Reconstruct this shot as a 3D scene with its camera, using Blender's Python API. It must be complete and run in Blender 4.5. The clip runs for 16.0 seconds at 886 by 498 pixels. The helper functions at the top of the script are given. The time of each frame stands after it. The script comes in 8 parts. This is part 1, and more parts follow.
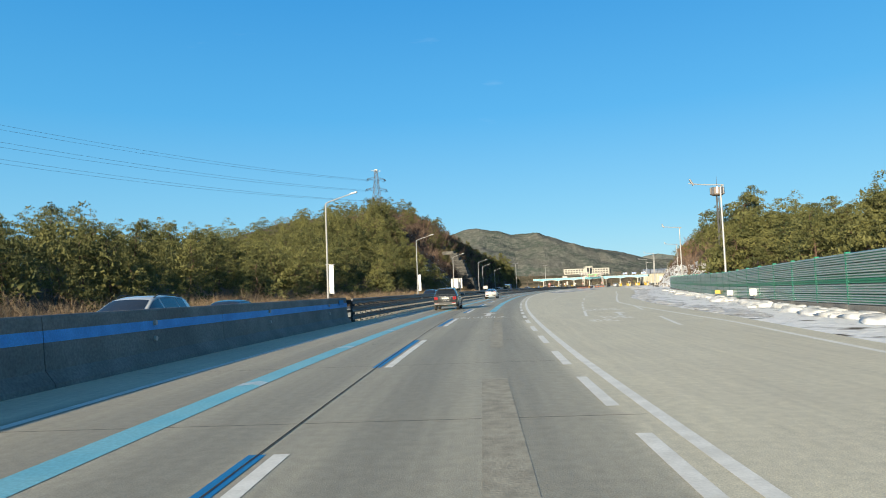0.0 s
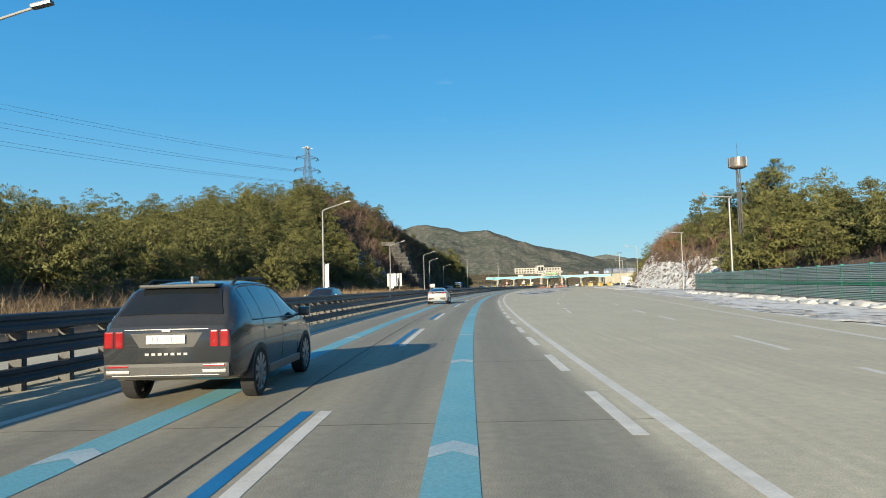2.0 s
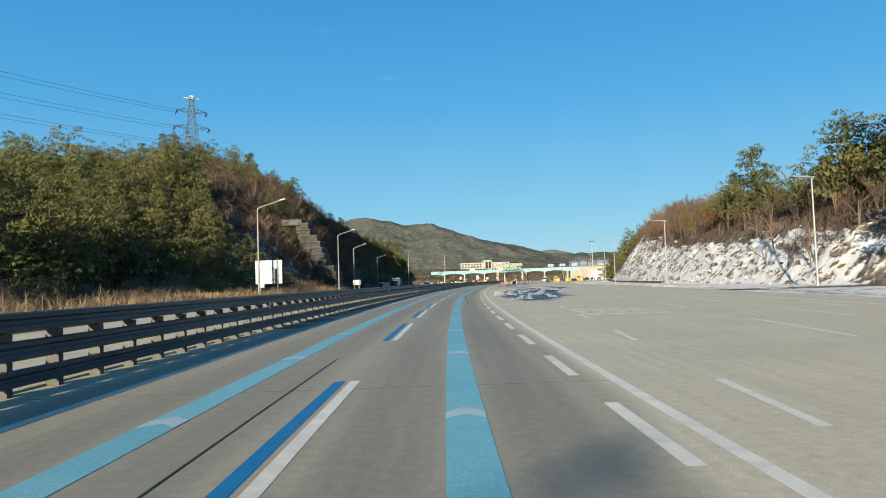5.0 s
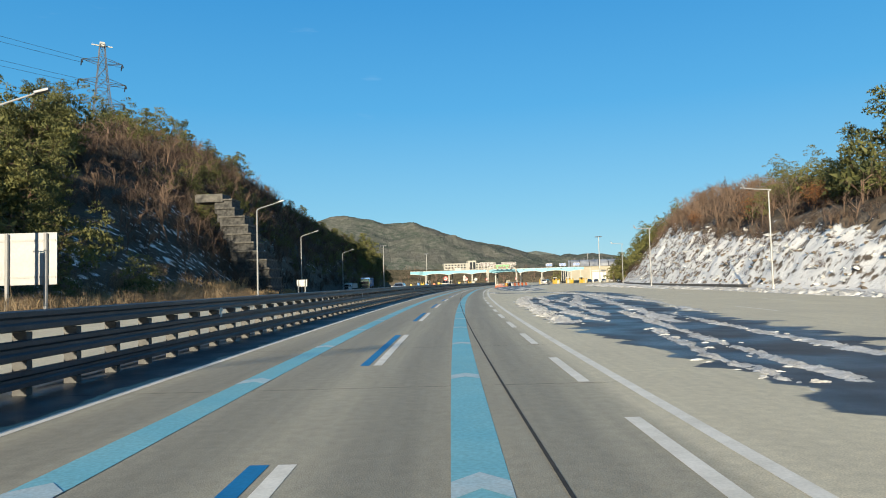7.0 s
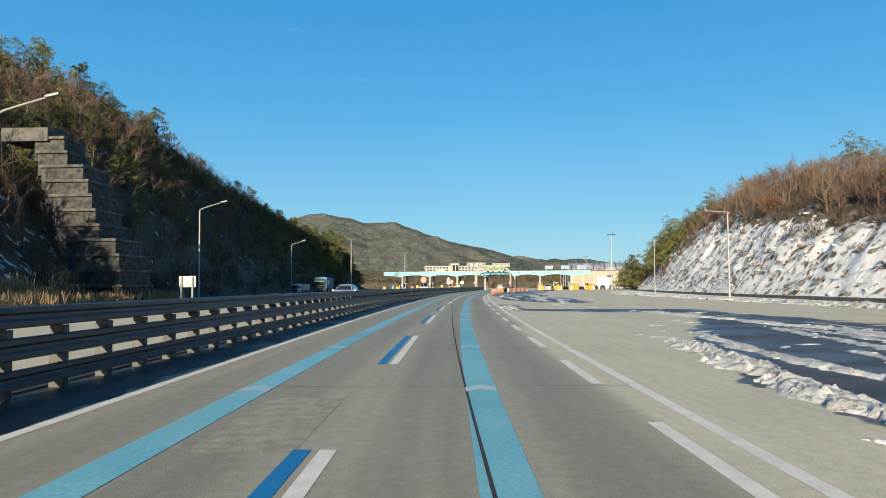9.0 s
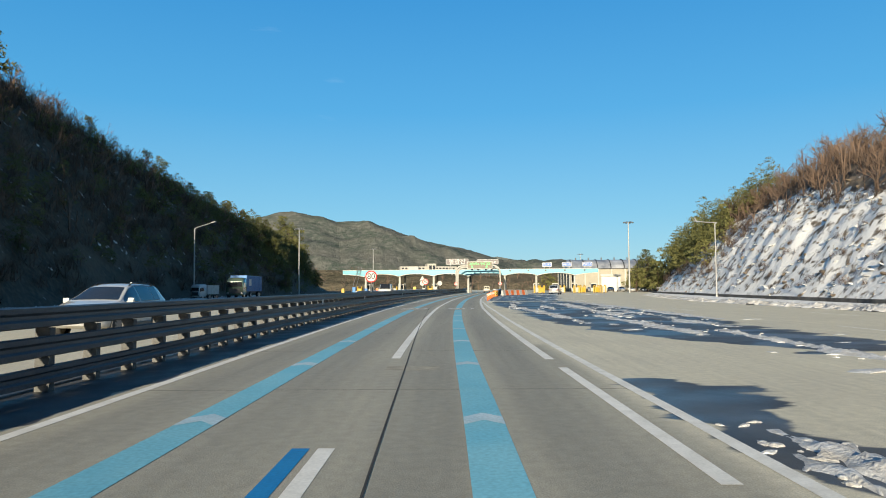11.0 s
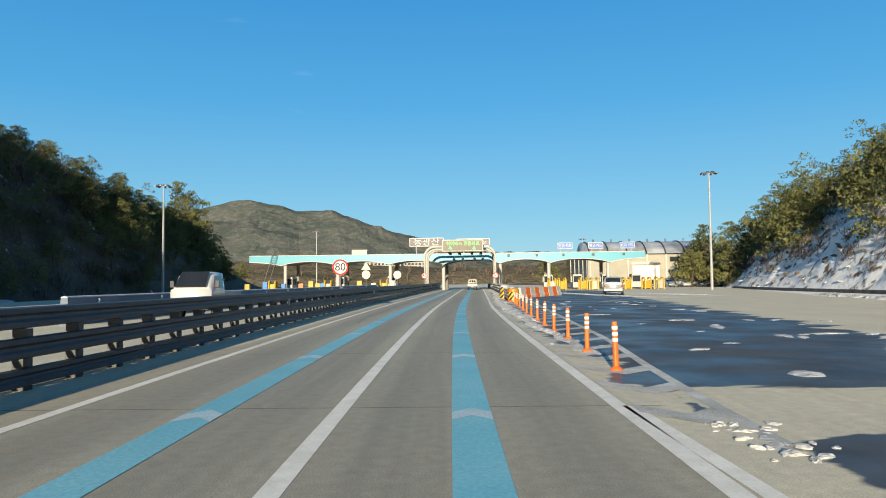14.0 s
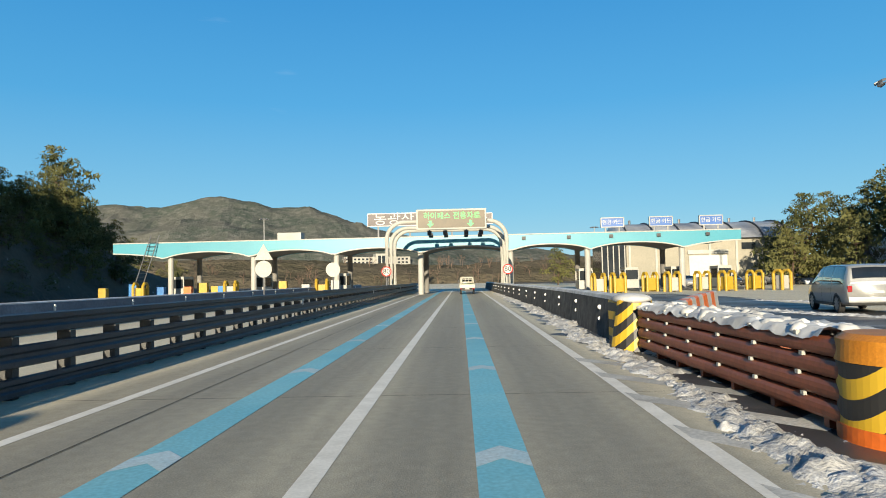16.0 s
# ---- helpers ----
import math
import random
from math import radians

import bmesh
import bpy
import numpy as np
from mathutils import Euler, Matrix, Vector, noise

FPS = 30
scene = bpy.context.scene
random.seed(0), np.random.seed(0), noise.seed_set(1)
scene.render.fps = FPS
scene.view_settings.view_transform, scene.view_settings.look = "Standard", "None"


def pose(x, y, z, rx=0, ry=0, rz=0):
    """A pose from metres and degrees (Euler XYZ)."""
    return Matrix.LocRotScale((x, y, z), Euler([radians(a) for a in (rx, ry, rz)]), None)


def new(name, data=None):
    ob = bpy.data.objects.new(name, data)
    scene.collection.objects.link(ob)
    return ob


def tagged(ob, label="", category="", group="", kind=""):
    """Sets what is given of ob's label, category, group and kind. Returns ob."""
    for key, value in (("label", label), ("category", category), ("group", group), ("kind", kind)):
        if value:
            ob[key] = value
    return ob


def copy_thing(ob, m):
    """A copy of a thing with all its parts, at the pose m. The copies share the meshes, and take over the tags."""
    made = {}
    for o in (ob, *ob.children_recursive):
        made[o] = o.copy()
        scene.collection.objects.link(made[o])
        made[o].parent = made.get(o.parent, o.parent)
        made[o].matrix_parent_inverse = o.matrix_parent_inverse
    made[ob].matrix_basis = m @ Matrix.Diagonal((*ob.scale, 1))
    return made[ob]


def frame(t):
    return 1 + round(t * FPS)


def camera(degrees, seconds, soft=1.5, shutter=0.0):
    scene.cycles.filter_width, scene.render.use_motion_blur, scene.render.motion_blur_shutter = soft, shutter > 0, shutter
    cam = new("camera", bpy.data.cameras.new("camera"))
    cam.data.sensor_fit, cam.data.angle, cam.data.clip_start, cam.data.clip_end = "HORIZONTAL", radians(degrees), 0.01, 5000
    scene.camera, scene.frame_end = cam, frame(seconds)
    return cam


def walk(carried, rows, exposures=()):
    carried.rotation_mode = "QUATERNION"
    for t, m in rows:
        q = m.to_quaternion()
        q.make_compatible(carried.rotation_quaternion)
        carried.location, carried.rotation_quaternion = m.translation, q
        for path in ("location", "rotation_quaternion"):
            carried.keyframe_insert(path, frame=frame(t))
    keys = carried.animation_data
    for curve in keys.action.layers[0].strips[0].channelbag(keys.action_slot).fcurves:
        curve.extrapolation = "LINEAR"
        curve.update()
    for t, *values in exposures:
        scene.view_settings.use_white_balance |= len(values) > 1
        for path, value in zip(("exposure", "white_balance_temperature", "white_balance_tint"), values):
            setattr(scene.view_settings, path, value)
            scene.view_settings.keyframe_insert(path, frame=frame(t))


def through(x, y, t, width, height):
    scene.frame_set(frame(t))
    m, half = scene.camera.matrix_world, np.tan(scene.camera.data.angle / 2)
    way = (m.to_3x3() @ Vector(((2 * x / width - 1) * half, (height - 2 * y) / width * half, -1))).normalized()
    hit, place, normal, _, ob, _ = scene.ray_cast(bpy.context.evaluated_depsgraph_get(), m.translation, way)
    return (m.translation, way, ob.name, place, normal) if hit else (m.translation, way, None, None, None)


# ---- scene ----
cam = camera(66.08, 16.0, soft=1.0)
EYE = 1.5
PATH = [
    (0.0, -0.000, 0.000, 3.310, 3.486, 2.235),
    (0.5, -0.000, 10.602, 2.138, 3.241, 3.045),
    (1.0, 0.110, 21.195, 0.386, 2.998, 2.442),
    (1.5, 0.330, 31.792, -0.702, 2.926, 1.709),
    (2.0, 0.663, 42.396, -1.021, 3.210, 1.510),
    (2.5, 1.114, 53.013, -1.456, 3.110, 1.966),
    (3.0, 1.687, 63.639, -2.367, 3.103, 2.142),
    (3.5, 2.381, 74.264, -3.479, 3.062, 2.173),
    (4.0, 3.188, 84.894, -4.510, 2.986, 2.147),
    (4.5, 4.098, 95.539, -5.308, 2.815, 1.971),
    (5.0, 5.027, 106.147, -5.769, 2.771, 1.935),
    (5.5, 6.087, 116.703, -6.220, 2.758, 1.906),
    (6.0, 7.266, 127.214, -6.632, 2.769, 1.852),
    (6.5, 8.551, 137.687, -6.975, 2.799, 1.739),
    (7.0, 9.930, 148.129, -7.222, 2.839, 1.535),
    (7.5, 11.314, 158.572, -7.519, 2.907, 0.814),
    (8.0, 12.773, 168.988, -7.978, 3.017, 0.493),
    (8.5, 14.316, 179.390, -8.438, 3.047, 0.346),
    (9.0, 15.892, 189.868, -8.777, 3.097, 0.291),
    (9.5, 17.606, 200.440, -9.271, 3.161, 0.322),
    (10.0, 19.443, 211.041, -9.824, 3.217, 0.380),
    (10.5, 21.385, 221.604, -10.339, 3.245, 0.403),
    (11.0, 23.417, 232.063, -10.719, 3.222, 0.333),
    (11.5, 25.456, 242.477, -11.424, 2.997, 0.225),
    (12.0, 27.557, 252.831, -11.845, 2.998, -0.211),
    (12.5, 29.721, 263.140, -12.185, 2.878, -0.190),
    (13.0, 31.955, 273.429, -12.488, 2.853, 0.009),
    (13.5, 34.272, 283.726, -12.796, 2.779, 0.431),
    (14.0, 36.678, 294.040, -13.202, 2.710, 0.567),
    (14.5, 39.180, 304.373, -13.520, 2.733, 0.976),
    (15.0, 41.782, 314.709, -13.745, 2.617, 1.166),
    (15.5, 44.490, 325.047, -13.996, 2.617, 1.329),
    (16.0, 47.299, 335.352, -14.427, 2.601, 1.174),
]
walk(cam, [(t, pose(x, y, EYE, 90 + pitch, roll, yaw)) for t, x, y, yaw, pitch, roll in PATH],
     [(0.0, 1.07, 6330, 10), (1.5, 0.98, 6330, 10), (3.5, 0.89, 6330, 10), (8.0, 0.95, 6330, 10), (16.0, 0.89, 6330, 10)])

# ---- world, sun ----
SUN_EL, SUN_AZ = 12.6, 22.0            # height of the sun; shadows fall this far right of +y
SKY_LOW, SKY_A, SKY_B, SKY_C, SKY_TOP = (0.19, 0.335, 0.39, 1), (0.11, 0.28, 0.385, 1), (0.040, 0.21, 0.38, 1), (0.017, 0.155, 0.345, 1), (0.026, 0.05, 0.095, 1)
world = bpy.data.worlds.new("sky")
scene.world = world
world.use_nodes = True
wn, wl = world.node_tree.nodes, world.node_tree.links
sky = wn.new("ShaderNodeTexSky")
sky.sky_type, sky.sun_disc = "NISHITA", False
sky.sun_elevation, sky.sun_rotation = radians(SUN_EL), radians(180 + SUN_AZ)
sky.air_density, sky.dust_density, sky.ozone_density = 1.0, 0.2, 4.0
# clear winter blue, paling smoothly to the horizon, over the physical sky
wc = wn.new("ShaderNodeTexCoord")
wz = wn.new("ShaderNodeSeparateXYZ")
wl.new(wc.outputs["Generated"], wz.inputs[0])
ramp_ = wn.new("ShaderNodeValToRGB")
el = ramp_.color_ramp.elements
el[0].position, el[0].color = 0.0, SKY_LOW
el[1].position, el[1].color = 1.0, SKY_TOP
for pos_, col_ in ((0.10, SKY_A), (0.25, SKY_B), (0.42, SKY_C), (0.62, (0.024, 0.095, 0.21, 1))):
    e_ = el.new(pos_)
    e_.color = col_
wl.new(wz.outputs["Z"], ramp_.inputs[0])
# thin streaks of cirrus
cm = wn.new("ShaderNodeMapping")
cm.inputs["Scale"].default_value = (2.2, 2.2, 14.0)
wl.new(wc.outputs["Generated"], cm.inputs[0])
cn = wn.new("ShaderNodeTexNoise")
cn.inputs["Scale"].default_value, cn.inputs["Detail"].default_value = 1.7, 7
wl.new(cm.outputs[0], cn.inputs["Vector"])
cr = wn.new("ShaderNodeMapRange")
cr.inputs["From Min"].default_value, cr.inputs["From Max"].default_value, cr.inputs["To Max"].default_value = 0.69, 0.86, 0.3
wl.new(cn.outputs["Fac"], cr.inputs["Value"])
cloud = wn.new("ShaderNodeMix")
cloud.data_type = "RGBA"
wl.new(cr.outputs["Result"], cloud.inputs["Factor"])
wl.new(ramp_.outputs[0], cloud.inputs["A"])
cloud.inputs["B"].default_value = (0.4, 0.46, 0.5, 1)
scale_ = wn.new("ShaderNodeVectorMath")
scale_.operation = "SCALE"
scale_.inputs["Scale"].default_value = 0.1
wl.new(sky.outputs[0], scale_.inputs[0])
mix_ = wn.new("ShaderNodeMix")
mix_.data_type = "RGBA"
mix_.inputs["Factor"].default_value = 0.85
wl.new(scale_.outputs[0], mix_.inputs["A"])
wl.new(cloud.outputs["Result"], mix_.inputs["B"])
wl.new(mix_.outputs["Result"], wn["Background"].inputs[0])
wn["Background"].inputs[1].default_value = 1.0
sun = new("sun", bpy.data.lights.new("sun", "SUN"))
sun.data.energy, sun.data.angle, sun.data.color = 5.0, radians(0.5), (1.0, 0.86, 0.615)
toward = Vector((-math.sin(radians(SUN_AZ)) * math.cos(radians(SUN_EL)), -math.cos(radians(SUN_AZ)) * math.cos(radians(SUN_EL)), math.sin(radians(SUN_EL))))
sun.rotation_mode = "QUATERNION"
sun.rotation_quaternion = toward.to_track_quat("Z", "Y")

# ---- plan: chainage s along the road, d metres to its right ----
CURVE = (0.11514, -0.92404, 6.315, -1.0385, 0.029)


def lerp(table, v):
    return float(np.interp(v, [a for a, _ in table], [b for _, b in table]))


def centre(s):
    y = min(max(s, -20.0), 345.0) / 100
    a, b, c, e, f = CURVE
    x = (((a * y + b) * y + c) * y + e) * y + f
    slope = (((4 * a * y + 3 * b) * y + 2 * c) * y + e) / 100
    return x + slope * (s - 100 * y), slope


def at(s, d, z=0.0):
    x, m = centre(s)
    k = math.hypot(1, m)
    return Vector((x + d / k, s - d * m / k, z))


def heading(s):
    """Degrees about z that turn +y to the road's direction."""
    return -math.degrees(math.atan(centre(s)[1]))


DRIFT = [(-40, -0.36), (14, -0.36), (60, -0.03), (83, 0.08), (113, 0.1), (189, 0.37), (240, 0.48), (262, 0.35), (281, 0.27), (315, 0.37), (345, 0.49), (420, 0.55)]


def lane(s, d, z=0.0):
    """A place measured from the middle of the driven lane."""
    return at(s, d + lerp(DRIFT, s), z)


# ---- materials ----
def nodes_of(m):
    m.use_nodes = True
    return m.node_tree.nodes, m.node_tree.links, m.node_tree.nodes["Principled BSDF"]


def surf(name, a, b=None, scale=3.0, rough=0.6, metal=0.0, bump=0.0, fine=40.0, grime=0.25, coat=0.0, rand=0.0, detail=6.0, obj=False):
    """A surface: two colours mixed by coarse noise, fine grain over it, grime at a larger scale, bump."""
    m = bpy.data.materials.new(name)
    n, l, p = nodes_of(m)
    b = b or tuple(0.75 * c for c in a)
    tc = n.new("ShaderNodeTexCoord")
    src = tc.outputs["Object"] if obj else n.new("ShaderNodeNewGeometry").outputs["Position"]
    def tex(sc, det):
        t = n.new("ShaderNodeTexNoise")
        t.inputs["Scale"].default_value, t.inputs["Detail"].default_value = sc, det
        l.new(src, t.inputs["Vector"])
        return t.outputs["Fac"]
    def mixc(fac, c1, c2, kind="MIX"):
        x = n.new("ShaderNodeMix")
        x.data_type, x.blend_type = "RGBA", kind
        for sock, v in ((x.inputs["Factor"], fac), (x.inputs["A"], c1), (x.inputs["B"], c2)):
            if isinstance(v, (tuple, float, int)):
                sock.default_value = (*v, 1) if isinstance(v, tuple) else v
            else:
                l.new(v, sock)
        return x.outputs["Result"]
    def ramp(fac, lo, hi):
        r = n.new("ShaderNodeMapRange")
        r.inputs["From Min"].default_value, r.inputs["From Max"].default_value = lo, hi
        l.new(fac, r.inputs["Value"])
        return r.outputs["Result"]
    col = mixc(ramp(tex(scale, detail), 0.35, 0.65), a, b)
    g = mixc(ramp(tex(fine, 4), 0.3, 0.7), tuple([1 - grime] * 3), (1.0, 1.0, 1.0))
    col = mixc(1.0, col, g, "MULTIPLY")
    g2 = mixc(ramp(tex(scale * 0.13, 5), 0.3, 0.7), tuple([1 - grime * 0.8] * 3), (1.0, 1.0, 1.0))
    col = mixc(1.0, col, g2, "MULTIPLY")
    if rand:
        oi = n.new("ShaderNodeObjectInfo")
        h = n.new("ShaderNodeHueSaturation")
        v = n.new("ShaderNodeMapRange")
        v.inputs["To Min"].default_value, v.inputs["To Max"].default_value = 1 - rand, 1 + rand
        l.new(oi.outputs["Random"], v.inputs["Value"])
        l.new(v.outputs["Result"], h.inputs["Value"])
        l.new(col, h.inputs["Color"])
        col = h.outputs["Color"]
    l.new(col, p.inputs["Base Color"])
    p.inputs["Roughness"].default_value, p.inputs["Metallic"].default_value = rough, metal
    p.inputs["Coat Weight"].default_value = coat
    p.inputs["Coat Roughness"].default_value = 0.05
    if bump:
        bp = n.new("ShaderNodeBump")
        bp.inputs["Strength"].default_value, bp.inputs["Distance"].default_value = bump, 0.02
        l.new(tex(fine, 5), bp.inputs["Height"])
        l.new(bp.outputs["Normal"], p.inputs["Normal"])
    return m


def leafy(name, a, b, scale=0.35, through=0.18, rough=0.7):
    """Foliage: two greens by clump and by island, with some light through it."""
    m = bpy.data.materials.new(name)
    n, l, p = nodes_of(m)
    geo = n.new("ShaderNodeNewGeometry")
    info = n.new("ShaderNodeObjectInfo")
    t = n.new("ShaderNodeTexNoise")
    t.inputs["Scale"].default_value = scale
    l.new(geo.outputs["Position"], t.inputs["Vector"])
    s1 = n.new("ShaderNodeMath")
    s1.operation = "ADD"
    l.new(geo.outputs["Random Per Island"], s1.inputs[0])
    l.new(info.outputs["Random"], s1.inputs[1])
    s2 = n.new("ShaderNodeMath")
    s2.operation = "MULTIPLY_ADD"
    l.new(s1.outputs[0], s2.inputs[0])
    s2.inputs[1].default_value = 0.26
    s3 = n.new("ShaderNodeMath")
    s3.operation = "MULTIPLY_ADD"
    s3.inputs[2].default_value = -0.58
    l.new(t.outputs["Fac"], s3.inputs[0])
    s3.inputs[1].default_value = 1.7
    l.new(s3.outputs[0], s2.inputs[2])
    x = n.new("ShaderNodeMix")
    x.data_type = "RGBA"
    x.inputs["A"].default_value, x.inputs["B"].default_value = (*a, 1), (*b, 1)
    l.new(s2.outputs[0], x.inputs["Factor"])
    l.new(x.outputs["Result"], p.inputs["Base Color"])
    p.inputs["Roughness"].default_value = rough
    p.inputs["Specular IOR Level"].default_value = 0.2
    tl = n.new("ShaderNodeBsdfTranslucent")
    l.new(x.outputs["Result"], tl.inputs["Color"])
    mx = n.new("ShaderNodeMixShader")
    mx.inputs[0].default_value = through
    l.new(p.outputs[0], mx.inputs[1])
    l.new(tl.outputs[0], mx.inputs[2])
    l.new(mx.outputs[0], n["Material Output"].inputs["Surface"])
    return m


M = {}
M["rail"] = surf("rail paint", (0.072, 0.085, 0.102), (0.05, 0.061, 0.077), 1.5, 0.45, 0.3, 0.1, 25, 0.35)
M["post"] = surf("galvanised steel", (0.26, 0.26, 0.265), (0.2, 0.2, 0.21), 2.0, 0.45, 0.6, 0.0, 30, 0.2)
M["lamp_pole"] = surf("white-grey painted steel", (0.36, 0.36, 0.35), (0.3, 0.3, 0.3), 1.0, 0.45, 0.1, 0.0, 20, 0.2)
M["barrier"] = surf("weathered concrete", (0.30, 0.285, 0.26), (0.2, 0.19, 0.175), 0.8, 0.9, 0.0, 0.4, 18, 0.35)
M["band"] = surf("blue band paint", (0.08, 0.38, 0.82), (0.06, 0.30, 0.7), 2, 0.6, 0, 0.1, 30, 0.25)
M["white"] = surf("road white", (0.9, 0.86, 0.77), (0.76, 0.72, 0.63), 3.0, 0.7, 0, 0.1, 30, 0.14)
M["yellow"] = surf("yellow paint", (0.5, 0.32, 0.02), (0.42, 0.27, 0.02), 4, 0.5, 0, 0, 30, 0.2)
M["guide"] = surf("light blue guide paint", (0.19, 0.53, 0.65), (0.25, 0.58, 0.67), 0.9, 0.65, 0, 0.15, 22, 0.25)
M["deep"] = surf("deep blue dash paint", (0.005, 0.19, 0.46), (0.008, 0.22, 0.5), 2, 0.6, 0, 0.1, 25, 0.2)
M["snow"] = surf("old snow", (0.76, 0.755, 0.74), (0.5, 0.495, 0.48), 1.6, 0.75, 0, 0.6, 9, 0.2)
M["canopy"] = surf("turquoise canopy panel", (0.04, 0.25, 0.33), (0.045, 0.27, 0.35), 0.3, 0.4, 0, 0, 8, 0.1)
M["cream"] = surf("cream trim", (0.46, 0.45, 0.41), (0.4, 0.39, 0.35), 0.8, 0.6, 0, 0, 10, 0.2)
M["dark"] = surf("dark metal", (0.03, 0.03, 0.035), (0.05, 0.05, 0.05), 2, 0.5, 0.2, 0, 20, 0.2)
M["green_panel"] = surf("green fence panel", (0.06, 0.34, 0.21), (0.075, 0.39, 0.25), 0.5, 0.3, 0.3, 0, 10, 0.25)
M["grey_panel"] = surf("blue-grey fence panel", (0.62, 0.68, 0.70), (0.52, 0.58, 0.62), 0.5, 0.3, 0.4, 0, 10, 0.25)
M["bark"] = surf("pine bark", (0.12, 0.07, 0.045), (0.07, 0.045, 0.03), 3, 0.9, 0, 0.3, 14, 0.3)
M["twig"] = surf("bare twigs", (0.155, 0.10, 0.068), (0.085, 0.058, 0.042), 0.3, 0.9, 0, 0, 6, 0.2, rand=0.3)
M["needle"] = leafy("pine needles", (0.028, 0.042, 0.018), (0.17, 0.162, 0.055), 0.16)
M["rust"] = leafy("dry oak leaves", (0.10, 0.045, 0.02), (0.24, 0.11, 0.045))
M["reed"] = leafy("dry reeds", (0.30, 0.20, 0.10), (0.48, 0.34, 0.18), 0.8)


# ---- mesh helpers ----
def mesh_ob(name, bm, mats, parent=None, label="", smooth=False):
    me = bpy.data.meshes.new(name)
    bm.to_mesh(me)
    bm.free()
    for m in mats if isinstance(mats, (list, tuple)) else [mats]:
        me.materials.append(m)
    if smooth:
        me.polygons.foreach_set("use_smooth", [True] * len(me.polygons))
    ob = new(name, me)
    if parent:
        ob.parent = parent
    return tagged(ob, label) if label else ob


def part(name, bm, material, parent, label="", smooth=False):
    return mesh_ob(name, bm, material, parent, label, smooth)


def thing(name, m, label, category, group="", kind=""):
    ob = new(name)
    ob.matrix_basis = m
    return tagged(ob, label, category, group, kind)


def raw(name, verts, faces, mats, parent=None, smooth=False, idx=None):
    me = bpy.data.meshes.new(name)
    me.from_pydata([tuple(v) for v in verts], [], faces)
    for m in mats if isinstance(mats, (list, tuple)) else [mats]:
        me.materials.append(m)
    if idx is not None:
        me.polygons.foreach_set("material_index", idx)
    if smooth:
        me.polygons.foreach_set("use_smooth", [True] * len(me.polygons))
    me.update()
    ob = new(name, me)
    if parent:
        ob.parent = parent
    return ob


def box(bm, x0, x1, y0, y1, z0, z1, m=None, bevel=0.0):
    r = bmesh.ops.create_cube(bm, size=1.0)
    vs = r["verts"]
    bmesh.ops.scale(bm, vec=(x1 - x0, y1 - y0, z1 - z0), verts=vs)
    bmesh.ops.translate(bm, vec=((x0 + x1) / 2, (y0 + y1) / 2, (z0 + z1) / 2), verts=vs)
    if bevel:
        es = list({e for v in vs for e in v.link_edges})
        g = bmesh.ops.bevel(bm, geom=es, offset=bevel, segments=2, affect="EDGES", profile=0.7)
        vs = list({v for f in g["faces"] for v in f.verts} | {v for v in vs if v.is_valid})
    if m is not None:
        bmesh.ops.transform(bm, matrix=m, verts=vs)
    return vs


def rod(bm, a, b, r0, r1=None, seg=8, caps=True):
    a, b = Vector(a), Vector(b)
    r1 = r0 if r1 is None else r1
    q = (b - a).to_track_quat("Z", "Y")
    res = bmesh.ops.create_cone(bm, cap_ends=caps, segments=seg, radius1=r0, radius2=r1, depth=(b - a).length)
    bmesh.ops.transform(bm, matrix=Matrix.Translation((a + b) / 2) @ q.to_matrix().to_4x4(), verts=res["verts"])
    return res["verts"]


def pipe(bm, pts, r, seg=8):
    """A round bar along points."""
    pts = [Vector(p) for p in pts]
    rings = []
    for i, p in enumerate(pts):
        t = (pts[min(i + 1, len(pts) - 1)] - pts[max(i - 1, 0)]).normalized()
        u = t.cross(Vector((0, 0, 1)))
        u = u.normalized() if u.length > 1e-3 else Vector((1, 0, 0))
        w = t.cross(u)
        rr = r[i] if isinstance(r, (list, tuple)) else r
        rings.append([bm.verts.new(p + rr * (math.cos(k * math.tau / seg) * u + math.sin(k * math.tau / seg) * w)) for k in range(seg)])
    for a, b in zip(rings, rings[1:]):
        for k in range(seg):
            bm.faces.new((a[k], a[(k + 1) % seg], b[(k + 1) % seg], b[k]))
    bm.faces.new(rings[0][::-1])
    bm.faces.new(rings[-1])


def ribbon(name, where, s0, s1, profile, mats, parent=None, step=4.0, closed=True, label="", smooth=False, idx=None):
    """A section, a list of (d, z), carried along the road from s0 to s1."""
    n = max(1, math.ceil((s1 - s0) / step))
    vs, fs, ix = [], [], []
    k = len(profile)
    for i in range(n + 1):
        s = s0 + (s1 - s0) * i / n
        for d, z in profile:
            vs.append(where(s, d, z))
    e = k if closed else k - 1
    for i in range(n):
        for j in range(e):
            a, b = i * k + j, i * k + (j + 1) % k
            fs.append((a, b, b + k, a + k))
            ix.append(idx[j] if idx else 0)
    if closed:
        fs.append(tuple(range(k))[::-1])
        fs.append(tuple(range(n * k, n * k + k)))
        ix += [0, 0]
    ob = raw(name, vs, fs, mats, parent, smooth, ix)
    return tagged(ob, label) if label else ob


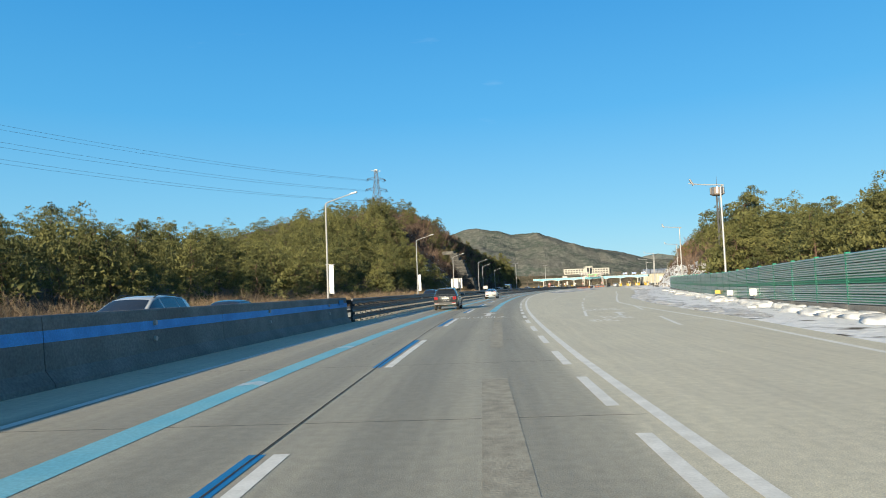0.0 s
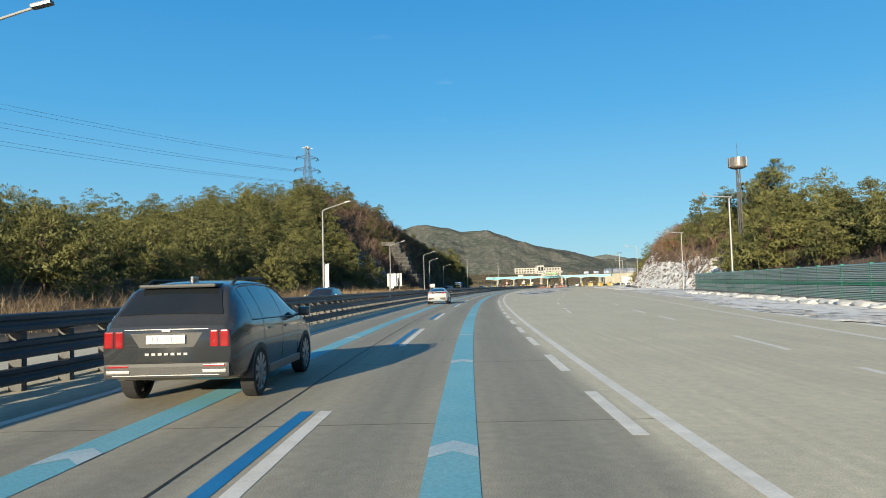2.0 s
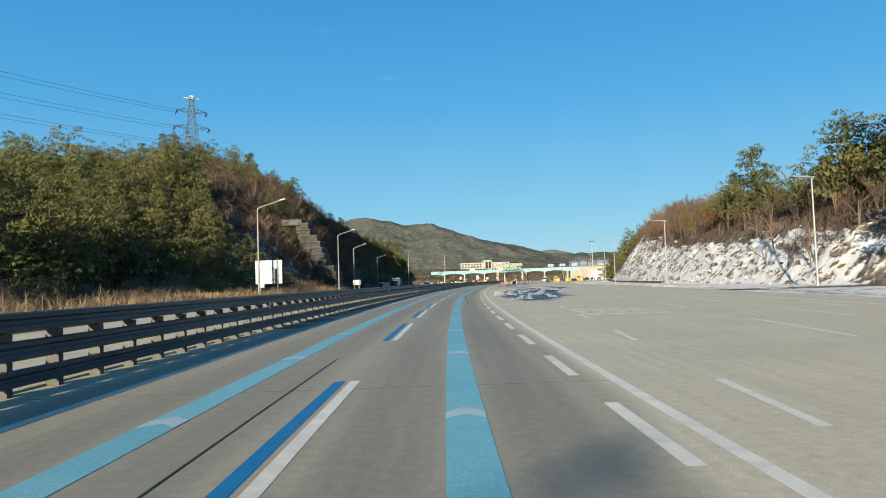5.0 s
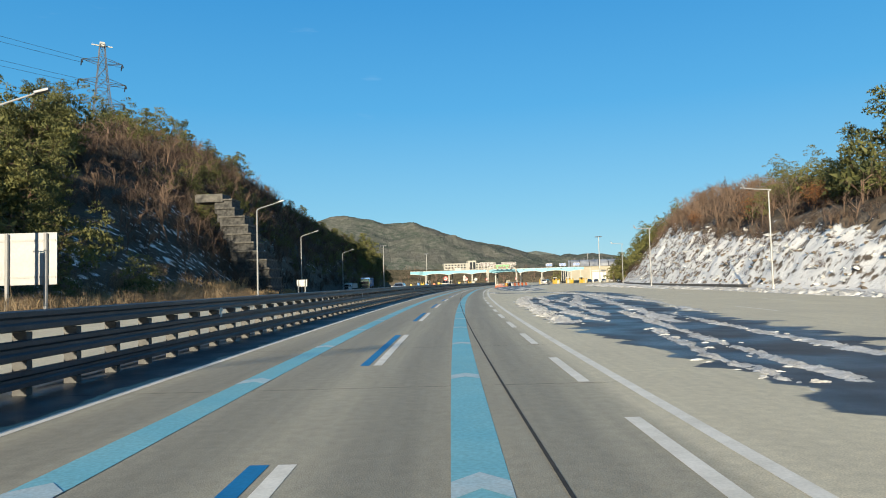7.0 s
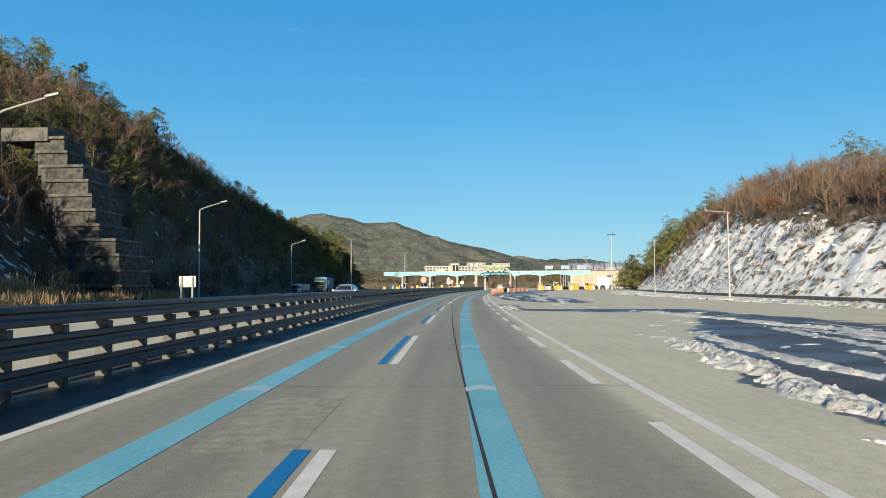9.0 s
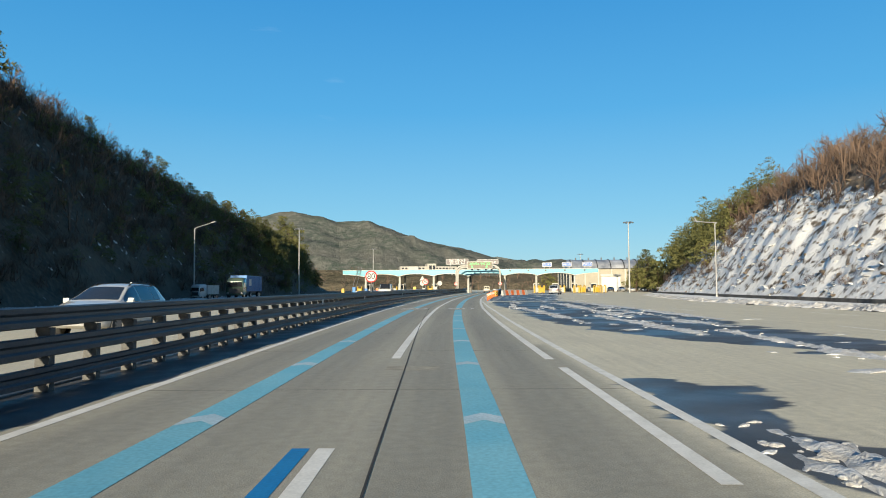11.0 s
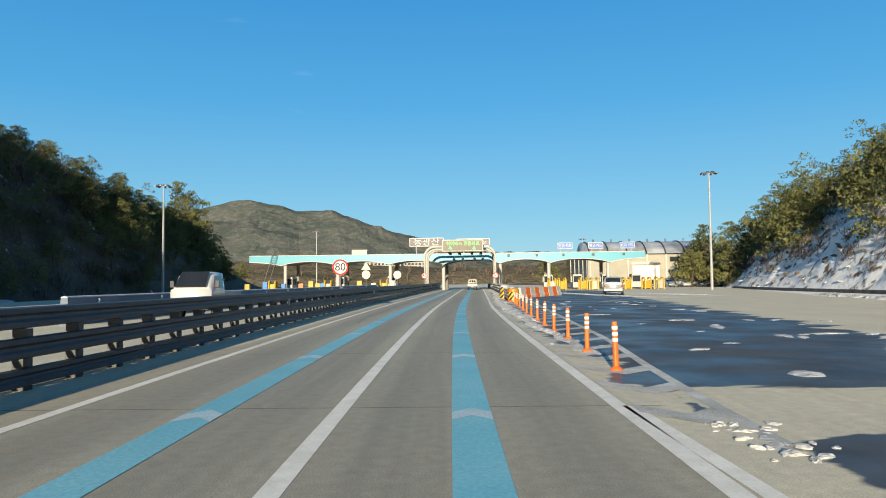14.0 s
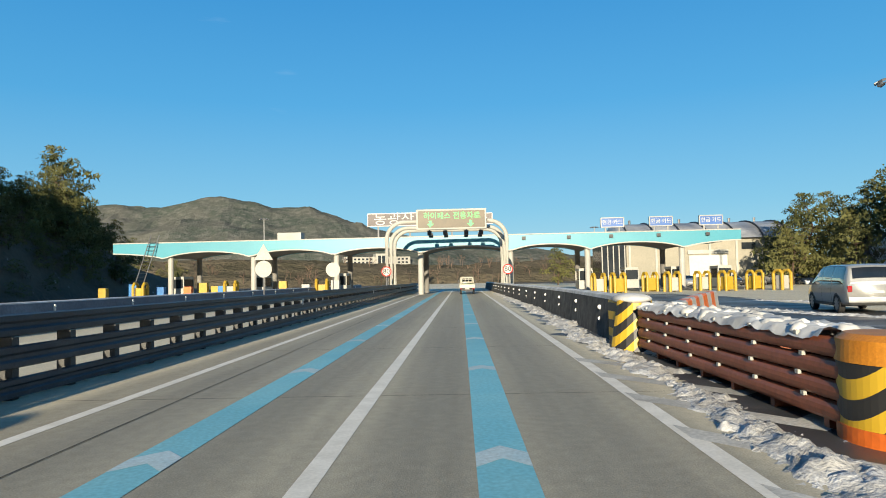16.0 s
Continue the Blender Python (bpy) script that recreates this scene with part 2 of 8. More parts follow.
# ---- terrain ----
LEFT_FOOT = [(-200, -27), (150, -27), (200, -28), (230, -29), (260, -33.5), (330, -42), (390, -46), (440, -54), (500, -70), (560, -90)]
LEFT_TOP = [(-200, 7.5), (60, 7.5), (100, 9), (150, 11), (205, 18), (250, 27.5), (300, 39), (322, 38), (350, 30), (380, 22.5), (415, 14.5), (445, 11), (480, 5), (520, 1), (560, 0)]
LEFT_STEEP = [(-200, 0.25), (130, 0.28), (200, 0.5), (240, 1.0), (270, 1.6), (560, 1.6)]
RIGHT_FOOT = [(-200, 30), (40, 28), (110, 34), (160, 39), (178, 37), (220, 36), (275, 36), (330, 38), (352, 39.5), (376, 40.5), (398, 42.5), (430, 50), (500, 80)]
RIGHT_TOP = [(-200, 4), (110, 5.5), (150, 8), (185, 10), (230, 11.5), (262, 13), (300, 19), (340, 26), (370, 25), (400, 18), (425, 9), (450, 2), (480, 0)]
RIGHT_STEEP = [(-200, 0.3), (155, 0.4), (180, 1.3), (350, 1.5), (400, 1.2), (450, 0.5)]


def hump(x, top, steep):
    return 0.0 if x <= 0 or top <= 0 else top * math.tanh(steep * x / top)


def height(s, d):
    if d < 0:
        x = lerp(LEFT_FOOT, s) - d
        z = hump(x, lerp(LEFT_TOP, s), lerp(LEFT_STEEP, s))
    else:
        x = d - lerp(RIGHT_FOOT, s)
        z = hump(x, lerp(RIGHT_TOP, s), lerp(RIGHT_STEEP, s))
    if x > 0:
        p = at(s, d)
        amp = min(1.0, x / 6) * min(1.0, z / 3)
        z += amp * (1.3 * noise.noise(p * 0.06) + 0.5 * noise.noise(p * 0.21))
        if d > 0 and 170 < s < 420 and x < 14:
            p = at(s, d, 0.9 * z)
            z += min(1.0, x / 2) * (0.7 * noise.noise(p * 0.42) + 0.5 * noise.noise(p * 0.95) + 0.22 * noise.noise(p * 1.9))
        fade = max(0.0, min(1.0, (abs(d) - 130) / 120))
        z *= 1 - fade
    return z - 0.07


def spaced(*runs):
    out = []
    for a, b, st in runs:
        n = max(1, round((b - a) / st))
        out += [a + (b - a) * i / n for i in range(n)]
    return out + [runs[-1][1]]


S_GRID = spaced((-4000, -400, 600), (-400, -60, 34), (-60, 160, 4), (160, 420, 0.9), (420, 560, 5), (560, 900, 40), (900, 4800, 400))
D_GRID = spaced((-4000, -400, 600), (-400, -130, 30), (-130, -60, 3.5), (-60, -24, 1.8), (-24, 28, 4), (28, 56, 0.75), (56, 130, 4), (130, 400, 30), (400, 4000, 600))


def ground_material():
    """Leaf litter and bare earth, with snow lying on flatter ground where the snow field allows it."""
    m = bpy.data.materials.new("hillside earth, litter and snow")
    n, l, p = nodes_of(m)
    geo = n.new("ShaderNodeNewGeometry")
    def tex(sc, det=6):
        t = n.new("ShaderNodeTexNoise")
        t.inputs["Scale"].default_value, t.inputs["Detail"].default_value = sc, det
        l.new(geo.outputs["Position"], t.inputs["Vector"])
        return t.outputs["Fac"]
    def mixc(f, a, b):
        x = n.new("ShaderNodeMix")
        x.data_type = "RGBA"
        for sock, v in ((x.inputs["Factor"], f), (x.inputs["A"], a), (x.inputs["B"], b)):
            if isinstance(v, tuple):
                sock.default_value = (*v, 1)
            else:
                l.new(v, sock)
        return x.outputs["Result"]
    def rng(v, lo, hi):
        r = n.new("ShaderNodeMapRange")
        r.inputs["From Min"].default_value, r.inputs["From Max"].default_value = lo, hi
        l.new(v, r.inputs["Value"])
        return r.outputs["Result"]
    def madd(a, k, b):
        q = n.new("ShaderNodeMath")
        q.operation = "MULTIPLY_ADD"
        l.new(a, q.inputs[0])
        q.inputs[1].default_value = k
        if isinstance(b, float):
            q.inputs[2].default_value = b
        else:
            l.new(b, q.inputs[2])
        return q.outputs[0]
    earth = mixc(rng(tex(0.25), 0.35, 0.65), (0.075, 0.052, 0.03), (0.034, 0.028, 0.018))
    earth = mixc(rng(tex(2.2), 0.45, 0.75), earth, (0.105, 0.078, 0.05))
    rock = mixc(rng(tex(1.1), 0.4, 0.6), (0.22, 0.17, 0.12), (0.08, 0.066, 0.054))
    at_ = n.new("ShaderNodeAttribute")
    at_.attribute_name = "cover"
    sep = n.new("ShaderNodeSeparateColor")
    l.new(at_.outputs["Color"], sep.inputs[0])
    base = mixc(sep.outputs["Green"], earth, rock)
    f = madd(tex(0.9, 9), 1.05, madd(tex(0.2, 4), 0.4, sep.outputs["Red"]))
    snow = mixc(tex(3.0), (0.82, 0.805, 0.78), (0.68, 0.665, 0.64))
    l.new(mixc(rng(f, 1.08, 1.2), base, snow), p.inputs["Base Color"])
    p.inputs["Roughness"].default_value = 0.9
    b1 = n.new("ShaderNodeBump")
    b1.inputs["Strength"].default_value, b1.inputs["Distance"].default_value = 0.7, 0.16
    l.new(tex(2.6, 9), b1.inputs["Height"])
    l.new(b1.outputs["Normal"], p.inputs["Normal"])
    return m


SNOW_BAND = [(165, 4.5), (250, 6.0), (300, 8.5), (340, 12.5), (380, 12), (430, 8)]


def cover(s, d):
    """How much snow lies (0 to 1) and how rocky the ground is."""
    snow = 0.12
    rock = 0.0
    if d > 0:
        x = d - lerp(RIGHT_FOOT, s)
        if 165 < s < 425:
            k = min(1, (s - 165) / 10) * min(1, (425 - s) / 10)
            snow, rock = (0.62 if x < 0 else 0.5 if x < lerp(SNOW_BAND, s) else 0.2 if x < lerp(SNOW_BAND, s) + 3 else 0.12), (0.8 if -2 < x < lerp(SNOW_BAND, s) + 3 else 0.0)
            snow = 0.12 + (snow - 0.12) * k
        elif s <= 165:
            snow = 0.53 if d < lerp(RIGHT_FOOT, s) - 2 else 0.12
    else:
        x = lerp(LEFT_FOOT, s) - d
        snow = 0.285 if (170 < s < 250 and 0 < x < 16) else 0.19 if (240 < s < 400 and 2 < x < 26) else 0.2 if x < 0 and s > 240 else 0.1
    return snow, rock


def build_terrain():
    vs, fs, col = [], [], []
    nd = len(D_GRID)
    for s in S_GRID:
        for d in D_GRID:
            vs.append(at(s, d, height(s, d)))
            a, b = cover(s, d)
            col += [a, b, 0, 1]
    for i in range(len(S_GRID) - 1):
        for j in range(nd - 1):
            a = i * nd + j
            fs.append((a, a + 1, a + nd + 1, a + nd))
    ob = raw("ground", vs, fs, ground_material(), smooth=True)
    c = ob.data.color_attributes.new("cover", "FLOAT_COLOR", "POINT")
    c.data.foreach_set("color", col)
    return tagged(ob, "brown wooded hillside ground with patches of snow", "ground", kind="structure")


build_terrain()

# ---- road ----
RIGHT_EDGE = [(-200, 6), (10, 8), (28, 9.9), (50, 11.2), (75, 13.3), (103, 17.6), (140, 21.5), (186, 23.9), (220, 25.6), (268, 23.5), (295, 22.5), (320, 25), (350, 30), (400, 42), (470, 46), (520, 14), (900, 10)]
LEFT_EDGE = [(-200, -15), (110, -16), (180, -20), (230, -21.5), (265, -27), (330, -38), (390, -44), (470, -46), (520, -20), (900, -18)]


def road_material():
    """Worn concrete slabs, darker in the wheel tracks; wet asphalt where the plaza was resurfaced."""
    m = bpy.data.materials.new("worn road concrete and wet asphalt")
    n, l, p = nodes_of(m)
    geo = n.new("ShaderNodeNewGeometry")
    uv = n.new("ShaderNodeUVMap")
    uv.uv_map = "plan"
    at_ = n.new("ShaderNodeAttribute")
    at_.attribute_name = "wet"
    sep = n.new("ShaderNodeSeparateColor")
    l.new(at_.outputs["Color"], sep.inputs[0])
    def tex(sc, det=6, src=None):
        t = n.new("ShaderNodeTexNoise")
        t.inputs["Scale"].default_value, t.inputs["Detail"].default_value = sc, det
        l.new(src or geo.outputs["Position"], t.inputs["Vector"])
        return t.outputs["Fac"]
    stretch = n.new("ShaderNodeMapping")
    stretch.inputs["Scale"].default_value = (0.9, 0.045, 1)
    l.new(uv.outputs[0], stretch.inputs[0])
    def mixc(f, a, b, kind="MIX"):
        x = n.new("ShaderNodeMix")
        x.data_type, x.blend_type = "RGBA", kind
        for sock, v in ((x.inputs["Factor"], f), (x.inputs["A"], a), (x.inputs["B"], b)):
            if isinstance(v, tuple):
                sock.default_value = (*v, 1)
            elif isinstance(v, float):
                sock.default_value = v
            else:
                l.new(v, sock)
        return x.outputs["Result"]
    def rng(v, lo, hi, a=0.0, b=1.0):
        r = n.new("ShaderNodeMapRange")
        r.inputs["From Min"].default_value, r.inputs["From Max"].default_value = lo, hi
        r.inputs["To Min"].default_value, r.inputs["To Max"].default_value = a, b
        l.new(v, r.inputs["Value"])
        return r.outputs["Result"]
    def math2(op, a, b):
        q = n.new("ShaderNodeMath")
        q.operation = op
        for i, v in enumerate((a, b)):
            if isinstance(v, float):
                q.inputs[i].default_value = v
            else:
                l.new(v, q.inputs[i])
        return q.outputs[0]
    col = mixc(rng(tex(0.35, 5), 0.3, 0.7), CONC_A, CONC_B)
    col = mixc(math2("MULTIPLY", rng(tex(1.0, 6, stretch.outputs[0]), 0.35, 0.7), rng(sep.outputs["Green"], 0.0, 1.0, 0.07, 0.7)), col, CONC_D)
    col = mixc(math2("MULTIPLY", sep.outputs["Green"], 0.8), col, CONC_D)
    col = mixc(1.0, col, mixc(rng(tex(60, 3), 0.25, 0.75), (0.74, 0.74, 0.74), (1.26, 1.26, 1.26)), "MULTIPLY")
    col = mixc(1.0, col, mixc(rng(tex(7, 6), 0.3, 0.7), (0.9, 0.9, 0.9), (1.1, 1.1, 1.1)), "MULTIPLY")
    fine_ = n.new("ShaderNodeMapping")
    fine_.inputs["Scale"].default_value = (6.0, 0.16, 1)
    l.new(uv.outputs[0], fine_.inputs[0])
    col = mixc(1.0, col, mixc(rng(tex(1.0, 5, fine_.outputs[0]), 0.35, 0.7), (1.05, 1.05, 1.05), (0.93, 0.93, 0.93)), "MULTIPLY")
    finger = n.new("ShaderNodeMapping")
    finger.inputs["Scale"].default_value = (0.30, 0.75, 1)
    l.new(uv.outputs[0], finger.inputs[0])
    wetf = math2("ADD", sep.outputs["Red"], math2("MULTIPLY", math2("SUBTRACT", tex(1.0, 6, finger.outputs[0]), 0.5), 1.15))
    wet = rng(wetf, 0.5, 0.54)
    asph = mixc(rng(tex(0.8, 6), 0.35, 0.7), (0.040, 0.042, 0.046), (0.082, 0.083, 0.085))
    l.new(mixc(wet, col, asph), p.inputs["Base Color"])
    l.new(rng(math2("MULTIPLY", wet, rng(tex(0.45, 6), 0.35, 0.6)), 0.0, 1.0, 0.72, 0.36), p.inputs["Roughness"])
    b1 = n.new("ShaderNodeBump")
    b1.inputs["Strength"].default_value, b1.inputs["Distance"].default_value = 0.35, 0.01
    l.new(tex(70, 3), b1.inputs["Height"])
    l.new(b1.outputs["Normal"], p.inputs["Normal"])
    return m


CONC_A, CONC_B, CONC_D = (0.61, 0.545, 0.39), (0.54, 0.48, 0.35), (0.225, 0.206, 0.158)
WET_NEAR = [(153, 4.4), (160, 4.5), (164, 3.9), (168, 3.8), (176, 3.7), (186, 3.9), (191, 3.9), (200, 4.6), (206, 5.6), (214, 8.5), (226, 13), (229, 5.0), (231, 2.9), (243, 2.7), (244, 6.0), (248, 8.4), (251, 6.2), (257, 4.8), (264, 3.9), (279, 3.8), (283, 3.3), (289, 2.9), (296, 3.1), (300, 3.0), (304, 2.7), (345, 2.7), (400, 3.4)]
WET_FAR = [(153, 6.5), (163, 9.6), (175, 10.2), (188, 11.5), (202, 14.5), (216, 15.6), (232, 14.0), (233, 4.6), (243, 3.9), (246, 5.0), (248, 11.5), (256, 11.2), (269, 12.3), (302, 10.8), (311, 11.0), (320, 12.2), (345, 14.2), (400, 20)]


def wetness(s, d):
    """How wet the road is: one half at the rim, rising inwards over a metre or so."""
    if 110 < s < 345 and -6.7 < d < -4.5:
        # dark asphalt strip between the median rail and the edge line
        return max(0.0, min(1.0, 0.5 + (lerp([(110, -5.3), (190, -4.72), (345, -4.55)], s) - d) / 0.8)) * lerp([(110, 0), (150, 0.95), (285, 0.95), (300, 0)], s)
    if s < 150 or s > 400 or d < 2:
        return 0.0
    inside = min(d - lerp(WET_NEAR, s), 0.6 * (lerp(WET_FAR, s) - d), (s - 153) * 0.5)
    if d > 3.2 and 300.2 < s < 303.6:
        inside = min(inside, abs(s - 301.9) - 1.4)
    return max(0.0, min(1.0, 0.5 + inside / 2.4)) * lerp([(380, 1), (400, 0)], s)


def build_road():
    ss = spaced((-200, -20, 20), (-20, 150, 3), (150, 400, 1.0), (400, 560, 8), (560, 1400, 60))
    cols = 96
    vs, fs, col, uvs = [], [], [], []
    for s in ss:
        lo, hi, o = lerp(LEFT_EDGE, s), lerp(RIGHT_EDGE, s), lerp(DRIFT, s)
        ds = [lo + (-6.5 - lo) * i / 8 for i in range(8)] + [-6.5 + 13 * i / 40 for i in range(40)] + [6.5 + max(0.6, hi - 6.5) * i / 47 for i in range(48)]
        for d in ds:
            vs.append(at(s, d, 0.0))
            q = d - o
            track = max(math.exp(-((q - c) / 0.33) ** 2) for c in (-4.1, -2.6, -0.75, 0.85))
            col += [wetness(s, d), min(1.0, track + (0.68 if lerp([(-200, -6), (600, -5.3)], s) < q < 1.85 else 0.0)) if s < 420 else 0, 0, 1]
            uvs.append((d, s))
    for i in range(len(ss) - 1):
        for j in range(cols - 1):
            a = i * cols + j
            fs.append((a, a + 1, a + cols + 1, a + cols))
    ob = raw("road", vs, fs, road_material())
    c = ob.data.color_attributes.new("wet", "FLOAT_COLOR", "POINT")
    c.data.foreach_set("color", col)
    uv = ob.data.uv_layers.new(name="plan")
    flat = []
    for lp in ob.data.loops:
        flat += uvs[lp.vertex_index]
    uv.data.foreach_set("uv", flat)
    tagged(ob, "worn tan concrete motorway widening into a toll plaza", "road", kind="structure")


build_road()

# ---- road markings ----
def mark(name, s0, s1, d, width, mat, z=0.004, where=lane, step=2.0):
    f = d if callable(d) else (lambda s: d)
    n = max(1, math.ceil((s1 - s0) / step))
    vs, fs = [], []
    for i in range(n + 1):
        s = s0 + (s1 - s0) * i / n
        vs += [where(s, f(s) - width / 2, z), where(s, f(s) + width / 2, z)]
    for i in range(n):
        fs.append((2 * i, 2 * i + 1, 2 * i + 3, 2 * i + 2))
    return raw(name, vs, fs, mat)


def line(name, label, group, *a, **k):
    return tagged(mark(name, *a, **k), label, "road marking", group, "structure")


EDGE_L = [(-60, -5.85), (14, -5.68), (60, -5.38), (110, -5.2), (190, -4.95), (280, -5.0), (345, -4.9), (600, -4.9)]
GUIDE_L = [(-60, -3.65), (14, -3.68), (60, -3.5), (105, -3.38), (190, -3.35), (270, -3.2), (345, -3.08), (600, -3.08)]
GUIDE_C = [(44, 0.02), (110, 0.05), (200, -0.05), (350, -0.1), (600, -0.1)]
left_guide = lambda s: lerp(GUIDE_L, s)
mid_guide = lambda s: lerp(GUIDE_C, s)
line("edge_line", "white painted edge line beside the median", "", -60, 560, lambda s: lerp(EDGE_L, s), 0.17, M["white"])
for f, a, b in ((left_guide, -60, 276.9), (left_guide, 280.7, 430), (mid_guide, 44.2, 276.9), (mid_guide, 280.7, 430)):
    line("guide_line", "light blue painted lane guide line", "guide lines", a, b, f, 0.45, M["guide"], 0.005)
# dashes between the two lanes, white with a deep blue strip
ENDS = [6.5, 21.0, 35.8, 50.9, 67.4, 81.5, 101.3, 116.8, 131.4, 142.7, 153.9, 168.0, 182.3, 196.1, 210.2, 224.2, 238.4]
for e in ENDS:
    line("lane_dash", "white painted lane dash", "lane dashes", e - 7.3, e, -1.6, 0.16, M["white"])
    line("blue_dash", "deep blue strip beside a lane dash", "blue dashes", e - 7.3, e, -1.84, 0.17, M["deep"])
line("lane_line", "solid white lane line", "", 246.3, 430, lambda s: lerp([(246, -1.55), (280, -1.62), (345, -1.6)], s), 0.19, M["white"])
# short dashes and the solid line on the right of the lane
R_ENDS = [-3.0, 2.0, 7.0, 11.4, 16.0, 21.2, 26.3, 31.6, 36.6, 41.7, 46.8, 52.0, 57.1, 62.2, 66.9, 71.8, 76.6, 81.4, 86.4, 91.7, 95.9, 100.2, 104.6, 109.2, 114.3, 119.4, 124.6, 129.7, 134.8, 140.0, 145.1, 150.3, 155.5, 161.3, 167.4, 173.2, 179.0, 184.8, 191.0, 197.3, 203.4, 209.5, 215.6, 221.7, 227.8, 233.9]
for e in R_ENDS:
    line("guide_dash", "short white guide dash", "guide dashes", e - (2.8 if e < 130 else 3.2), e, lambda q: lerp([(-10, 1.9), (20, 1.93), (60, 1.83), (100, 1.8), (160, 1.72), (190, 1.76), (240, 1.68)], q), 0.17, M["white"])
line("guide_dash", "short white guide dash", "guide dashes", 237.2, 244.6, 1.68, 0.17, M["white"])
line("inner_line", "solid white line beside the lane", "", 246, 420, lambda s: lerp([(246, 1.66), (300, 1.68), (330, 1.62), (345, 1.72), (420, 2.1)], s), 0.19, M["white"])
line("outer_line", "solid white line along the plaza", "", -60, 302, lambda s: lerp([(-60, 2.3), (10, 2.32), (60, 2.28), (190, 2.27), (275, 2.25), (296, 1.98), (302, 1.8)], s), 0.17, M["white"])
# lane dashes fanning out over the plaza
FANS = [
    ([(15, 5.5), (24, 6.62), (31, 7.5), (36, 8.1)], [(24.2, 30.7)]),
    ([(39, 8.35), (46.5, 9.2)], [(39.1, 46.3)]),
    ([(30, 4.2), (33.2, 4.58), (40, 5.25), (48, 6.0), (60, 7.1), (70, 8.1), (80, 8.82), (95, 10.3), (120, 12.3), (180, 17.0)], [(33.2, 40.3), (44.4, 48), (50.6, 53.9), (57, 61), (68.9, 72.7), (76.1, 80.2), (88, 92), (101, 105), (114, 119), (128, 133), (142, 147), (157, 162)]),
    ([(70, 4.55), (78, 5.2), (86, 5.8), (97, 6.5), (110, 7.75), (125, 9.4), (140, 10.8), (180, 13.5), (330, 15)], [(78.2, 82), (83.5, 85.5), (93.2, 98.6), (107.3, 111.6), (121.3, 128.3), (137, 143), (152, 158), (176, 181), (193, 198), (212, 217), (232, 237), (252, 257), (272, 277)]),
    ([(105, 3.0), (116, 3.8), (130, 5.0), (150, 6.2), (180, 7.2)], [(112.7, 115.8), (122, 125), (131, 134), (140, 143)]),
    ([(100, 13.5), (140, 16.5), (200, 19.5), (330, 20)], [(118, 123), (133, 138), (150, 155), (168, 173), (186, 191), (205, 210), (225, 230), (245, 250), (265, 270), (285, 290), (305, 310)]),
]
for table, spans in FANS:
    for a, b in spans:
        line("plaza_dash", "white lane dash on the toll plaza", "plaza dashes", a, b, lambda q, t=table: lerp(t, q), 0.15, M["white"], where=at)
line("shoulder_line", "white edge line along the snowy verge", "", -40, 150, lambda s: lerp([(-40, 5.6), (13, 7.55), (25, 8.7), (46, 9.2), (57, 9.7), (75, 11.9), (98, 14.6), (136, 17.6), (150, 18.6)], s), 0.18, M["white"], where=at)
# chevrons of the guide lines
M["worn_white"] = surf("worn road white", (0.85, 0.81, 0.71), (0.55, 0.51, 0.43), 2.0, 0.75, 0, 0.1, 20, 0.2)
M["pale"] = surf("worn pale paint", (0.58, 0.70, 0.74), (0.46, 0.63, 0.70), 3, 0.7, 0, 0.1, 30, 0.25)


def chevron(f, s):
    c = f(s)
    vs = []
    for a, h in ((-0.225, -0.25), (0, 0.0), (0.225, -0.25)):
        vs += [lane(s + h, c + a, 0.009), lane(s + h + 0.42, c + a, 0.009)]
    return tagged(raw("chevron", vs, [(0, 2, 3, 1), (2, 4, 5, 3)], M["pale"]), "pale chevron painted on a blue guide line", "road marking", "chevrons", "structure")


CHEVRONS = [(-6, 4.4), (0, 48.8), (7, 100.9), (15, 153.2), (18, 170.7), (21, 187.0), (23, 199.8), (29, 239.8), (33, 261.9), (40, 301.6), (42, 313.2), (44, 324.4), (62, 424.0)]
for k in range(-6, 63):
    s = lerp(CHEVRONS, k) - 0.1
    if not 275 < s < 283:
        chevron(left_guide, s)
        if s > 46:
            chevron(mid_guide, s)


def flat_marks(name, label, rects, mat=None, where=lane, z=0.0055, kind="structure"):
    """Bars painted on the road: (s0, s1, d0, d1)."""
    vs, fs = [], []
    for a, b, c, e in rects:
        k = len(vs)
        vs += [where(a, c, z), where(a, e, z), where(b, e, z), where(b, c, z)]
        fs.append((k, k + 1, k + 2, k + 3))
    return tagged(raw(name, vs, fs, mat or M["white"]), label, "road marking", kind=kind)


# arrow and the bars of painted wording
arrow = raw("arrow", [lane(*q, 0.0055) for q in ((37.8, -0.28), (37.8, 0.08), (41.2, 0.02), (41.2, 0.36), (42.9, -0.1), (41.2, -0.56), (41.2, -0.2))], [(0, 1, 2, 6), (5, 6, 2, 3, 4)], M["white"])
tagged(arrow, "white straight-ahead arrow painted on the lane", "road marking", kind="structure")
wr = random.Random(5)


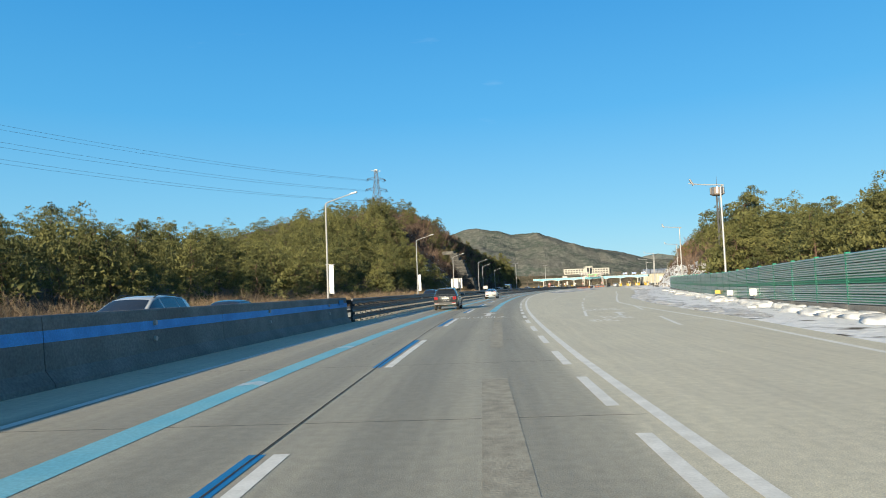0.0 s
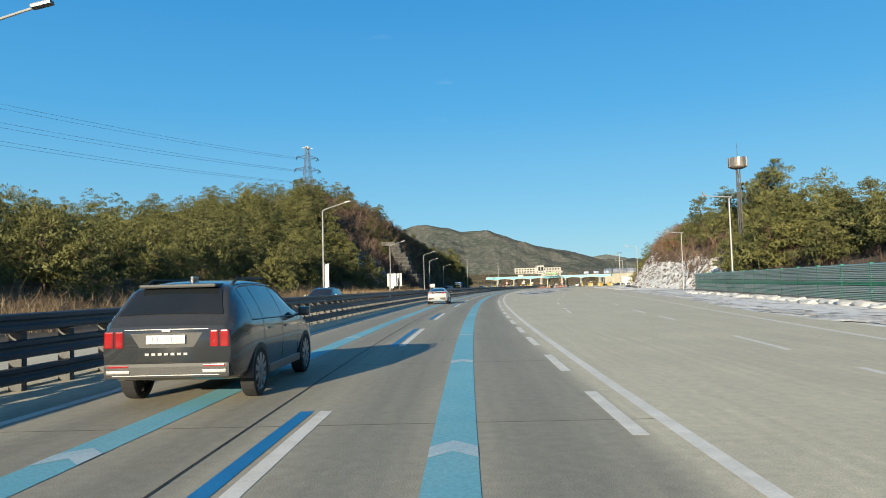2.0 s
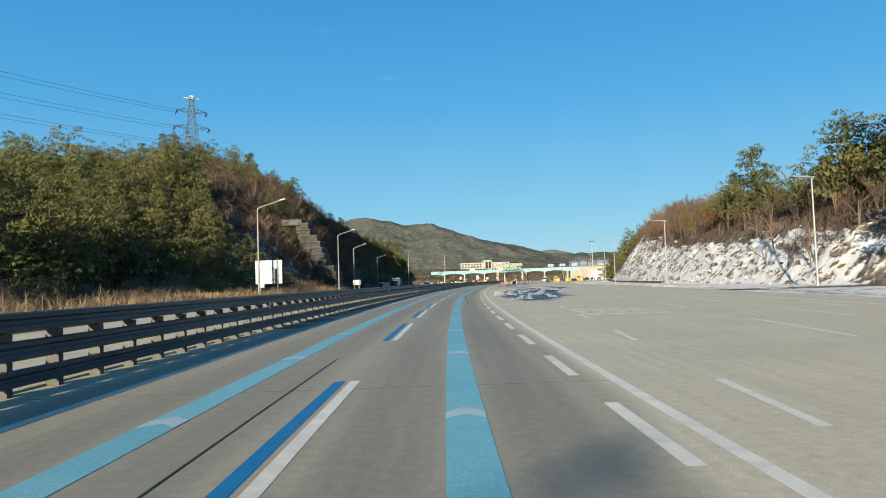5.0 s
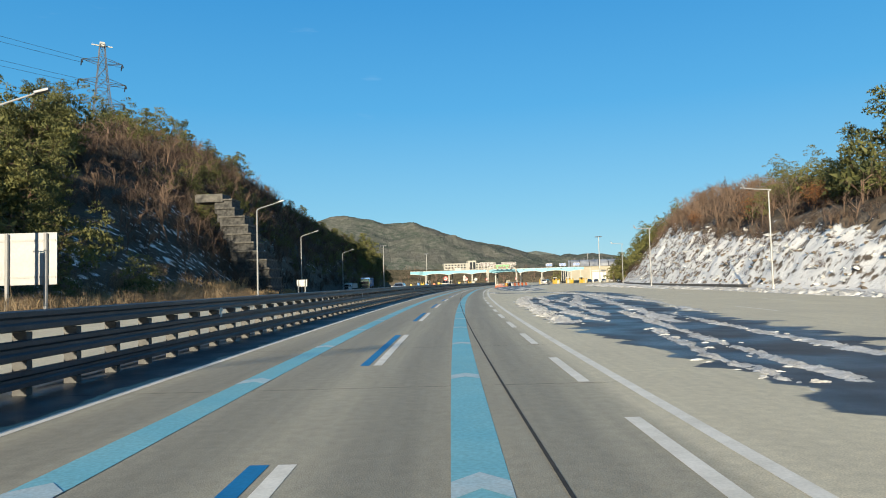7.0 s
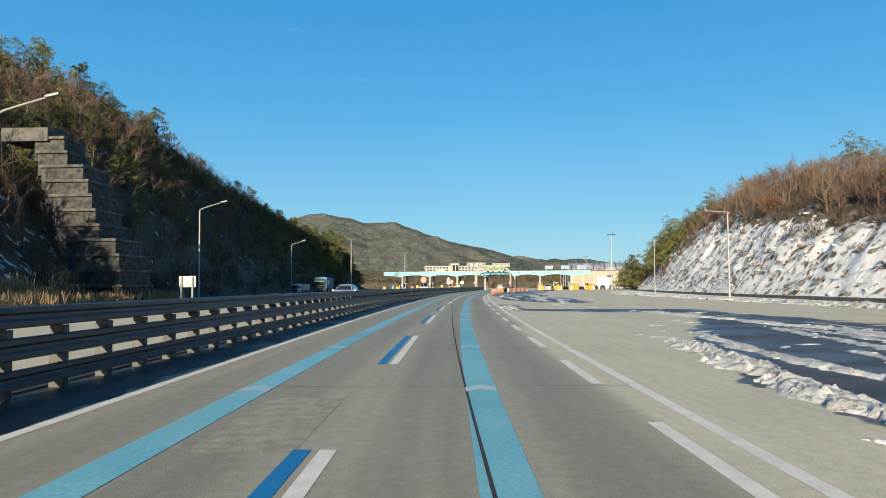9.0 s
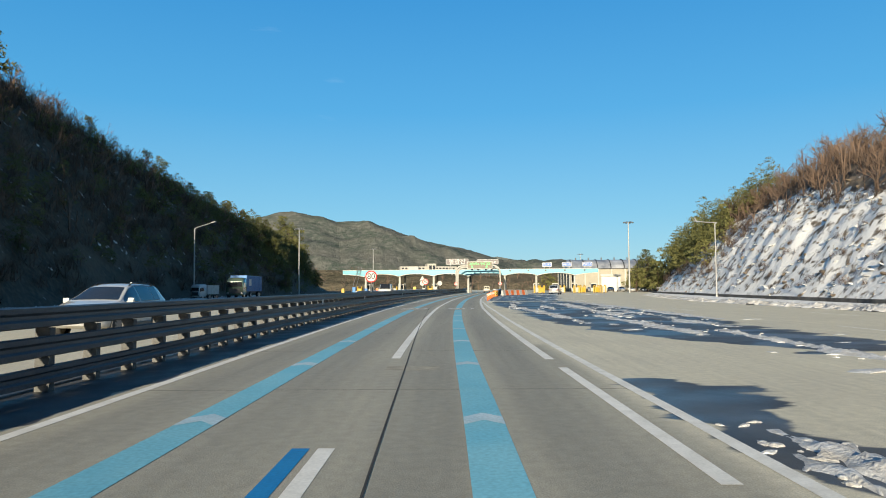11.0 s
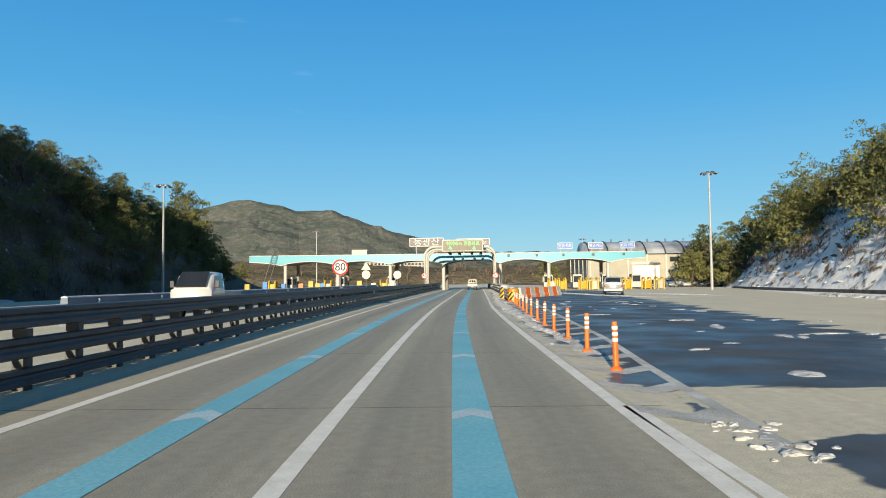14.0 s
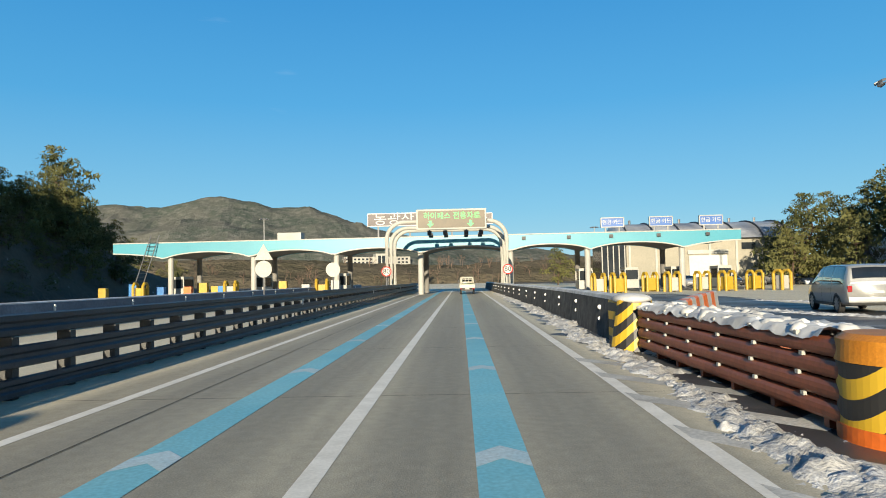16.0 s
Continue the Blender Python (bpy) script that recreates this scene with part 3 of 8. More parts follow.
def wording(name, s0, s1, d0, d1, cells, where=lane):
    rects = []
    w = (d1 - d0) / cells
    for c in range(cells):
        a = d0 + c * w
        L = s1 - s0
        rects += [(s0 + L * 0.0, s0 + L * 0.13, a + 0.1 * w, a + 0.85 * w), (s0 + L * 0.5, s0 + L * 0.62, a + 0.1 * w, a + 0.55 * w), (s0 + L * 0.88, s1, a + 0.1 * w, a + 0.85 * w)]
        rects += [(s0 + L * 0.14, s0 + L * 0.49, a + q * w, a + (q + 0.13) * w) for q in wr.sample((0.1, 0.35, 0.7), 2)]
        rects += [(s0 + L * 0.63, s0 + L * 0.87, a + q * w, a + (q + 0.13) * w) for q in wr.sample((0.1, 0.4, 0.7), 2)]
    return flat_marks(name, "white bars of worn wording painted on the road", rects, M["white"], where)


wording("painted_wording", 28.2, 29.8, 4.1, 5.4, 2, at)
wording("painted_wording", 30.4, 32.6, 5.0, 6.4, 2, at)
wording("painted_wording", 40.3, 43.0, 5.35, 7.5, 4, at)
arrow = raw("arrow", [at(*q, 0.0055) for q in ((33.2, 6.1), (33.2, 6.3), (35.8, 6.6), (35.6, 6.85), (37.4, 6.72), (35.9, 6.2), (35.8, 6.42))], [(0, 1, 2, 6), (5, 6, 2, 3, 4)], M["white"])
tagged(arrow, "white arrow painted on the slip lane", "road marking", kind="structure")
wording("painted_wording", 133.0, 138.0, 5.4, 8.8, 4, at)


def text_mesh(name, words, size, mat, m, parent=None, depth=0.0, label="", sx=1.0, sy=1.0):
    """Built-in lettering turned into a mesh, centred, in the local xy plane."""
    cu = bpy.data.curves.new(name, "FONT")
    cu.body, cu.size, cu.align_x, cu.align_y, cu.extrude = words, size, "CENTER", "CENTER", depth
    tmp = new(name, cu)
    dg = bpy.context.evaluated_depsgraph_get()
    me = bpy.data.meshes.new_from_object(tmp.evaluated_get(dg))
    bpy.data.objects.remove(tmp)
    bpy.data.curves.remove(cu)
    me.transform(Matrix.Diagonal((sx, sy, 1, 1)))
    me.materials.clear()
    me.materials.append(mat)
    ob = new(name, me)
    ob.matrix_basis = m
    if parent:
        ob.parent = parent
    if label:
        tagged(ob, label)
    return ob


p = lane(35.7, -0.2, 0.006)
tagged(text_mesh("painted_word", "하이패스", 0.74, M["worn_white"], pose(p.x, p.y, p.z, 0, 0, heading(35.7)), sx=0.95, sy=3.3), "worn white word painted on the lane", "road marking", kind="structure")
for d_ in (lerp(GUIDE_L, 280), 0.1):
    p = lane(279.0, d_, 0.0065)
    tagged(text_mesh("painted_number", "80", 1.5, M["worn_white"], pose(p.x, p.y, p.z, 0, 0, heading(279.0)), sx=1.3, sy=2.75), "white number 80 painted on the lane", "road marking", "painted numbers", "structure")
# hatching beside the posts
M["hatch"] = surf("worn hatch paint", (0.78, 0.75, 0.68), (0.5, 0.48, 0.43), 1.5, 0.7, 0, 0.1, 25, 0.35)
HATCH = [(296, 2.85), (301, 3.06), (305, 3.35), (311, 3.95), (323, 4.5), (352, 5.6)]
for i in range(25):
    q = 301.6 + 1.9 * i
    e, mid = lerp(HATCH, q) - 0.08, lerp([(300, 2.6), (312, 3.0), (345, 3.5)], q)
    a, b = q - 1.3 * (mid - 2.15), q - 1.3 * (mid - 2.15) + 0.9 * (e - mid)
    vs = [at(*k, 0.005) for k in ((q, 2.15), (a, mid), (b, e), (b + 0.55, e), (a + 0.55, mid), (q + 0.55, 2.15))]
    tagged(raw("hatch_bar", vs, [(0, 1, 4, 5), (1, 2, 3, 4)], M["hatch"]), "worn white hatch chevron painted beside the lane", "road marking", "hatch bars", "structure")
line("hatch_line", "white line along the hatched strip", "", 300, 352, lambda s: lerp(HATCH, s), 0.17, M["hatch"], where=at)
# joints: dark seams in the concrete
M["seam"] = surf("dark joint", (0.02, 0.02, 0.02), (0.05, 0.045, 0.04), 4, 0.9)
for table, a, b, w_ in (([(-60, -2.1), (14, -2.2), (66, -2.45), (120, -2.3)], -60, 120, 0.022), ([(150, 0.9), (184, 0.42), (200, 0.12), (226, -0.3)], 150, 226, 0.035), ([(230, -0.45), (245, -0.8), (268, -1.5), (280, -1.9)], 230, 285, 0.022), ([(285, -2.05), (300, -2.2), (320, -3.6), (400, -3.7)], 318, 400, 0.016)):
    line("seam", "dark lengthwise joint in the concrete", "seams", a, b, lambda q, t=table: lerp(t, q), w_, M["seam"], 0.0075, where=at)
vs, fs = [], []
q = -40.0
while q < 420:
    k = len(vs)
    a = lerp(EDGE_L, q) - 1.2
    vs += [lane(q, a, 0.002), lane(q, 2.2, 0.002), lane(q + 0.018, 2.2, 0.002), lane(q + 0.018, a, 0.002)]
    fs.append((k, k + 1, k + 2, k + 3))
    q += 6.0
tagged(raw("cross_joints", vs, fs, M["seam"]), "thin dark cross joints of the concrete slabs", "road joint", kind="stuff")
M["patch"] = surf("rough repair patch", (0.42, 0.378, 0.285), (0.29, 0.262, 0.20), 5, 0.9, 0, 0.3, 30, 0.15)
for a, b, c, e in ((4.0, 11.5, 0.3, 0.72), (17.5, 30.6, 0.42, 0.78), (33.0, 41.5, 0.36, 0.8), (34.5, 38.8, -1.08, -0.66)):
    flat_marks("repair_patch", "rough pale repair strip in the lane", [(a, b, c, e)], M["patch"], z=0.0035)
for a, b, c, e in ((180.0, 180.5, -4.2, -2.0), (244.3, 244.9, -1.6, -0.6), (271, 271.5, -4.0, -1.9), (87, 87.5, 1.1, 1.6), (196, 199, -2.9, -1.9)):
    flat_marks("repair_patch", "pale worn patch in the concrete", [(a, b, c, e)], M["patch"], z=0.0035)

# ---- median: concrete barrier, then steel rail ----
RAIL_D = [(-60, -7.7), (11, -7.42), (36, -7.15), (63, -6.98), (75, -6.85), (120, -6.6), (191, -6.32), (272, -6.28), (344, -6.45), (430, -6.45)]


RAIL_Z = [(250, 0.0), (295, -0.055), (345, -0.1)]      # the rail sinks a little towards the gate


def rail_at(s, d, z=0.0):
    return lane(s, lerp(RAIL_D, s) + d, z + (lerp(RAIL_Z, s) if z > 0.05 else 0.0))


barrier = thing("concrete_barrier", Matrix.Identity(4), "weathered grey concrete median barrier with a blue band", "barrier")
q = -60.0
while q < 35.5:
    e = min(q + 8.0, 35.5)
    ribbon("block", rail_at, q + 0.012, e - 0.012, [(0, 0), (-0.02, 0.09), (-0.2, 0.32), (-0.27, 1.3), (-0.3, 1.33), (-0.5, 1.33), (-0.53, 1.3), (-0.6, 0.32), (-0.78, 0.09), (-0.8, 0)], M["barrier"], barrier, 4)
    ribbon("blue_band", rail_at, q + 0.012, e - 0.012, [(-0.229, 0.83), (-0.245, 1.05), (-0.262, 1.05), (-0.25, 0.83)], M["band"], barrier, 4)
    for z in (0.62, 1.0):
        bm = bmesh.new()
        p = rail_at(q + 4, -0.23 if z < 0.9 else -0.235, z)
        n_ = rail_at(q + 4, 1.0, z) - rail_at(q + 4, 0.0, z)
        rod(bm, p, p + n_ * 0.06, 0.07, 0.06, 12)
        part("reflector", bm, M["cream"], barrier, "round pale reflector")
    q = e
bm = bmesh.new()
box(bm, -0.45, 0.45, -0.015, 0.015, -0.12, 0.12, bevel=0.005)
p = rail_at(34.2, -0.2, 1.08)
bmesh.ops.transform(bm, matrix=pose(p.x, p.y, p.z, 0, 0, heading(34) + 90), verts=bm.verts)
part("name_plate", bm, M["deep"], barrier, "small blue plate with worn white marks")

rail = thing("guard_rail", Matrix.Identity(4), "dark blue-grey steel guard rail of three beams along the median", "guard rail")


def beam(z0, z1, front):
    """A folded steel beam, seen as a shallow W."""
    h = z1 - z0
    prof = [(0.0, z0), (0.05, z0 + 0.02), (0.05, z0 + h * 0.3), (0.015, z0 + h * 0.42), (0.015, z0 + h * 0.58), (0.05, z0 + h * 0.7), (0.05, z1 - 0.02), (0.0, z1), (-0.012, z1 - 0.01), (-0.012, z0 + 0.01)]
    return [((d if front else -0.5 - d), z) for d, z in (prof if front else prof[::-1])]


for z0, z1 in ((0.955, 1.26), (0.525, 0.83), (0.13, 0.40)):
    ribbon("beam", rail_at, 35.6, 428, beam(z0, z1, True), M["rail"], rail, 4)
    ribbon("beam", rail_at, 35.6, 428, beam(z0 - 0.03, z0 + 0.12, False), M["rail"], rail, 4)
for z0, z1 in ((1.0, 1.2),):
    ribbon("core", rail_at, 35.6, 428, [(-0.16, z0), (-0.16, z1), (-0.34, z1), (-0.34, z0)], M["dark"], rail, 6)
bm = bmesh.new()
box(bm, -0.24, -0.1, -0.05, 0.05, -0.1, 1.2)
for z in (0.87, 0.45, 0.06):
    box(bm, -0.2, -0.01, -0.07, 0.07, z - 0.055, z + 0.07)
M["spacer"] = surf("dark painted spacer", (0.10, 0.10, 0.095), (0.06, 0.06, 0.06), 3, 0.6, 0.1, 0, 20, 0.25)
me_post = bpy.data.meshes.new("post")
bm.to_mesh(me_post)
bm.free()
me_post.materials.append(M["spacer"])
for i in range(298):
    q = 36.3 + 1.31 * i
    p = rail_at(q, 0)
    o = new("post", me_post)
    o.parent = rail
    o.matrix_basis = pose(p.x, p.y, lerp(RAIL_Z, q), 0, 0, heading(q))
bm = bmesh.new()
rod(bm, (0, 0, 0), (0.05, 0, 0), 0.055, 0.05, 12)
rod(bm, (0.0, 0, -0.12), (0.03, 0, -0.12), 0.05, 0.05, 10)
box(bm, -0.02, 0.015, -0.03, 0.03, -0.2, 0.05)
me_ref = bpy.data.meshes.new("reflector")
bm.to_mesh(me_ref)
bm.free()
M["reflect"] = surf("white reflector", (0.85, 0.85, 0.82), (0.75, 0.75, 0.72), 5, 0.25)
me_ref.materials.append(M["reflect"])
for q in (60.5, 95, 130, 166, 190.5, 226, 262.5, 276, 300, 318, 340, 360, 380, 400):
    p = rail_at(q, 0.05, 0.95)
    o = new("reflector", me_ref)
    o.parent = rail
    o.matrix_basis = pose(p.x, p.y, p.z, 0, 0, heading(q))

wall2 = thing("median_wall", Matrix.Identity(4), "grey-blue concrete wall beyond the opposite lanes, snow on top", "wall", kind="structure")
M["wall2"] = surf("blue-grey wall paint", (0.16, 0.2, 0.26), (0.12, 0.15, 0.2), 0.7, 0.7, 0, 0.2, 12, 0.3)
ribbon("wall", rail_at, 318, 428, [(-8.0, -0.05), (-8.1, 1.1), (-8.35, 1.1), (-8.45, -0.05)], M["wall2"], wall2, 4)
ribbon("snow_cap", rail_at, 318, 428, [(-8.09, 1.102), (-8.11, 1.14), (-8.22, 1.165), (-8.34, 1.14), (-8.36, 1.102)], M["snow"], wall2, 1.5)
for i in range(20):
    q = 320 + 5.4 * i
    p = rail_at(q, -8.06, 0.98)
    o = new("reflector", me_ref)
    o.parent = wall2
    o.matrix_basis = pose(p.x, p.y, p.z, 0, 0, heading(q))

# ---- street lamps ----
def street_lamp(arm, rise, wrap):
    root = thing("street_lamp", Matrix.Identity(4), "pale steel street lamp with a white panel on its pole" if wrap else "tall pale steel street lamp with one arm", "street lamp", "street lamps")
    bm = bmesh.new()
    rod(bm, (0, 0, 0.3), (0, 0, 10.35), 0.11, 0.07, 10)
    rod(bm, (0, 0, 0), (0, 0, 0.3), 0.17, 0.15, 10)
    part("pole", bm, M["lamp_pole"], root, smooth=False)
    bm = bmesh.new()
    pipe(bm, [(0, 0, 10.2), (0.06, 0, 10.36), (0.3, 0, 10.5), (arm * 0.5, 0, 10.4 + rise * 0.52), (arm, 0, 10.4 + rise)], [0.07, 0.07, 0.06, 0.05, 0.045], 8)
    part("arm", bm, M["lamp_pole"], root)
    bm = bmesh.new()
    box(bm, -0.36, 0.36, -0.13, 0.13, -0.07, 0.07, pose(arm + 0.3, 0, 10.4 + rise + 0.1, 0, -math.degrees(math.atan2(rise, arm)) * 0.7, 0), 0.04)
    part("lamp_head", bm, M["post"], root)
    if wrap:
        bm = bmesh.new()
        box(bm, 0.16, 0.6, -0.03, 0.03, 1.65, 4.35, bevel=0.01)
        part("panel", bm, M["reflect"], root, "white panel")
        for z in (1.6, 4.42):
            bm = bmesh.new()
            rod(bm, (-0.2, 0, z), (0.7, 0, z), 0.03, 0.03, 6)
            part("bracket", bm, M["post"], root)
    return root


LAMPS_L = [(64.0, -16.6), (116.3, -17.4), (179.5, -22.2), (222.6, -23.1), (264.0, -30.2), (326.0, -39.8)]
LAMPS_R = [(66.7, 21.0), (118.0, 27.0), (172.7, 34.4), (220.8, 32.6), (274.6, 32.2), (328.5, 35.0)]
for wrap, arm, rise, rows in ((True, 2.5, 0.75, LAMPS_L[:3]), (False, 2.5, 0.75, LAMPS_L[3:]), (False, -2.9, 0.4, LAMPS_R)):
    first = street_lamp(arm, rise, wrap)
    for i, (s, d) in enumerate(rows):
        p = at(s, d, height(s, d) if abs(d) > 20 else 0)
        z = min(p.z, 0.4)
        m = pose(p.x, p.y, z, 0, 0, heading(s))
        if i == 0:
            first.matrix_basis = m
        else:
            copy_thing(first, m)


def light_mast(h):
    root = thing("light_mast", Matrix.Identity(4), "tall grey light mast with a ring of floodlights", "light mast", "light masts")
    bm = bmesh.new()
    rod(bm, (0, 0, 0), (0, 0, h), 0.2, 0.1, 10)
    part("pole", bm, M["lamp_pole"], root)
    bm = bmesh.new()
    for a in (0, 90):
        box(bm, -1.0, 1.0, -0.04, 0.04, h - 0.05, h + 0.03, pose(0, 0, 0, 0, 0, a))
    part("crossarm", bm, M["post"], root)
    for k in range(8):
        a = k * math.tau / 8
        bm = bmesh.new()
        box(bm, -0.22, 0.22, -0.2, 0.2, -0.09, 0.09, Matrix.Translation((1.0 * math.cos(a), 1.0 * math.sin(a), h - 0.1)) @ pose(0, 0, 0, 0, 25, math.degrees(a)), 0.03)
        part("floodlight", bm, M["post"], root)
    return root


for s, d, h in ((386.1, 33.7, 16.2), (386.4, -43.5, 15.7), (491.0, -46.7, 17.0), (520, 38, 15.5)):
    light_mast(h).matrix_basis = pose(*at(s, d, 0.0))

# ---- boards turned away, speed signs ----
def back_board(name, w, z0, z1, label):
    root = thing(name, Matrix.Identity(4), label, "road sign")
    bm = bmesh.new()
    box(bm, -w / 2, w / 2, -0.03, 0.03, z0, z1, bevel=0.02)
    part("panel", bm, M["board"], root)
    for x in (-w * 0.33, w * 0.33):
        bm = bmesh.new()
        rod(bm, (x, -0.12, 0), (x, -0.12, z1 - 0.05), 0.1, 0.1, 8)
        part("post", bm, M["lamp_pole"], root)
    for z in (z0 + 0.4, z1 - 0.4):
        bm = bmesh.new()
        box(bm, -w / 2 + 0.05, w / 2 - 0.05, -0.06, -0.03, z - 0.05, z + 0.05)
        part("stiffener", bm, M["lamp_pole"], root)
    return root


M["board"] = surf("pale sign back", (0.4, 0.4, 0.4), (0.36, 0.36, 0.36), 0.7, 0.5, 0.1, 0, 8, 0.15)
for s, d, w, z0, z1, label in ((182.4, -22.0, 3.1, 1.95, 4.65, "large pale back of a road sign on two posts"), (255.0, -27.4, 1.7, 1.5, 2.6, "small pale back of a road sign on posts")):
    p = at(s, d)
    back_board("sign_board", w, z0, z1, label).matrix_basis = pose(p.x, p.y, max(0, height(s, d)), 0, 0, heading(s))
M["sign_red"] = surf("red sign sheeting", (0.5, 0.02, 0.015), (0.45, 0.02, 0.015), 3, 0.4, 0, 0, 20, 0.1)
M["sign_white"] = surf("white sign sheeting", (0.55, 0.55, 0.53), (0.5, 0.5, 0.48), 3, 0.4, 0, 0, 20, 0.1)
M["sign_black"] = surf("black lettering", (0.01, 0.01, 0.01), (0.02, 0.02, 0.02), 3, 0.5)
for k in ("sign_red", "sign_white", "sign_black"):
    M[k].node_tree.nodes["Principled BSDF"].inputs["Specular IOR Level"].default_value = 0.06


def disc(bm, r0, r1, y, seg=40):
    """A flat ring facing -y."""
    out = []
    for k in range(seg):
        a = k * math.tau / seg
        out.append((bm.verts.new((r1 * math.cos(a), y, r1 * math.sin(a))), bm.verts.new((r0 * math.cos(a), y, r0 * math.sin(a))) if r0 else None))
    if r0:
        for k in range(seg):
            (a, b), (c, e) = out[k], out[(k + 1) % seg]
            bm.faces.new((a, c, e, b))
    else:
        bm.faces.new([a for a, _ in out])


def speed_sign(r=0.45, zc=2.35, post=True):
    root = thing("speed_sign", Matrix.Identity(4), "round red-rimmed speed limit sign reading 80", "road sign", "speed signs")
    bm = bmesh.new()
    rod(bm, (0, -0.012, zc), (0, 0.012, zc), r, r, 40)
    pl = part("plate", bm, M["sign_white"], root)
    bm = bmesh.new()
    disc(bm, r * 0.8, r * 0.995, -0.016)
    bmesh.ops.translate(bm, verts=bm.verts, vec=(0, 0, zc))
    part("rim", bm, M["sign_red"], root, "red rim")
    text_mesh("number", "80", 0.62, M["sign_black"], pose(0, -0.018, zc, 90, 0, 0), root, label="black number 80")
    bpy.context.view_layer.update()
    if post:
        bm = bmesh.new()
        rod(bm, (0, 0.05, 0), (0, 0.05, zc + 0.3), 0.045, 0.045, 8)
        part("post", bm, M["post"], root)
    return root


sg = speed_sign()
p = Vector((27.67, 283.7, 0))
sg.matrix_basis = pose(p.x, p.y, 0, 0, 0, heading(281) + 3)
p = Vector((39.84, 333.0, 0))
copy_thing(sg, pose(p.x, p.y, 0, 0, 0, heading(330) + 3))

# ---- noise fence ----
FENCE = [(-60, 8.6), (0, 11.2), (26, 13.9), (54.3, 18.0), (62.2, 19.3), (100, 23.9), (137, 27.9)]
fence = thing("noise_fence", Matrix.Identity(4), "ribbed noise fence of green and blue-grey panels on concrete footings", "fence")
fence_at = lambda s, d, z=0.0: at(s, lerp(FENCE, s) + d, z + lerp([(20, 0.0), (58, -0.32), (137, 0.0)], s))
q = -60.0
while q < 136:
    e = min(q + 4.0, 137)
    for k in range(5):
        z0 = 0.42 + 0.40 * k
        prof = [(-0.06, z0)]
        for j in range(4):
            prof += [(-0.10, z0 + 0.016 + 0.098 * j), (-0.10, z0 + 0.061 + 0.098 * j), (-0.055, z0 + 0.077 + 0.098 * j), (-0.055, z0 + 0.098 + 0.098 * j)]
        prof = prof[:-1] + [(0.06, z0 + 0.396), (0.06, z0)]
        ribbon("panel", fence_at, q + 0.05, e - 0.05, prof, [M["green_panel"], M["grey_panel"]], fence, 4, idx=[1 if i % 4 in ((1, 2) if k in (1, 3, 4) else (1,)) and i < 16 and (k != 2 or i > 8) else 0 for i in range(len(prof))])
    ribbon("footing", fence_at, q + 0.02, e - 0.02, [(-0.2, -0.1), (-0.2, 0.4), (0.2, 0.4), (0.2, -0.1)], M["barrier"], fence, 4)
    bm = bmesh.new()
    p = fence_at(q, 0)
    box(bm, -0.09, 0.09, -0.06, 0.06, 0.3, 2.46, pose(p.x, p.y, p.z, 0, 0, heading(q)))
    part("post", bm, M["green_panel"], fence)
    q = e
for s, z, w, h, mat in ((62.2, 0.74, 0.7, 0.32, "yellow"), (54.3, 0.75, 0.6, 0.4, "sign_white"), (45.0, 0.85, 0.6, 0.45, "sign_white")):
    root = thing("marker_plate", Matrix.Identity(4), "small plate on the noise fence footing", "sign", "fence plates")
    p = fence_at(s, -0.2, z)
    root.matrix_basis = pose(p.x, p.y, p.z, 0, 0, heading(s) - 25)
    bm = bmesh.new()
    box(bm, -w / 2, w / 2, -0.02, 0.02, -h / 2, h / 2, bevel=0.01)
    part("plate", bm, M[mat], root)
    bm = bmesh.new()
    rod(bm, (0, 0.04, -z), (0, 0.04, h / 2), 0.03, 0.03, 6)
    part("stem", bm, M["post"], root)

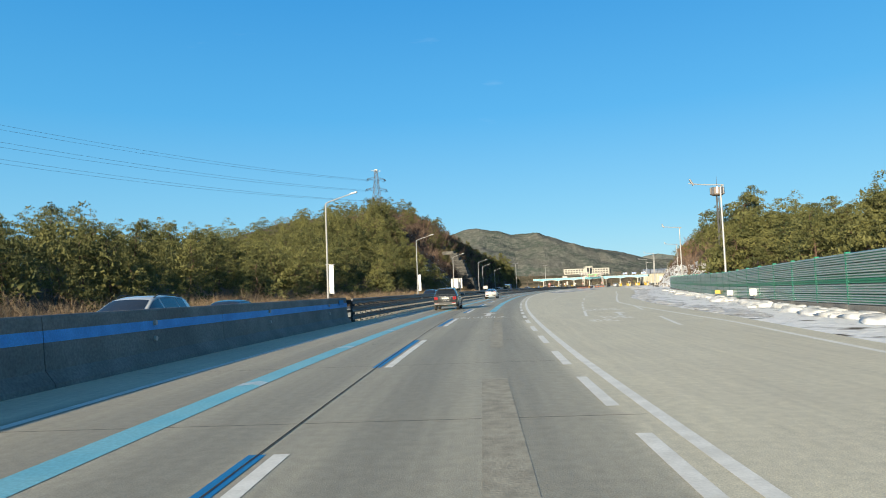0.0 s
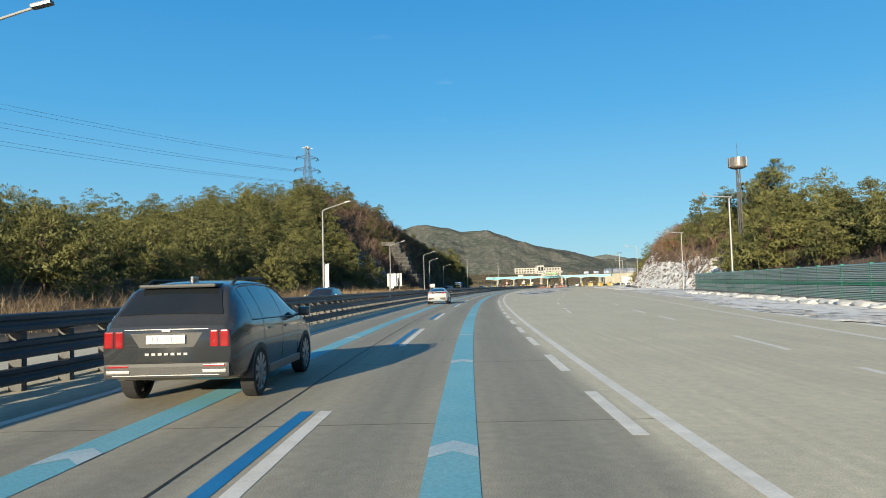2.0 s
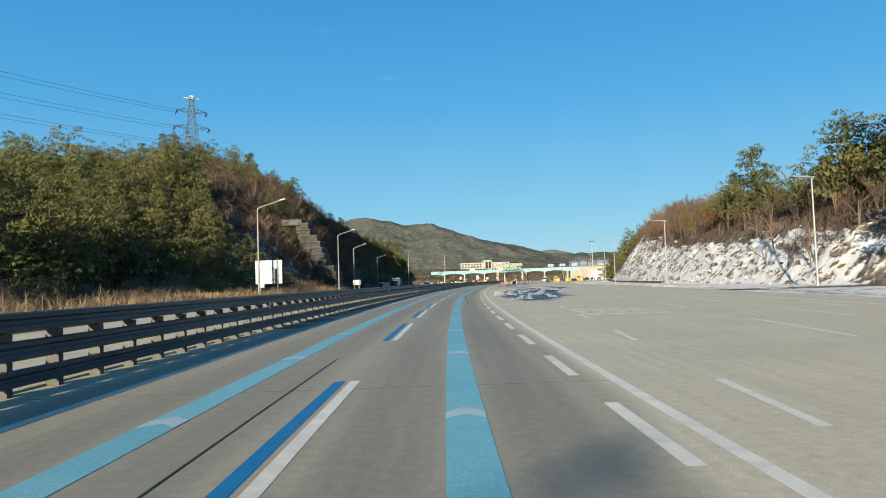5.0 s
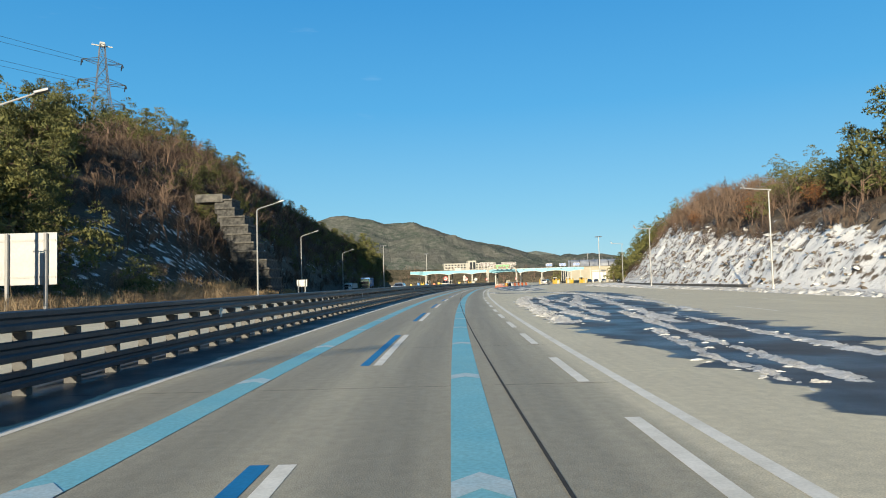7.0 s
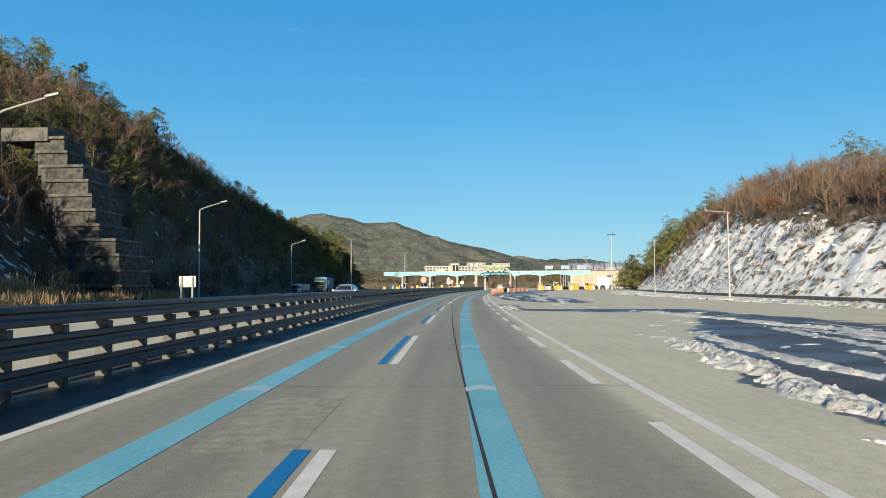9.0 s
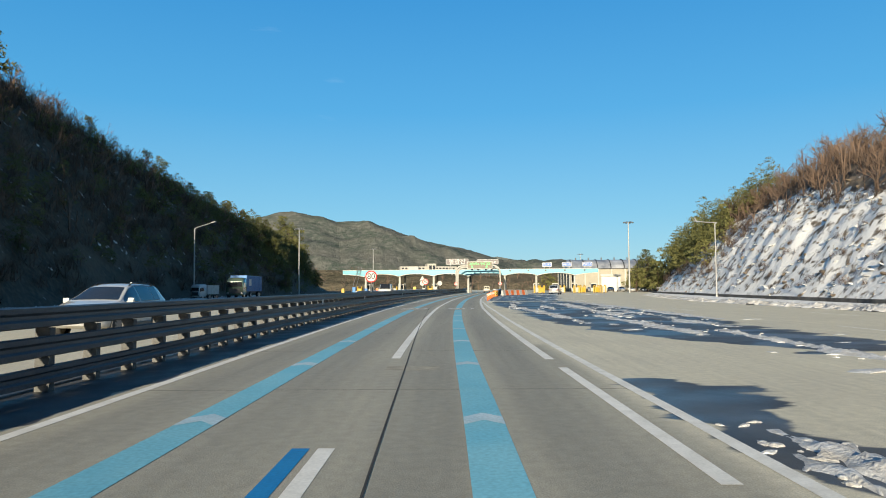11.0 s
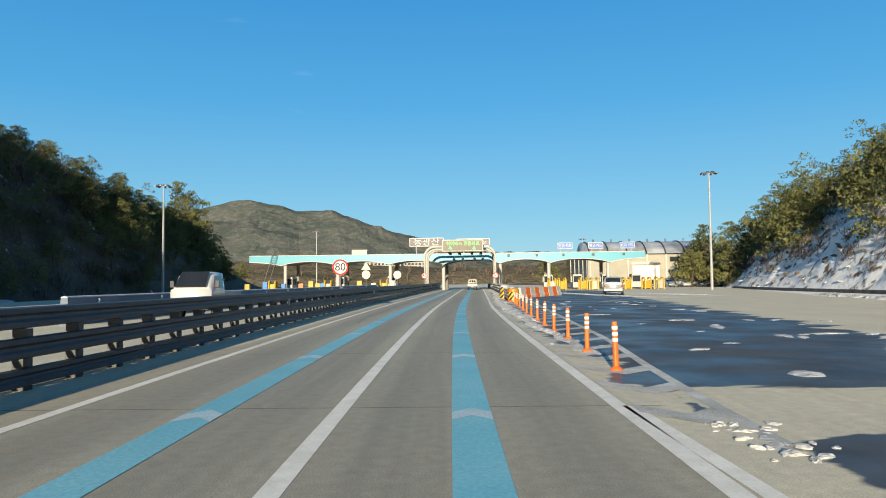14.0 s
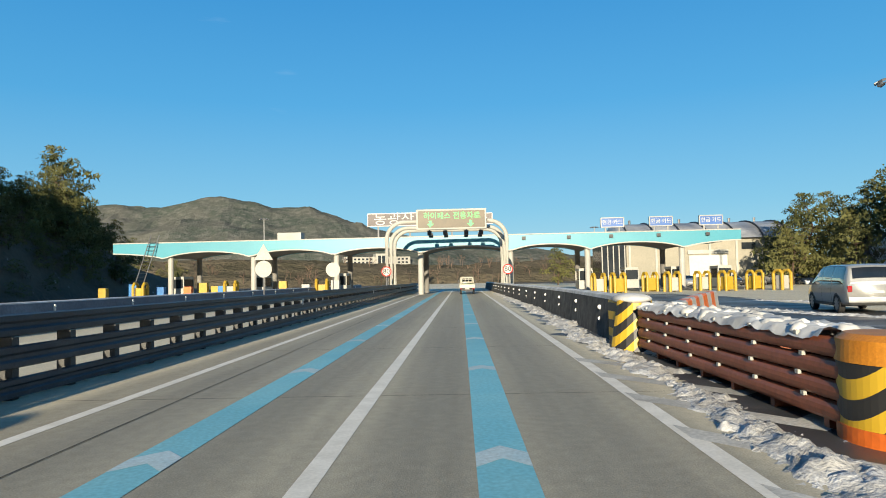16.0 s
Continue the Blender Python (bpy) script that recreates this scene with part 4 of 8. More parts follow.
# ---- pylon and cables ----
def pylon(base, top):
    h = top - base
    root = thing("pylon", Matrix.Identity(4), "grey steel lattice power pylon with three pairs of arms", "pylon")
    bm = bmesh.new()
    w = lambda z: 2.6 * (1 - z / h) ** 1.3 * 1.25 + 0.55
    levels = [h * k / 12 for k in range(13)]
    for a, b in zip(levels, levels[1:]):
        ca = [(sx * w(a), sy * w(a), a) for sx, sy in ((1, 1), (-1, 1), (-1, -1), (1, -1))]
        cb = [(sx * w(b), sy * w(b), b) for sx, sy in ((1, 1), (-1, 1), (-1, -1), (1, -1))]
        for k in range(4):
            rod(bm, ca[k], cb[k], 0.09, 0.09, 4, False)
            rod(bm, ca[k], cb[(k + 1) % 4], 0.05, 0.05, 4, False)
            rod(bm, ca[(k + 1) % 4], cb[k], 0.05, 0.05, 4, False)
            rod(bm, cb[k], cb[(k + 1) % 4], 0.05, 0.05, 4, False)
    part("lattice", bm, M["post"], root)
    for z, L in ((h - 4.6, 4.2), (h - 9.4, 4.9), (h - 14.0, 4.6)):
        for sx in (-1, 1):
            bm = bmesh.new()
            tip = (sx * L, 0, z + 0.6)
            for sy in (-1, 1):
                rod(bm, (sx * w(z), sy * w(z), z), tip, 0.07, 0.05, 4, False)
                rod(bm, (sx * w(z + 1.3), sy * w(z), z + 1.3), tip, 0.07, 0.05, 4, False)
            part("crossarm", bm, M["post"], root)
            bm = bmesh.new()
            rod(bm, (sx * L, 0, z + 0.5), (sx * L, -1.3, z - 0.5), 0.16, 0.12, 6)
            rod(bm, (sx * L, 0, z + 0.5), (sx * L, 1.3, z - 0.5), 0.16, 0.12, 6)
            part("insulator", bm, M["dark"], root, "dark insulator string")
    bm = bmesh.new()
    box(bm, -2.2, 2.2, -0.1, 0.1, h - 0.4, h - 0.15)
    box(bm, -0.5, 0.5, -0.5, 0.5, h - 0.5, h + 0.5)
    part("peak", bm, M["sign_white"], root, "white painted peak")
    return root


PY = Vector((-46.9, 310.5, 30.0))
py = pylon(27.0, 58.2)
py.matrix_basis = pose(PY.x, PY.y, 27.0, 0, 0, 28)
cab_mat = surf("cable", (0.12, 0.12, 0.13), (0.1, 0.1, 0.1), 1, 0.5, 0.5)
for z, L in ((53.6, 4.2), (48.8, 4.9), (44.2, 4.6)):
    for sx in (-1, 1):
        a = py.matrix_basis @ Vector((sx * L, -1.3, z - 27.6))
        b = a + Vector((-138, -221, 4))
        bm = bmesh.new()
        pipe(bm, [a.lerp(b, k / 24) - Vector((0, 0, 4 * 5 * (k / 24) * (1 - k / 24))) for k in range(25)], 0.035, 5)
        tagged(mesh_ob("power_cable", bm, cab_mat), "thin dark overhead power cable", "cable", "power cables")

# ---- lookout mast on the right ----
root = thing("antenna_tower", pose(55.5, 161.0, -0.9), "steel antenna tower with a round platform and aerial", "tower")
g0 = height(167.3, 43.5)
bm = bmesh.new()
for k in range(3):
    a = k * math.tau / 3
    rod(bm, (0.4 * math.cos(a), 0.4 * math.sin(a), g0), (0.34 * math.cos(a), 0.34 * math.sin(a), 22), 0.1, 0.09, 8)
    b = a + math.tau / 3
    for z in range(int(g0) + 2, 21, 2):
        rod(bm, (0.38 * math.cos(a), 0.38 * math.sin(a), z), (0.38 * math.cos(b), 0.38 * math.sin(b), z + 2), 0.05, 0.05, 6)
part("lattice_mast", bm, M["spacer"], root)
bm = bmesh.new()
rod(bm, (0, 0, 22.0), (0, 0, 22.2), 1.1, 1.42, 20)
rod(bm, (0, 0, 22.2), (0, 0, 23.8), 1.45, 1.45, 20)
part("platform", bm, surf("brown-grey cladding", (0.24, 0.19, 0.16), (0.17, 0.14, 0.12), 1.2, 0.7, 0, 0, 9, 0.3), root)
for k in range(10):
    a = k * math.tau / 10
    bm = bmesh.new()
    box(bm, -0.12, 0.12, -0.2, 0.2, 22.3, 23.9, Matrix.Translation((1.5 * math.cos(a), 1.5 * math.sin(a), 0)) @ pose(0, 0, 0, 0, 0, math.degrees(a)), 0.03)
    part("aerial_panel", bm, M["post"], root)
bm = bmesh.new()
rod(bm, (0, 0, 23.4), (0, 0, 26.6), 0.07, 0.02, 6)
part("aerial", bm, M["dark"], root)

# ---- stepped concrete drain wall on the cut slope ----
# stained colour, darkened further to carry the hillside's shade on the steps
M["stained"] = surf("dark stained and shaded concrete", (0.11, 0.107, 0.1), (0.03, 0.03, 0.03), 2.4, 0.9, 0, 0.5, 14, 0.4)
# kept paler than the steps, for their lit top edges
M["ledge"] = surf("weathered pale concrete", (0.15, 0.142, 0.127), (0.06, 0.058, 0.054), 1.6, 0.9, 0, 0.5, 14, 0.35)
root = thing("stepped_wall", Matrix.Identity(4), "stained grey concrete stepped retaining wall, slope shade put into its colour", "retaining wall")
STEP_L = [(0, -35.1), (8, -36.3), (12, -38.1), (15, -39.2)]
STEP_R = [(0, -29.3), (4.2, -30.1), (5.6, -30.6), (6.6, -32.1), (11, -33.7), (12.3, -34.3), (13.2, -35.8), (15, -36.4)]
for k in range(11):
    z = 0.4 + 1.36 * k
    l_, r_ = lerp(STEP_L, z + 1), lerp(STEP_R, z + 1)
    p = at(249.0, (l_ + r_) / 2)
    w_ = (r_ - l_) / 2
    bm = bmesh.new()
    box(bm, -w_, w_, -2.2 + 0.22 * k, 3.4, z - 0.9, z + 1.1, bevel=0.05)
    step_ = part("step", bm, M["stained"], root)
    step_.matrix_basis = pose(p.x, p.y, 0, 0, 0, heading(249.0))
    bm = bmesh.new()
    box(bm, -w_ - 0.12, w_ + 0.12, -2.45 + 0.22 * k, 3.4, z + 1.1, z + 1.36, bevel=0.04)
    cap_ = part("ledge", bm, M["ledge"], step_, "paler concrete ledge")
p = at(249.0, -39.95)
bm = bmesh.new()
box(bm, -2.2, 2.2, -0.4, 3.0, 14.9, 16.15, bevel=0.06)
part("top_block", bm, M["ledge"], root, "pale concrete top block").matrix_basis = pose(p.x, p.y, 0, 0, 0, heading(249.0))

# ---- toll gate ----
GA, GB = Vector((31.0, 416.2)), Vector((94.9, 395.9))
GATE_TURN = math.degrees(math.atan2(GB.y - GA.y, GB.x - GA.x))
GATE = pose(GA.x, GA.y, 0, 0, 0, GATE_TURN)          # local x across the lanes, y onwards
GATE_L = (GB - GA).length


def g_at(u, v, z=0.0, turn=0.0):
    return GATE @ pose(u, v, z, 0, 0, turn)


JOINTS = [-9.0, 5.7, 15.2, 24.3, 33.7, 43.2, 51.6, 61.2, 75.0]


def soffit(u):
    for a, b in zip(JOINTS, JOINTS[1:]):
        if a <= u <= b:
            k = (u - a) / (b - a)
            return 4.30 + 0.72 * (4 * k * (1 - k)) ** 0.7
    return 4.9


canopy = thing("toll_canopy", GATE, "long turquoise toll gate canopy with scalloped edge and white trim", "toll gate canopy")
us = [GATE_L * i / 134 for i in range(135)]


def slab(name, lo, hi, v0, v1, mat, label=""):
    vs, fs = [], []
    for u in us:
        for v in (v0, v1):
            vs += [(u, v, lo(u)), (u, v, hi(u))]
    for i in range(len(us) - 1):
        a = 4 * i
        fs += [(a, a + 4, a + 5, a + 1), (a + 2, a + 3, a + 7, a + 6), (a + 1, a + 5, a + 7, a + 3), (a, a + 2, a + 6, a + 4)]
    fs += [(0, 1, 3, 2), tuple(4 * (len(us) - 1) + k for k in (0, 2, 3, 1))]
    ob = raw(name, vs, fs, mat, canopy)
    return tagged(ob, label) if label else ob


TOP = 6.2
slab("fascia", lambda u: soffit(u) + 0.12, lambda u: TOP - 0.1, 0.0, 0.25, M["canopy"], "turquoise fascia")
slab("top_trim", lambda u: TOP - 0.1, lambda u: TOP, -0.04, 9.0, M["cream"], "cream roof edge")
slab("bottom_trim", lambda u: soffit(u), lambda u: soffit(u) + 0.12, -0.03, 0.27, M["cream"], "cream lower edge")
slab("soffit", lambda u: soffit(u) + 0.15, lambda u: TOP - 0.25, 0.27, 8.7, surf("grey soffit", (0.2, 0.19, 0.18), (0.15, 0.145, 0.14), 0.6, 0.8), "grey soffit")
slab("rear_fascia", lambda u: soffit(u) + 0.1, lambda u: TOP - 0.2, 8.72, 9.0, M["canopy"])
for u in (6.2, 15.4, 24.5, 33.6, 43.2, 51.3, 61.1):
    for v, mat in ((0.6, "cream"), (8.2, "barrier")):
        bm = bmesh.new()
        rod(bm, (u, v, -0.05), (u, v, soffit(u) + 0.3), 0.3, 0.3, 14)
        part("column", bm, M[mat], canopy)
for u in (44.6, 49.3, 53.7, 58.6, 63.6):
    bm = bmesh.new()
    box(bm, u - 0.2, u + 0.2, -0.22, -0.05, 5.55, 5.9, bevel=0.03)
    part("floodlight", bm, M["dark"], canopy, "small dark floodlight")
bm = bmesh.new()
box(bm, 17.3, 20.0, 3, 4.5, TOP, 7.15, bevel=0.05)
part("roof_box", bm, M["cream"], canopy)


def post_sign(name, u, w, z0, z1, v, face, words, size, ink, label, sx=1.0):
    root = thing(name, g_at(u, v), label, "sign")
    bm = bmesh.new()
    box(bm, -w / 2, w / 2, -0.12, 0.12, z0, z1, bevel=0.03)
    part("panel", bm, face, root)
    for x in (-w * 0.3, w * 0.3):
        bm = bmesh.new()
        rod(bm, (x, 0, TOP - 0.02), (x, 0, z0 + 0.1), 0.1, 0.1, 8)
        part("post", bm, M["lamp_pole"], root)
    bm = bmesh.new()
    for a, b, c, e in ((-w / 2 - 0.04, -w / 2 + 0.06, z0, z1), (w / 2 - 0.06, w / 2 + 0.04, z0, z1), (-w / 2, w / 2, z1 - 0.06, z1 + 0.04), (-w / 2, w / 2, z0 - 0.04, z0 + 0.06)):
        box(bm, a, b, -0.15, 0.15, c, e)
    part("frame", bm, M["lamp_pole"], root)
    text_mesh("lettering", words, size, ink, pose(0, -0.135, (z0 + z1) / 2, 90, 0, 0), root, 0.01, "lettering", sx=sx)
    return root


M["brown_board"] = surf("grey-brown sign face", (0.16, 0.14, 0.14), (0.13, 0.11, 0.11), 0.8, 0.6, 0, 0, 10, 0.15)
M["blue_board"] = surf("blue sign face", (0.03, 0.12, 0.38), (0.03, 0.1, 0.33), 1, 0.45, 0, 0, 10, 0.15)
post_sign("name_sign", 30.5, 5.9, 7.6, 9.0, 3.0, M["brown_board"], "동광산", 1.5, M["sign_white"], "grey-brown name board with white lettering on the canopy", 1.1)
post_sign("name_sign", 38.6, 5.6, 7.6, 8.8, 3.2, M["brown_board"], "East Gwangsan", 0.85, M["sign_white"], "grey-brown name board with small white lettering", 0.9)
for u in (54.1, 59.2, 64.4):
    post_sign("pay_sign", u, 2.4, 6.75, 7.75, 1.2, M["blue_board"], "현금·카드", 0.55, M["sign_white"], "blue sign with white lettering above the toll lanes")

# portal arches over the electronic lanes
def portal(s, d0, d1, top, r):
    root = thing("portal_arch", Matrix.Identity(4), "white steel pipe arch across the electronic toll lanes", "portal", "portal arches")
    pts = [lane(s, d0, 0)]
    for k in range(9):
        a = math.pi - k * math.pi / 16
        pts.append(lane(s, d0 + 1.6 + 1.6 * math.cos(a), top - 1.6 + 1.6 * math.sin(a)))
    for k in range(9):
        a = math.pi / 2 - k * math.pi / 16
        pts.append(lane(s, d1 - 1.6 + 1.6 * math.cos(a), top - 1.6 + 1.6 * math.sin(a)))
    pts.append(lane(s, d1, 0))
    bm = bmesh.new()
    pipe(bm, pts, r, 10)
    part("arch", bm, M["cream"], root)
    for d in (d0, d1):
        bm = bmesh.new()
        p = lane(s, d)
        rod(bm, (p.x, p.y, 0), (p.x, p.y, 0.12), 0.42, 0.42, 12)
        part("base_plate", bm, M["post"], root)
    for d in (-3.3, -1.8, 0.2, 1.6):
        p = lane(s, d, top)
        bm = bmesh.new()
        box(bm, -0.2, 0.2, -0.25, 0.25, top - 0.75, top - 0.3, pose(p.x, p.y, 0, 0, 0, heading(s)), 0.04)
        rod(bm, (p.x, p.y, top - 0.32), (p.x, p.y, top), 0.05, 0.05, 6)
        part("antenna_unit", bm, M["dark"], root, "dark antenna unit")
    return root


for s in (394.0, 397.6, 401.0):
    portal(s, -7.0, 3.75, 6.5 if s > 395 else 6.75, 0.19)
root = thing("message_sign", pose(*lane(393.2, -1.15, 0), 0, 0, heading(393)), "amber-brown LED message board with green lettering and arrows", "message sign")
bm = bmesh.new()
box(bm, -3.1, 3.1, -0.3, 0.3, 5.95, 7.75, bevel=0.04)
part("case", bm, M["cream"], root)
M["led"] = surf("dark amber LED face", (0.13, 0.1, 0.06), (0.1, 0.08, 0.05), 2, 0.5, 0, 0, 12, 0.2)
bm = bmesh.new()
box(bm, -2.95, 2.95, -0.33, -0.3, 6.1, 7.6)
part("screen", bm, M["led"], root, "dark amber screen")
lit = bpy.data.materials.new("green LED")
nn, ll, pp = nodes_of(lit)
pp.inputs["Base Color"].default_value = (0.05, 0.5, 0.1, 1)
pp.inputs["Emission Color"].default_value, pp.inputs["Emission Strength"].default_value = (0.1, 0.9, 0.2, 1), 0.35
text_mesh("lettering", "하이패스 전용차로", 0.66, lit, pose(0.05, -0.34, 7.12, 90, 0, 0), root, 0.004, "green lettering")
for x in (-1.85, 1.7):
    ob = raw("arrow_light", [(x - 0.12, -0.34, 6.72), (x + 0.12, -0.34, 6.72), (x + 0.12, -0.34, 6.45), (x + 0.3, -0.34, 6.45), (x, -0.34, 6.16), (x - 0.3, -0.34, 6.45), (x - 0.12, -0.34, 6.45)], [(0, 6, 2, 1), (5, 4, 3, 2, 6)], lit, root)
bm = bmesh.new()
for x in (-3.0, 0, 3.0):
    rod(bm, (x, 0.1, 6.0), (x, 0.8, 6.6), 0.08, 0.08, 6)
part("bracket", bm, M["lamp_pole"], root)
for d in (-7.0, 3.75):
    p = lane(393.4, d)
    m = pose(p.x, p.y, 0, 0, 0, heading(393))
    copy_thing(sg, m)
M["glass_dark"] = surf("dark window glass", (0.02, 0.025, 0.03), (0.03, 0.035, 0.04), 1, 0.08, 0, 0, 5, 0.1)


def booth(u, v):
    root = thing("toll_booth", g_at(u, v), "small cream toll booth with dark windows on a kerbed island", "toll booth", "toll booths")
    bm = bmesh.new()
    box(bm, -0.75, 0.75, -1.4, 1.4, 0.22, 1.15, bevel=0.04)
    box(bm, -0.72, 0.72, -1.35, 1.35, 2.15, 2.45, bevel=0.05)
    for x in (-0.7, 0.7):
        for y in (-1.33, 1.33):
            box(bm, x - 0.05, x + 0.05, y - 0.05, y + 0.05, 1.1, 2.2)
    part("cabin", bm, M["cream"], root)
    bm = bmesh.new()
    box(bm, -0.66, 0.66, -1.29, 1.29, 1.14, 2.16)
    part("window", bm, M["glass_dark"], root)
    bm = bmesh.new()
    box(bm, -0.95, 0.95, -9, 9, -0.05, 0.2, bevel=0.06)
    part("island", bm, M["barrier"], root)
    return root


def bollard_frame(u, v, k):
    root = thing("yellow_guard", g_at(u, v, 0, 3 * k), "bright yellow steel guard frame at a toll lane", "guard frame", "yellow guards")
    for x in (-0.5, 0.5):
        bm = bmesh.new()
        pipe(bm, [(x, 0, 0), (x, 0, 1.5), (x, 0.25, 1.75), (x, 0.75, 1.75), (x, 1.0, 1.5), (x, 1.0, 0)], 0.14, 8)
        part("hoop", bm, M["yellow"], root)
    bm = bmesh.new()
    box(bm, -0.45, 0.45, 0.2, 0.8, 0.1, 1.3, bevel=0.04)
    part("machine", bm, M["cream"] if k % 2 else M["yellow"], root)
    return root


for k, u in enumerate((6.2, 15.4, 24.5, 51.3, 56.2, 61.1, 66.0)):
    booth(u, 3.5)
    bollard_frame(u, -6.6, k)
    if u > 50:
        bollard_frame(u + 1.3, -9.5, k + 1)
M["blue_box"] = surf("blue plastic", (0.03, 0.2, 0.5), (0.02, 0.15, 0.42), 2, 0.5)
M["orange"] = surf("orange plastic", (0.75, 0.17, 0.02), (0.62, 0.13, 0.018), 2, 0.45, 0, 0, 15, 0.2)
for k, (u, v) in enumerate(((3.9, -3), (7.3, -4), (10.6, -5), (12.4, -5.5), (13.4, -5), (14.5, -6), (20.3, -5), (1.2, -4), (22.6, -5), (26, -7))):
    root = thing("equipment_box", g_at(u, v), "small coloured equipment box beside a toll lane", "box", "equipment boxes")
    bm = bmesh.new()
    box(bm, -0.4, 0.4, -0.3, 0.3, 0.0, 1.35 if k % 3 else 1.7, bevel=0.05)
    part("case", bm, M[("blue_box", "blue_box", "orange", "yellow", "yellow", "blue_box", "yellow", "yellow", "cream", "cream")[k]], root)
    bm = bmesh.new()
    box(bm, -0.45, 0.45, -0.35, 0.35, -0.05, 0.08)
    part("plinth", bm, M["barrier"], root)

# ladder up to the canopy roof
root = thing("roof_ladder", g_at(4.2, -0.35), "dark steel ladder leaning up to the canopy roof", "ladder")
for x in (-0.45, 0.45):
    bm = bmesh.new()
    rod(bm, (x - 1.2, -0.9, 0), (x + 0.6, 0.2, 7.0), 0.05, 0.05, 6)
    part("rail", bm, M["post"], root)
for k in range(16):
    t_ = (k + 1) / 17
    c = Vector((-1.2 + 1.8 * t_, -0.9 + 1.1 * t_, 7.0 * t_))
    bm = bmesh.new()
    rod(bm, c + Vector((-0.45, 0, 0)), c + Vector((0.45, 0, 0)), 0.03, 0.03, 5)
    part("rung", bm, M["dark"], root)

# sign backs in the median ahead of the gate
for s, d, tri in ((378, -12.8, True), (385, -9.6, False)):
    p = at(s, d)
    root = thing("blank_sign", pose(p.x, p.y, 0, 0, 0, heading(s)), "pale grey back of a round road sign" + (" under a triangular one" if tri else ""), "road sign", "sign backs")
    bm = bmesh.new()
    rod(bm, (0, -0.015, 2.45), (0, 0.015, 2.45), 0.55, 0.55, 28)
    part("disc", bm, M["cream"], root)
    bm = bmesh.new()
    rod(bm, (0, 0.05, 0), (0, 0.05, 4.0 if tri else 2.9), 0.05, 0.05, 8)
    part("post", bm, M["post"], root)
    if tri:
        ob = raw("triangle", [(-0.62, -0.015, 3.05), (0.62, -0.015, 3.05), (0, -0.015, 4.1), (-0.62, 0.015, 3.05), (0.62, 0.015, 3.05), (0, 0.015, 4.1)], [(0, 1, 2), (3, 5, 4), (0, 3, 4, 1), (1, 4, 5, 2), (2, 5, 3, 0)], M["cream"], root)

# ---- right-hand wall, crash cushion, posts, barriers ----
WALL_R = [(348.4, 3.62), (352, 3.85), (360, 4.2), (372, 4.3), (402, 4.2), (440, 4.2)]
wall_r = thing("concrete_wall", Matrix.Identity(4), "stained concrete lane wall with round reflectors and snow on top", "barrier")
w_at = lambda s, d, z=0.0: at(s, lerp(WALL_R, s) + d, z)
ribbon("wall", w_at, 349.4, 438, [(-0.28, -0.05), (-0.26, 0.15), (-0.16, 0.95), (0.16, 0.95), (0.26, 0.15), (0.28, -0.05)], M["stained"], wall_r, 3)
ribbon("snow_cap", w_at, 349.4, 438, [(-0.17, 0.952), (-0.15, 1.04), (0.0, 1.09), (0.15, 1.04), (0.17, 0.952)], M["snow"], wall_r, 1.5)
bm = bmesh.new()
bmesh.ops.create_icosphere(bm, subdivisions=2, radius=1.0, matrix=Matrix.Diagonal((0.06, 0.03, 0.06, 1)))
me_dot = bpy.data.meshes.new("reflector")
bm.to_mesh(me_dot)
bm.free()
me_dot.materials.append(M["reflect"])
for i in range(14):
    q = 352.5 + 4.6 * i
    for z in (0.42, 0.72):
        p = w_at(q, -0.21, z)
        o = new("reflector", me_dot)
        o.parent = wall_r
        o.matrix_basis = pose(p.x, p.y, p.z, 0, 0, heading(q) + 180)
M["stripe"] = bpy.data.materials.new("yellow and black stripes")
nn, ll, pp = nodes_of(M["stripe"])
tc = nn.new("ShaderNodeTexCoord")
sp = nn.new("ShaderNodeSeparateXYZ")
ll.new(tc.outputs["Object"], sp.inputs[0])
ab = nn.new("ShaderNodeMath")
ab.operation = "ABSOLUTE"
ll.new(sp.outputs["X"], ab.inputs[0])
ad = nn.new("ShaderNodeMath")
ad.operation = "ADD"
ll.new(ab.outputs[0], ad.inputs[0])
ll.new(sp.outputs["Z"], ad.inputs[1])
md = nn.new("ShaderNodeMath")
md.operation = "WRAP"
md.inputs[1].default_value, md.inputs[2].default_value = 0.36, 0.0
ll.new(ad.outputs[0], md.inputs[0])
gt = nn.new("ShaderNodeMath")
gt.operation = "GREATER_THAN"
gt.inputs[1].default_value = 0.18
ll.new(md.outputs[0], gt.inputs[0])
mx = nn.new("ShaderNodeMix")
mx.data_type = "RGBA"
mx.inputs["A"].default_value, mx.inputs["B"].default_value = (0.02, 0.02, 0.02, 1), (0.5, 0.32, 0.02, 1)
ll.new(gt.outputs[0], mx.inputs["Factor"])
ll.new(mx.outputs["Result"], pp.inputs["Base Color"])
pp.inputs["Roughness"].default_value = 0.5
p = at(348.6, 3.62)
root = thing("wall_end", pose(p.x, p.y, 0, 0, 0, heading(349)), "rounded concrete wall end painted in yellow and black stripes", "barrier end")
bm = bmesh.new()
rod(bm, (0, 0.35, 0), (0, 0.35, 1.02), 0.5, 0.34, 20)
box(bm, -0.32, 0.32, 0.35, 1.4, 0, 1.0, bevel=0.06)
part("body", bm, M["stripe"], root)
bm = bmesh.new()
bmesh.ops.create_icosphere(bm, subdivisions=2, radius=0.5, matrix=Matrix.Translation((0, 0.6, 1.03)) @ Matrix.Diagonal((0.8, 1.5, 0.24, 1)))
part("snow_cap", bm, M["snow"], root, "snow", True)

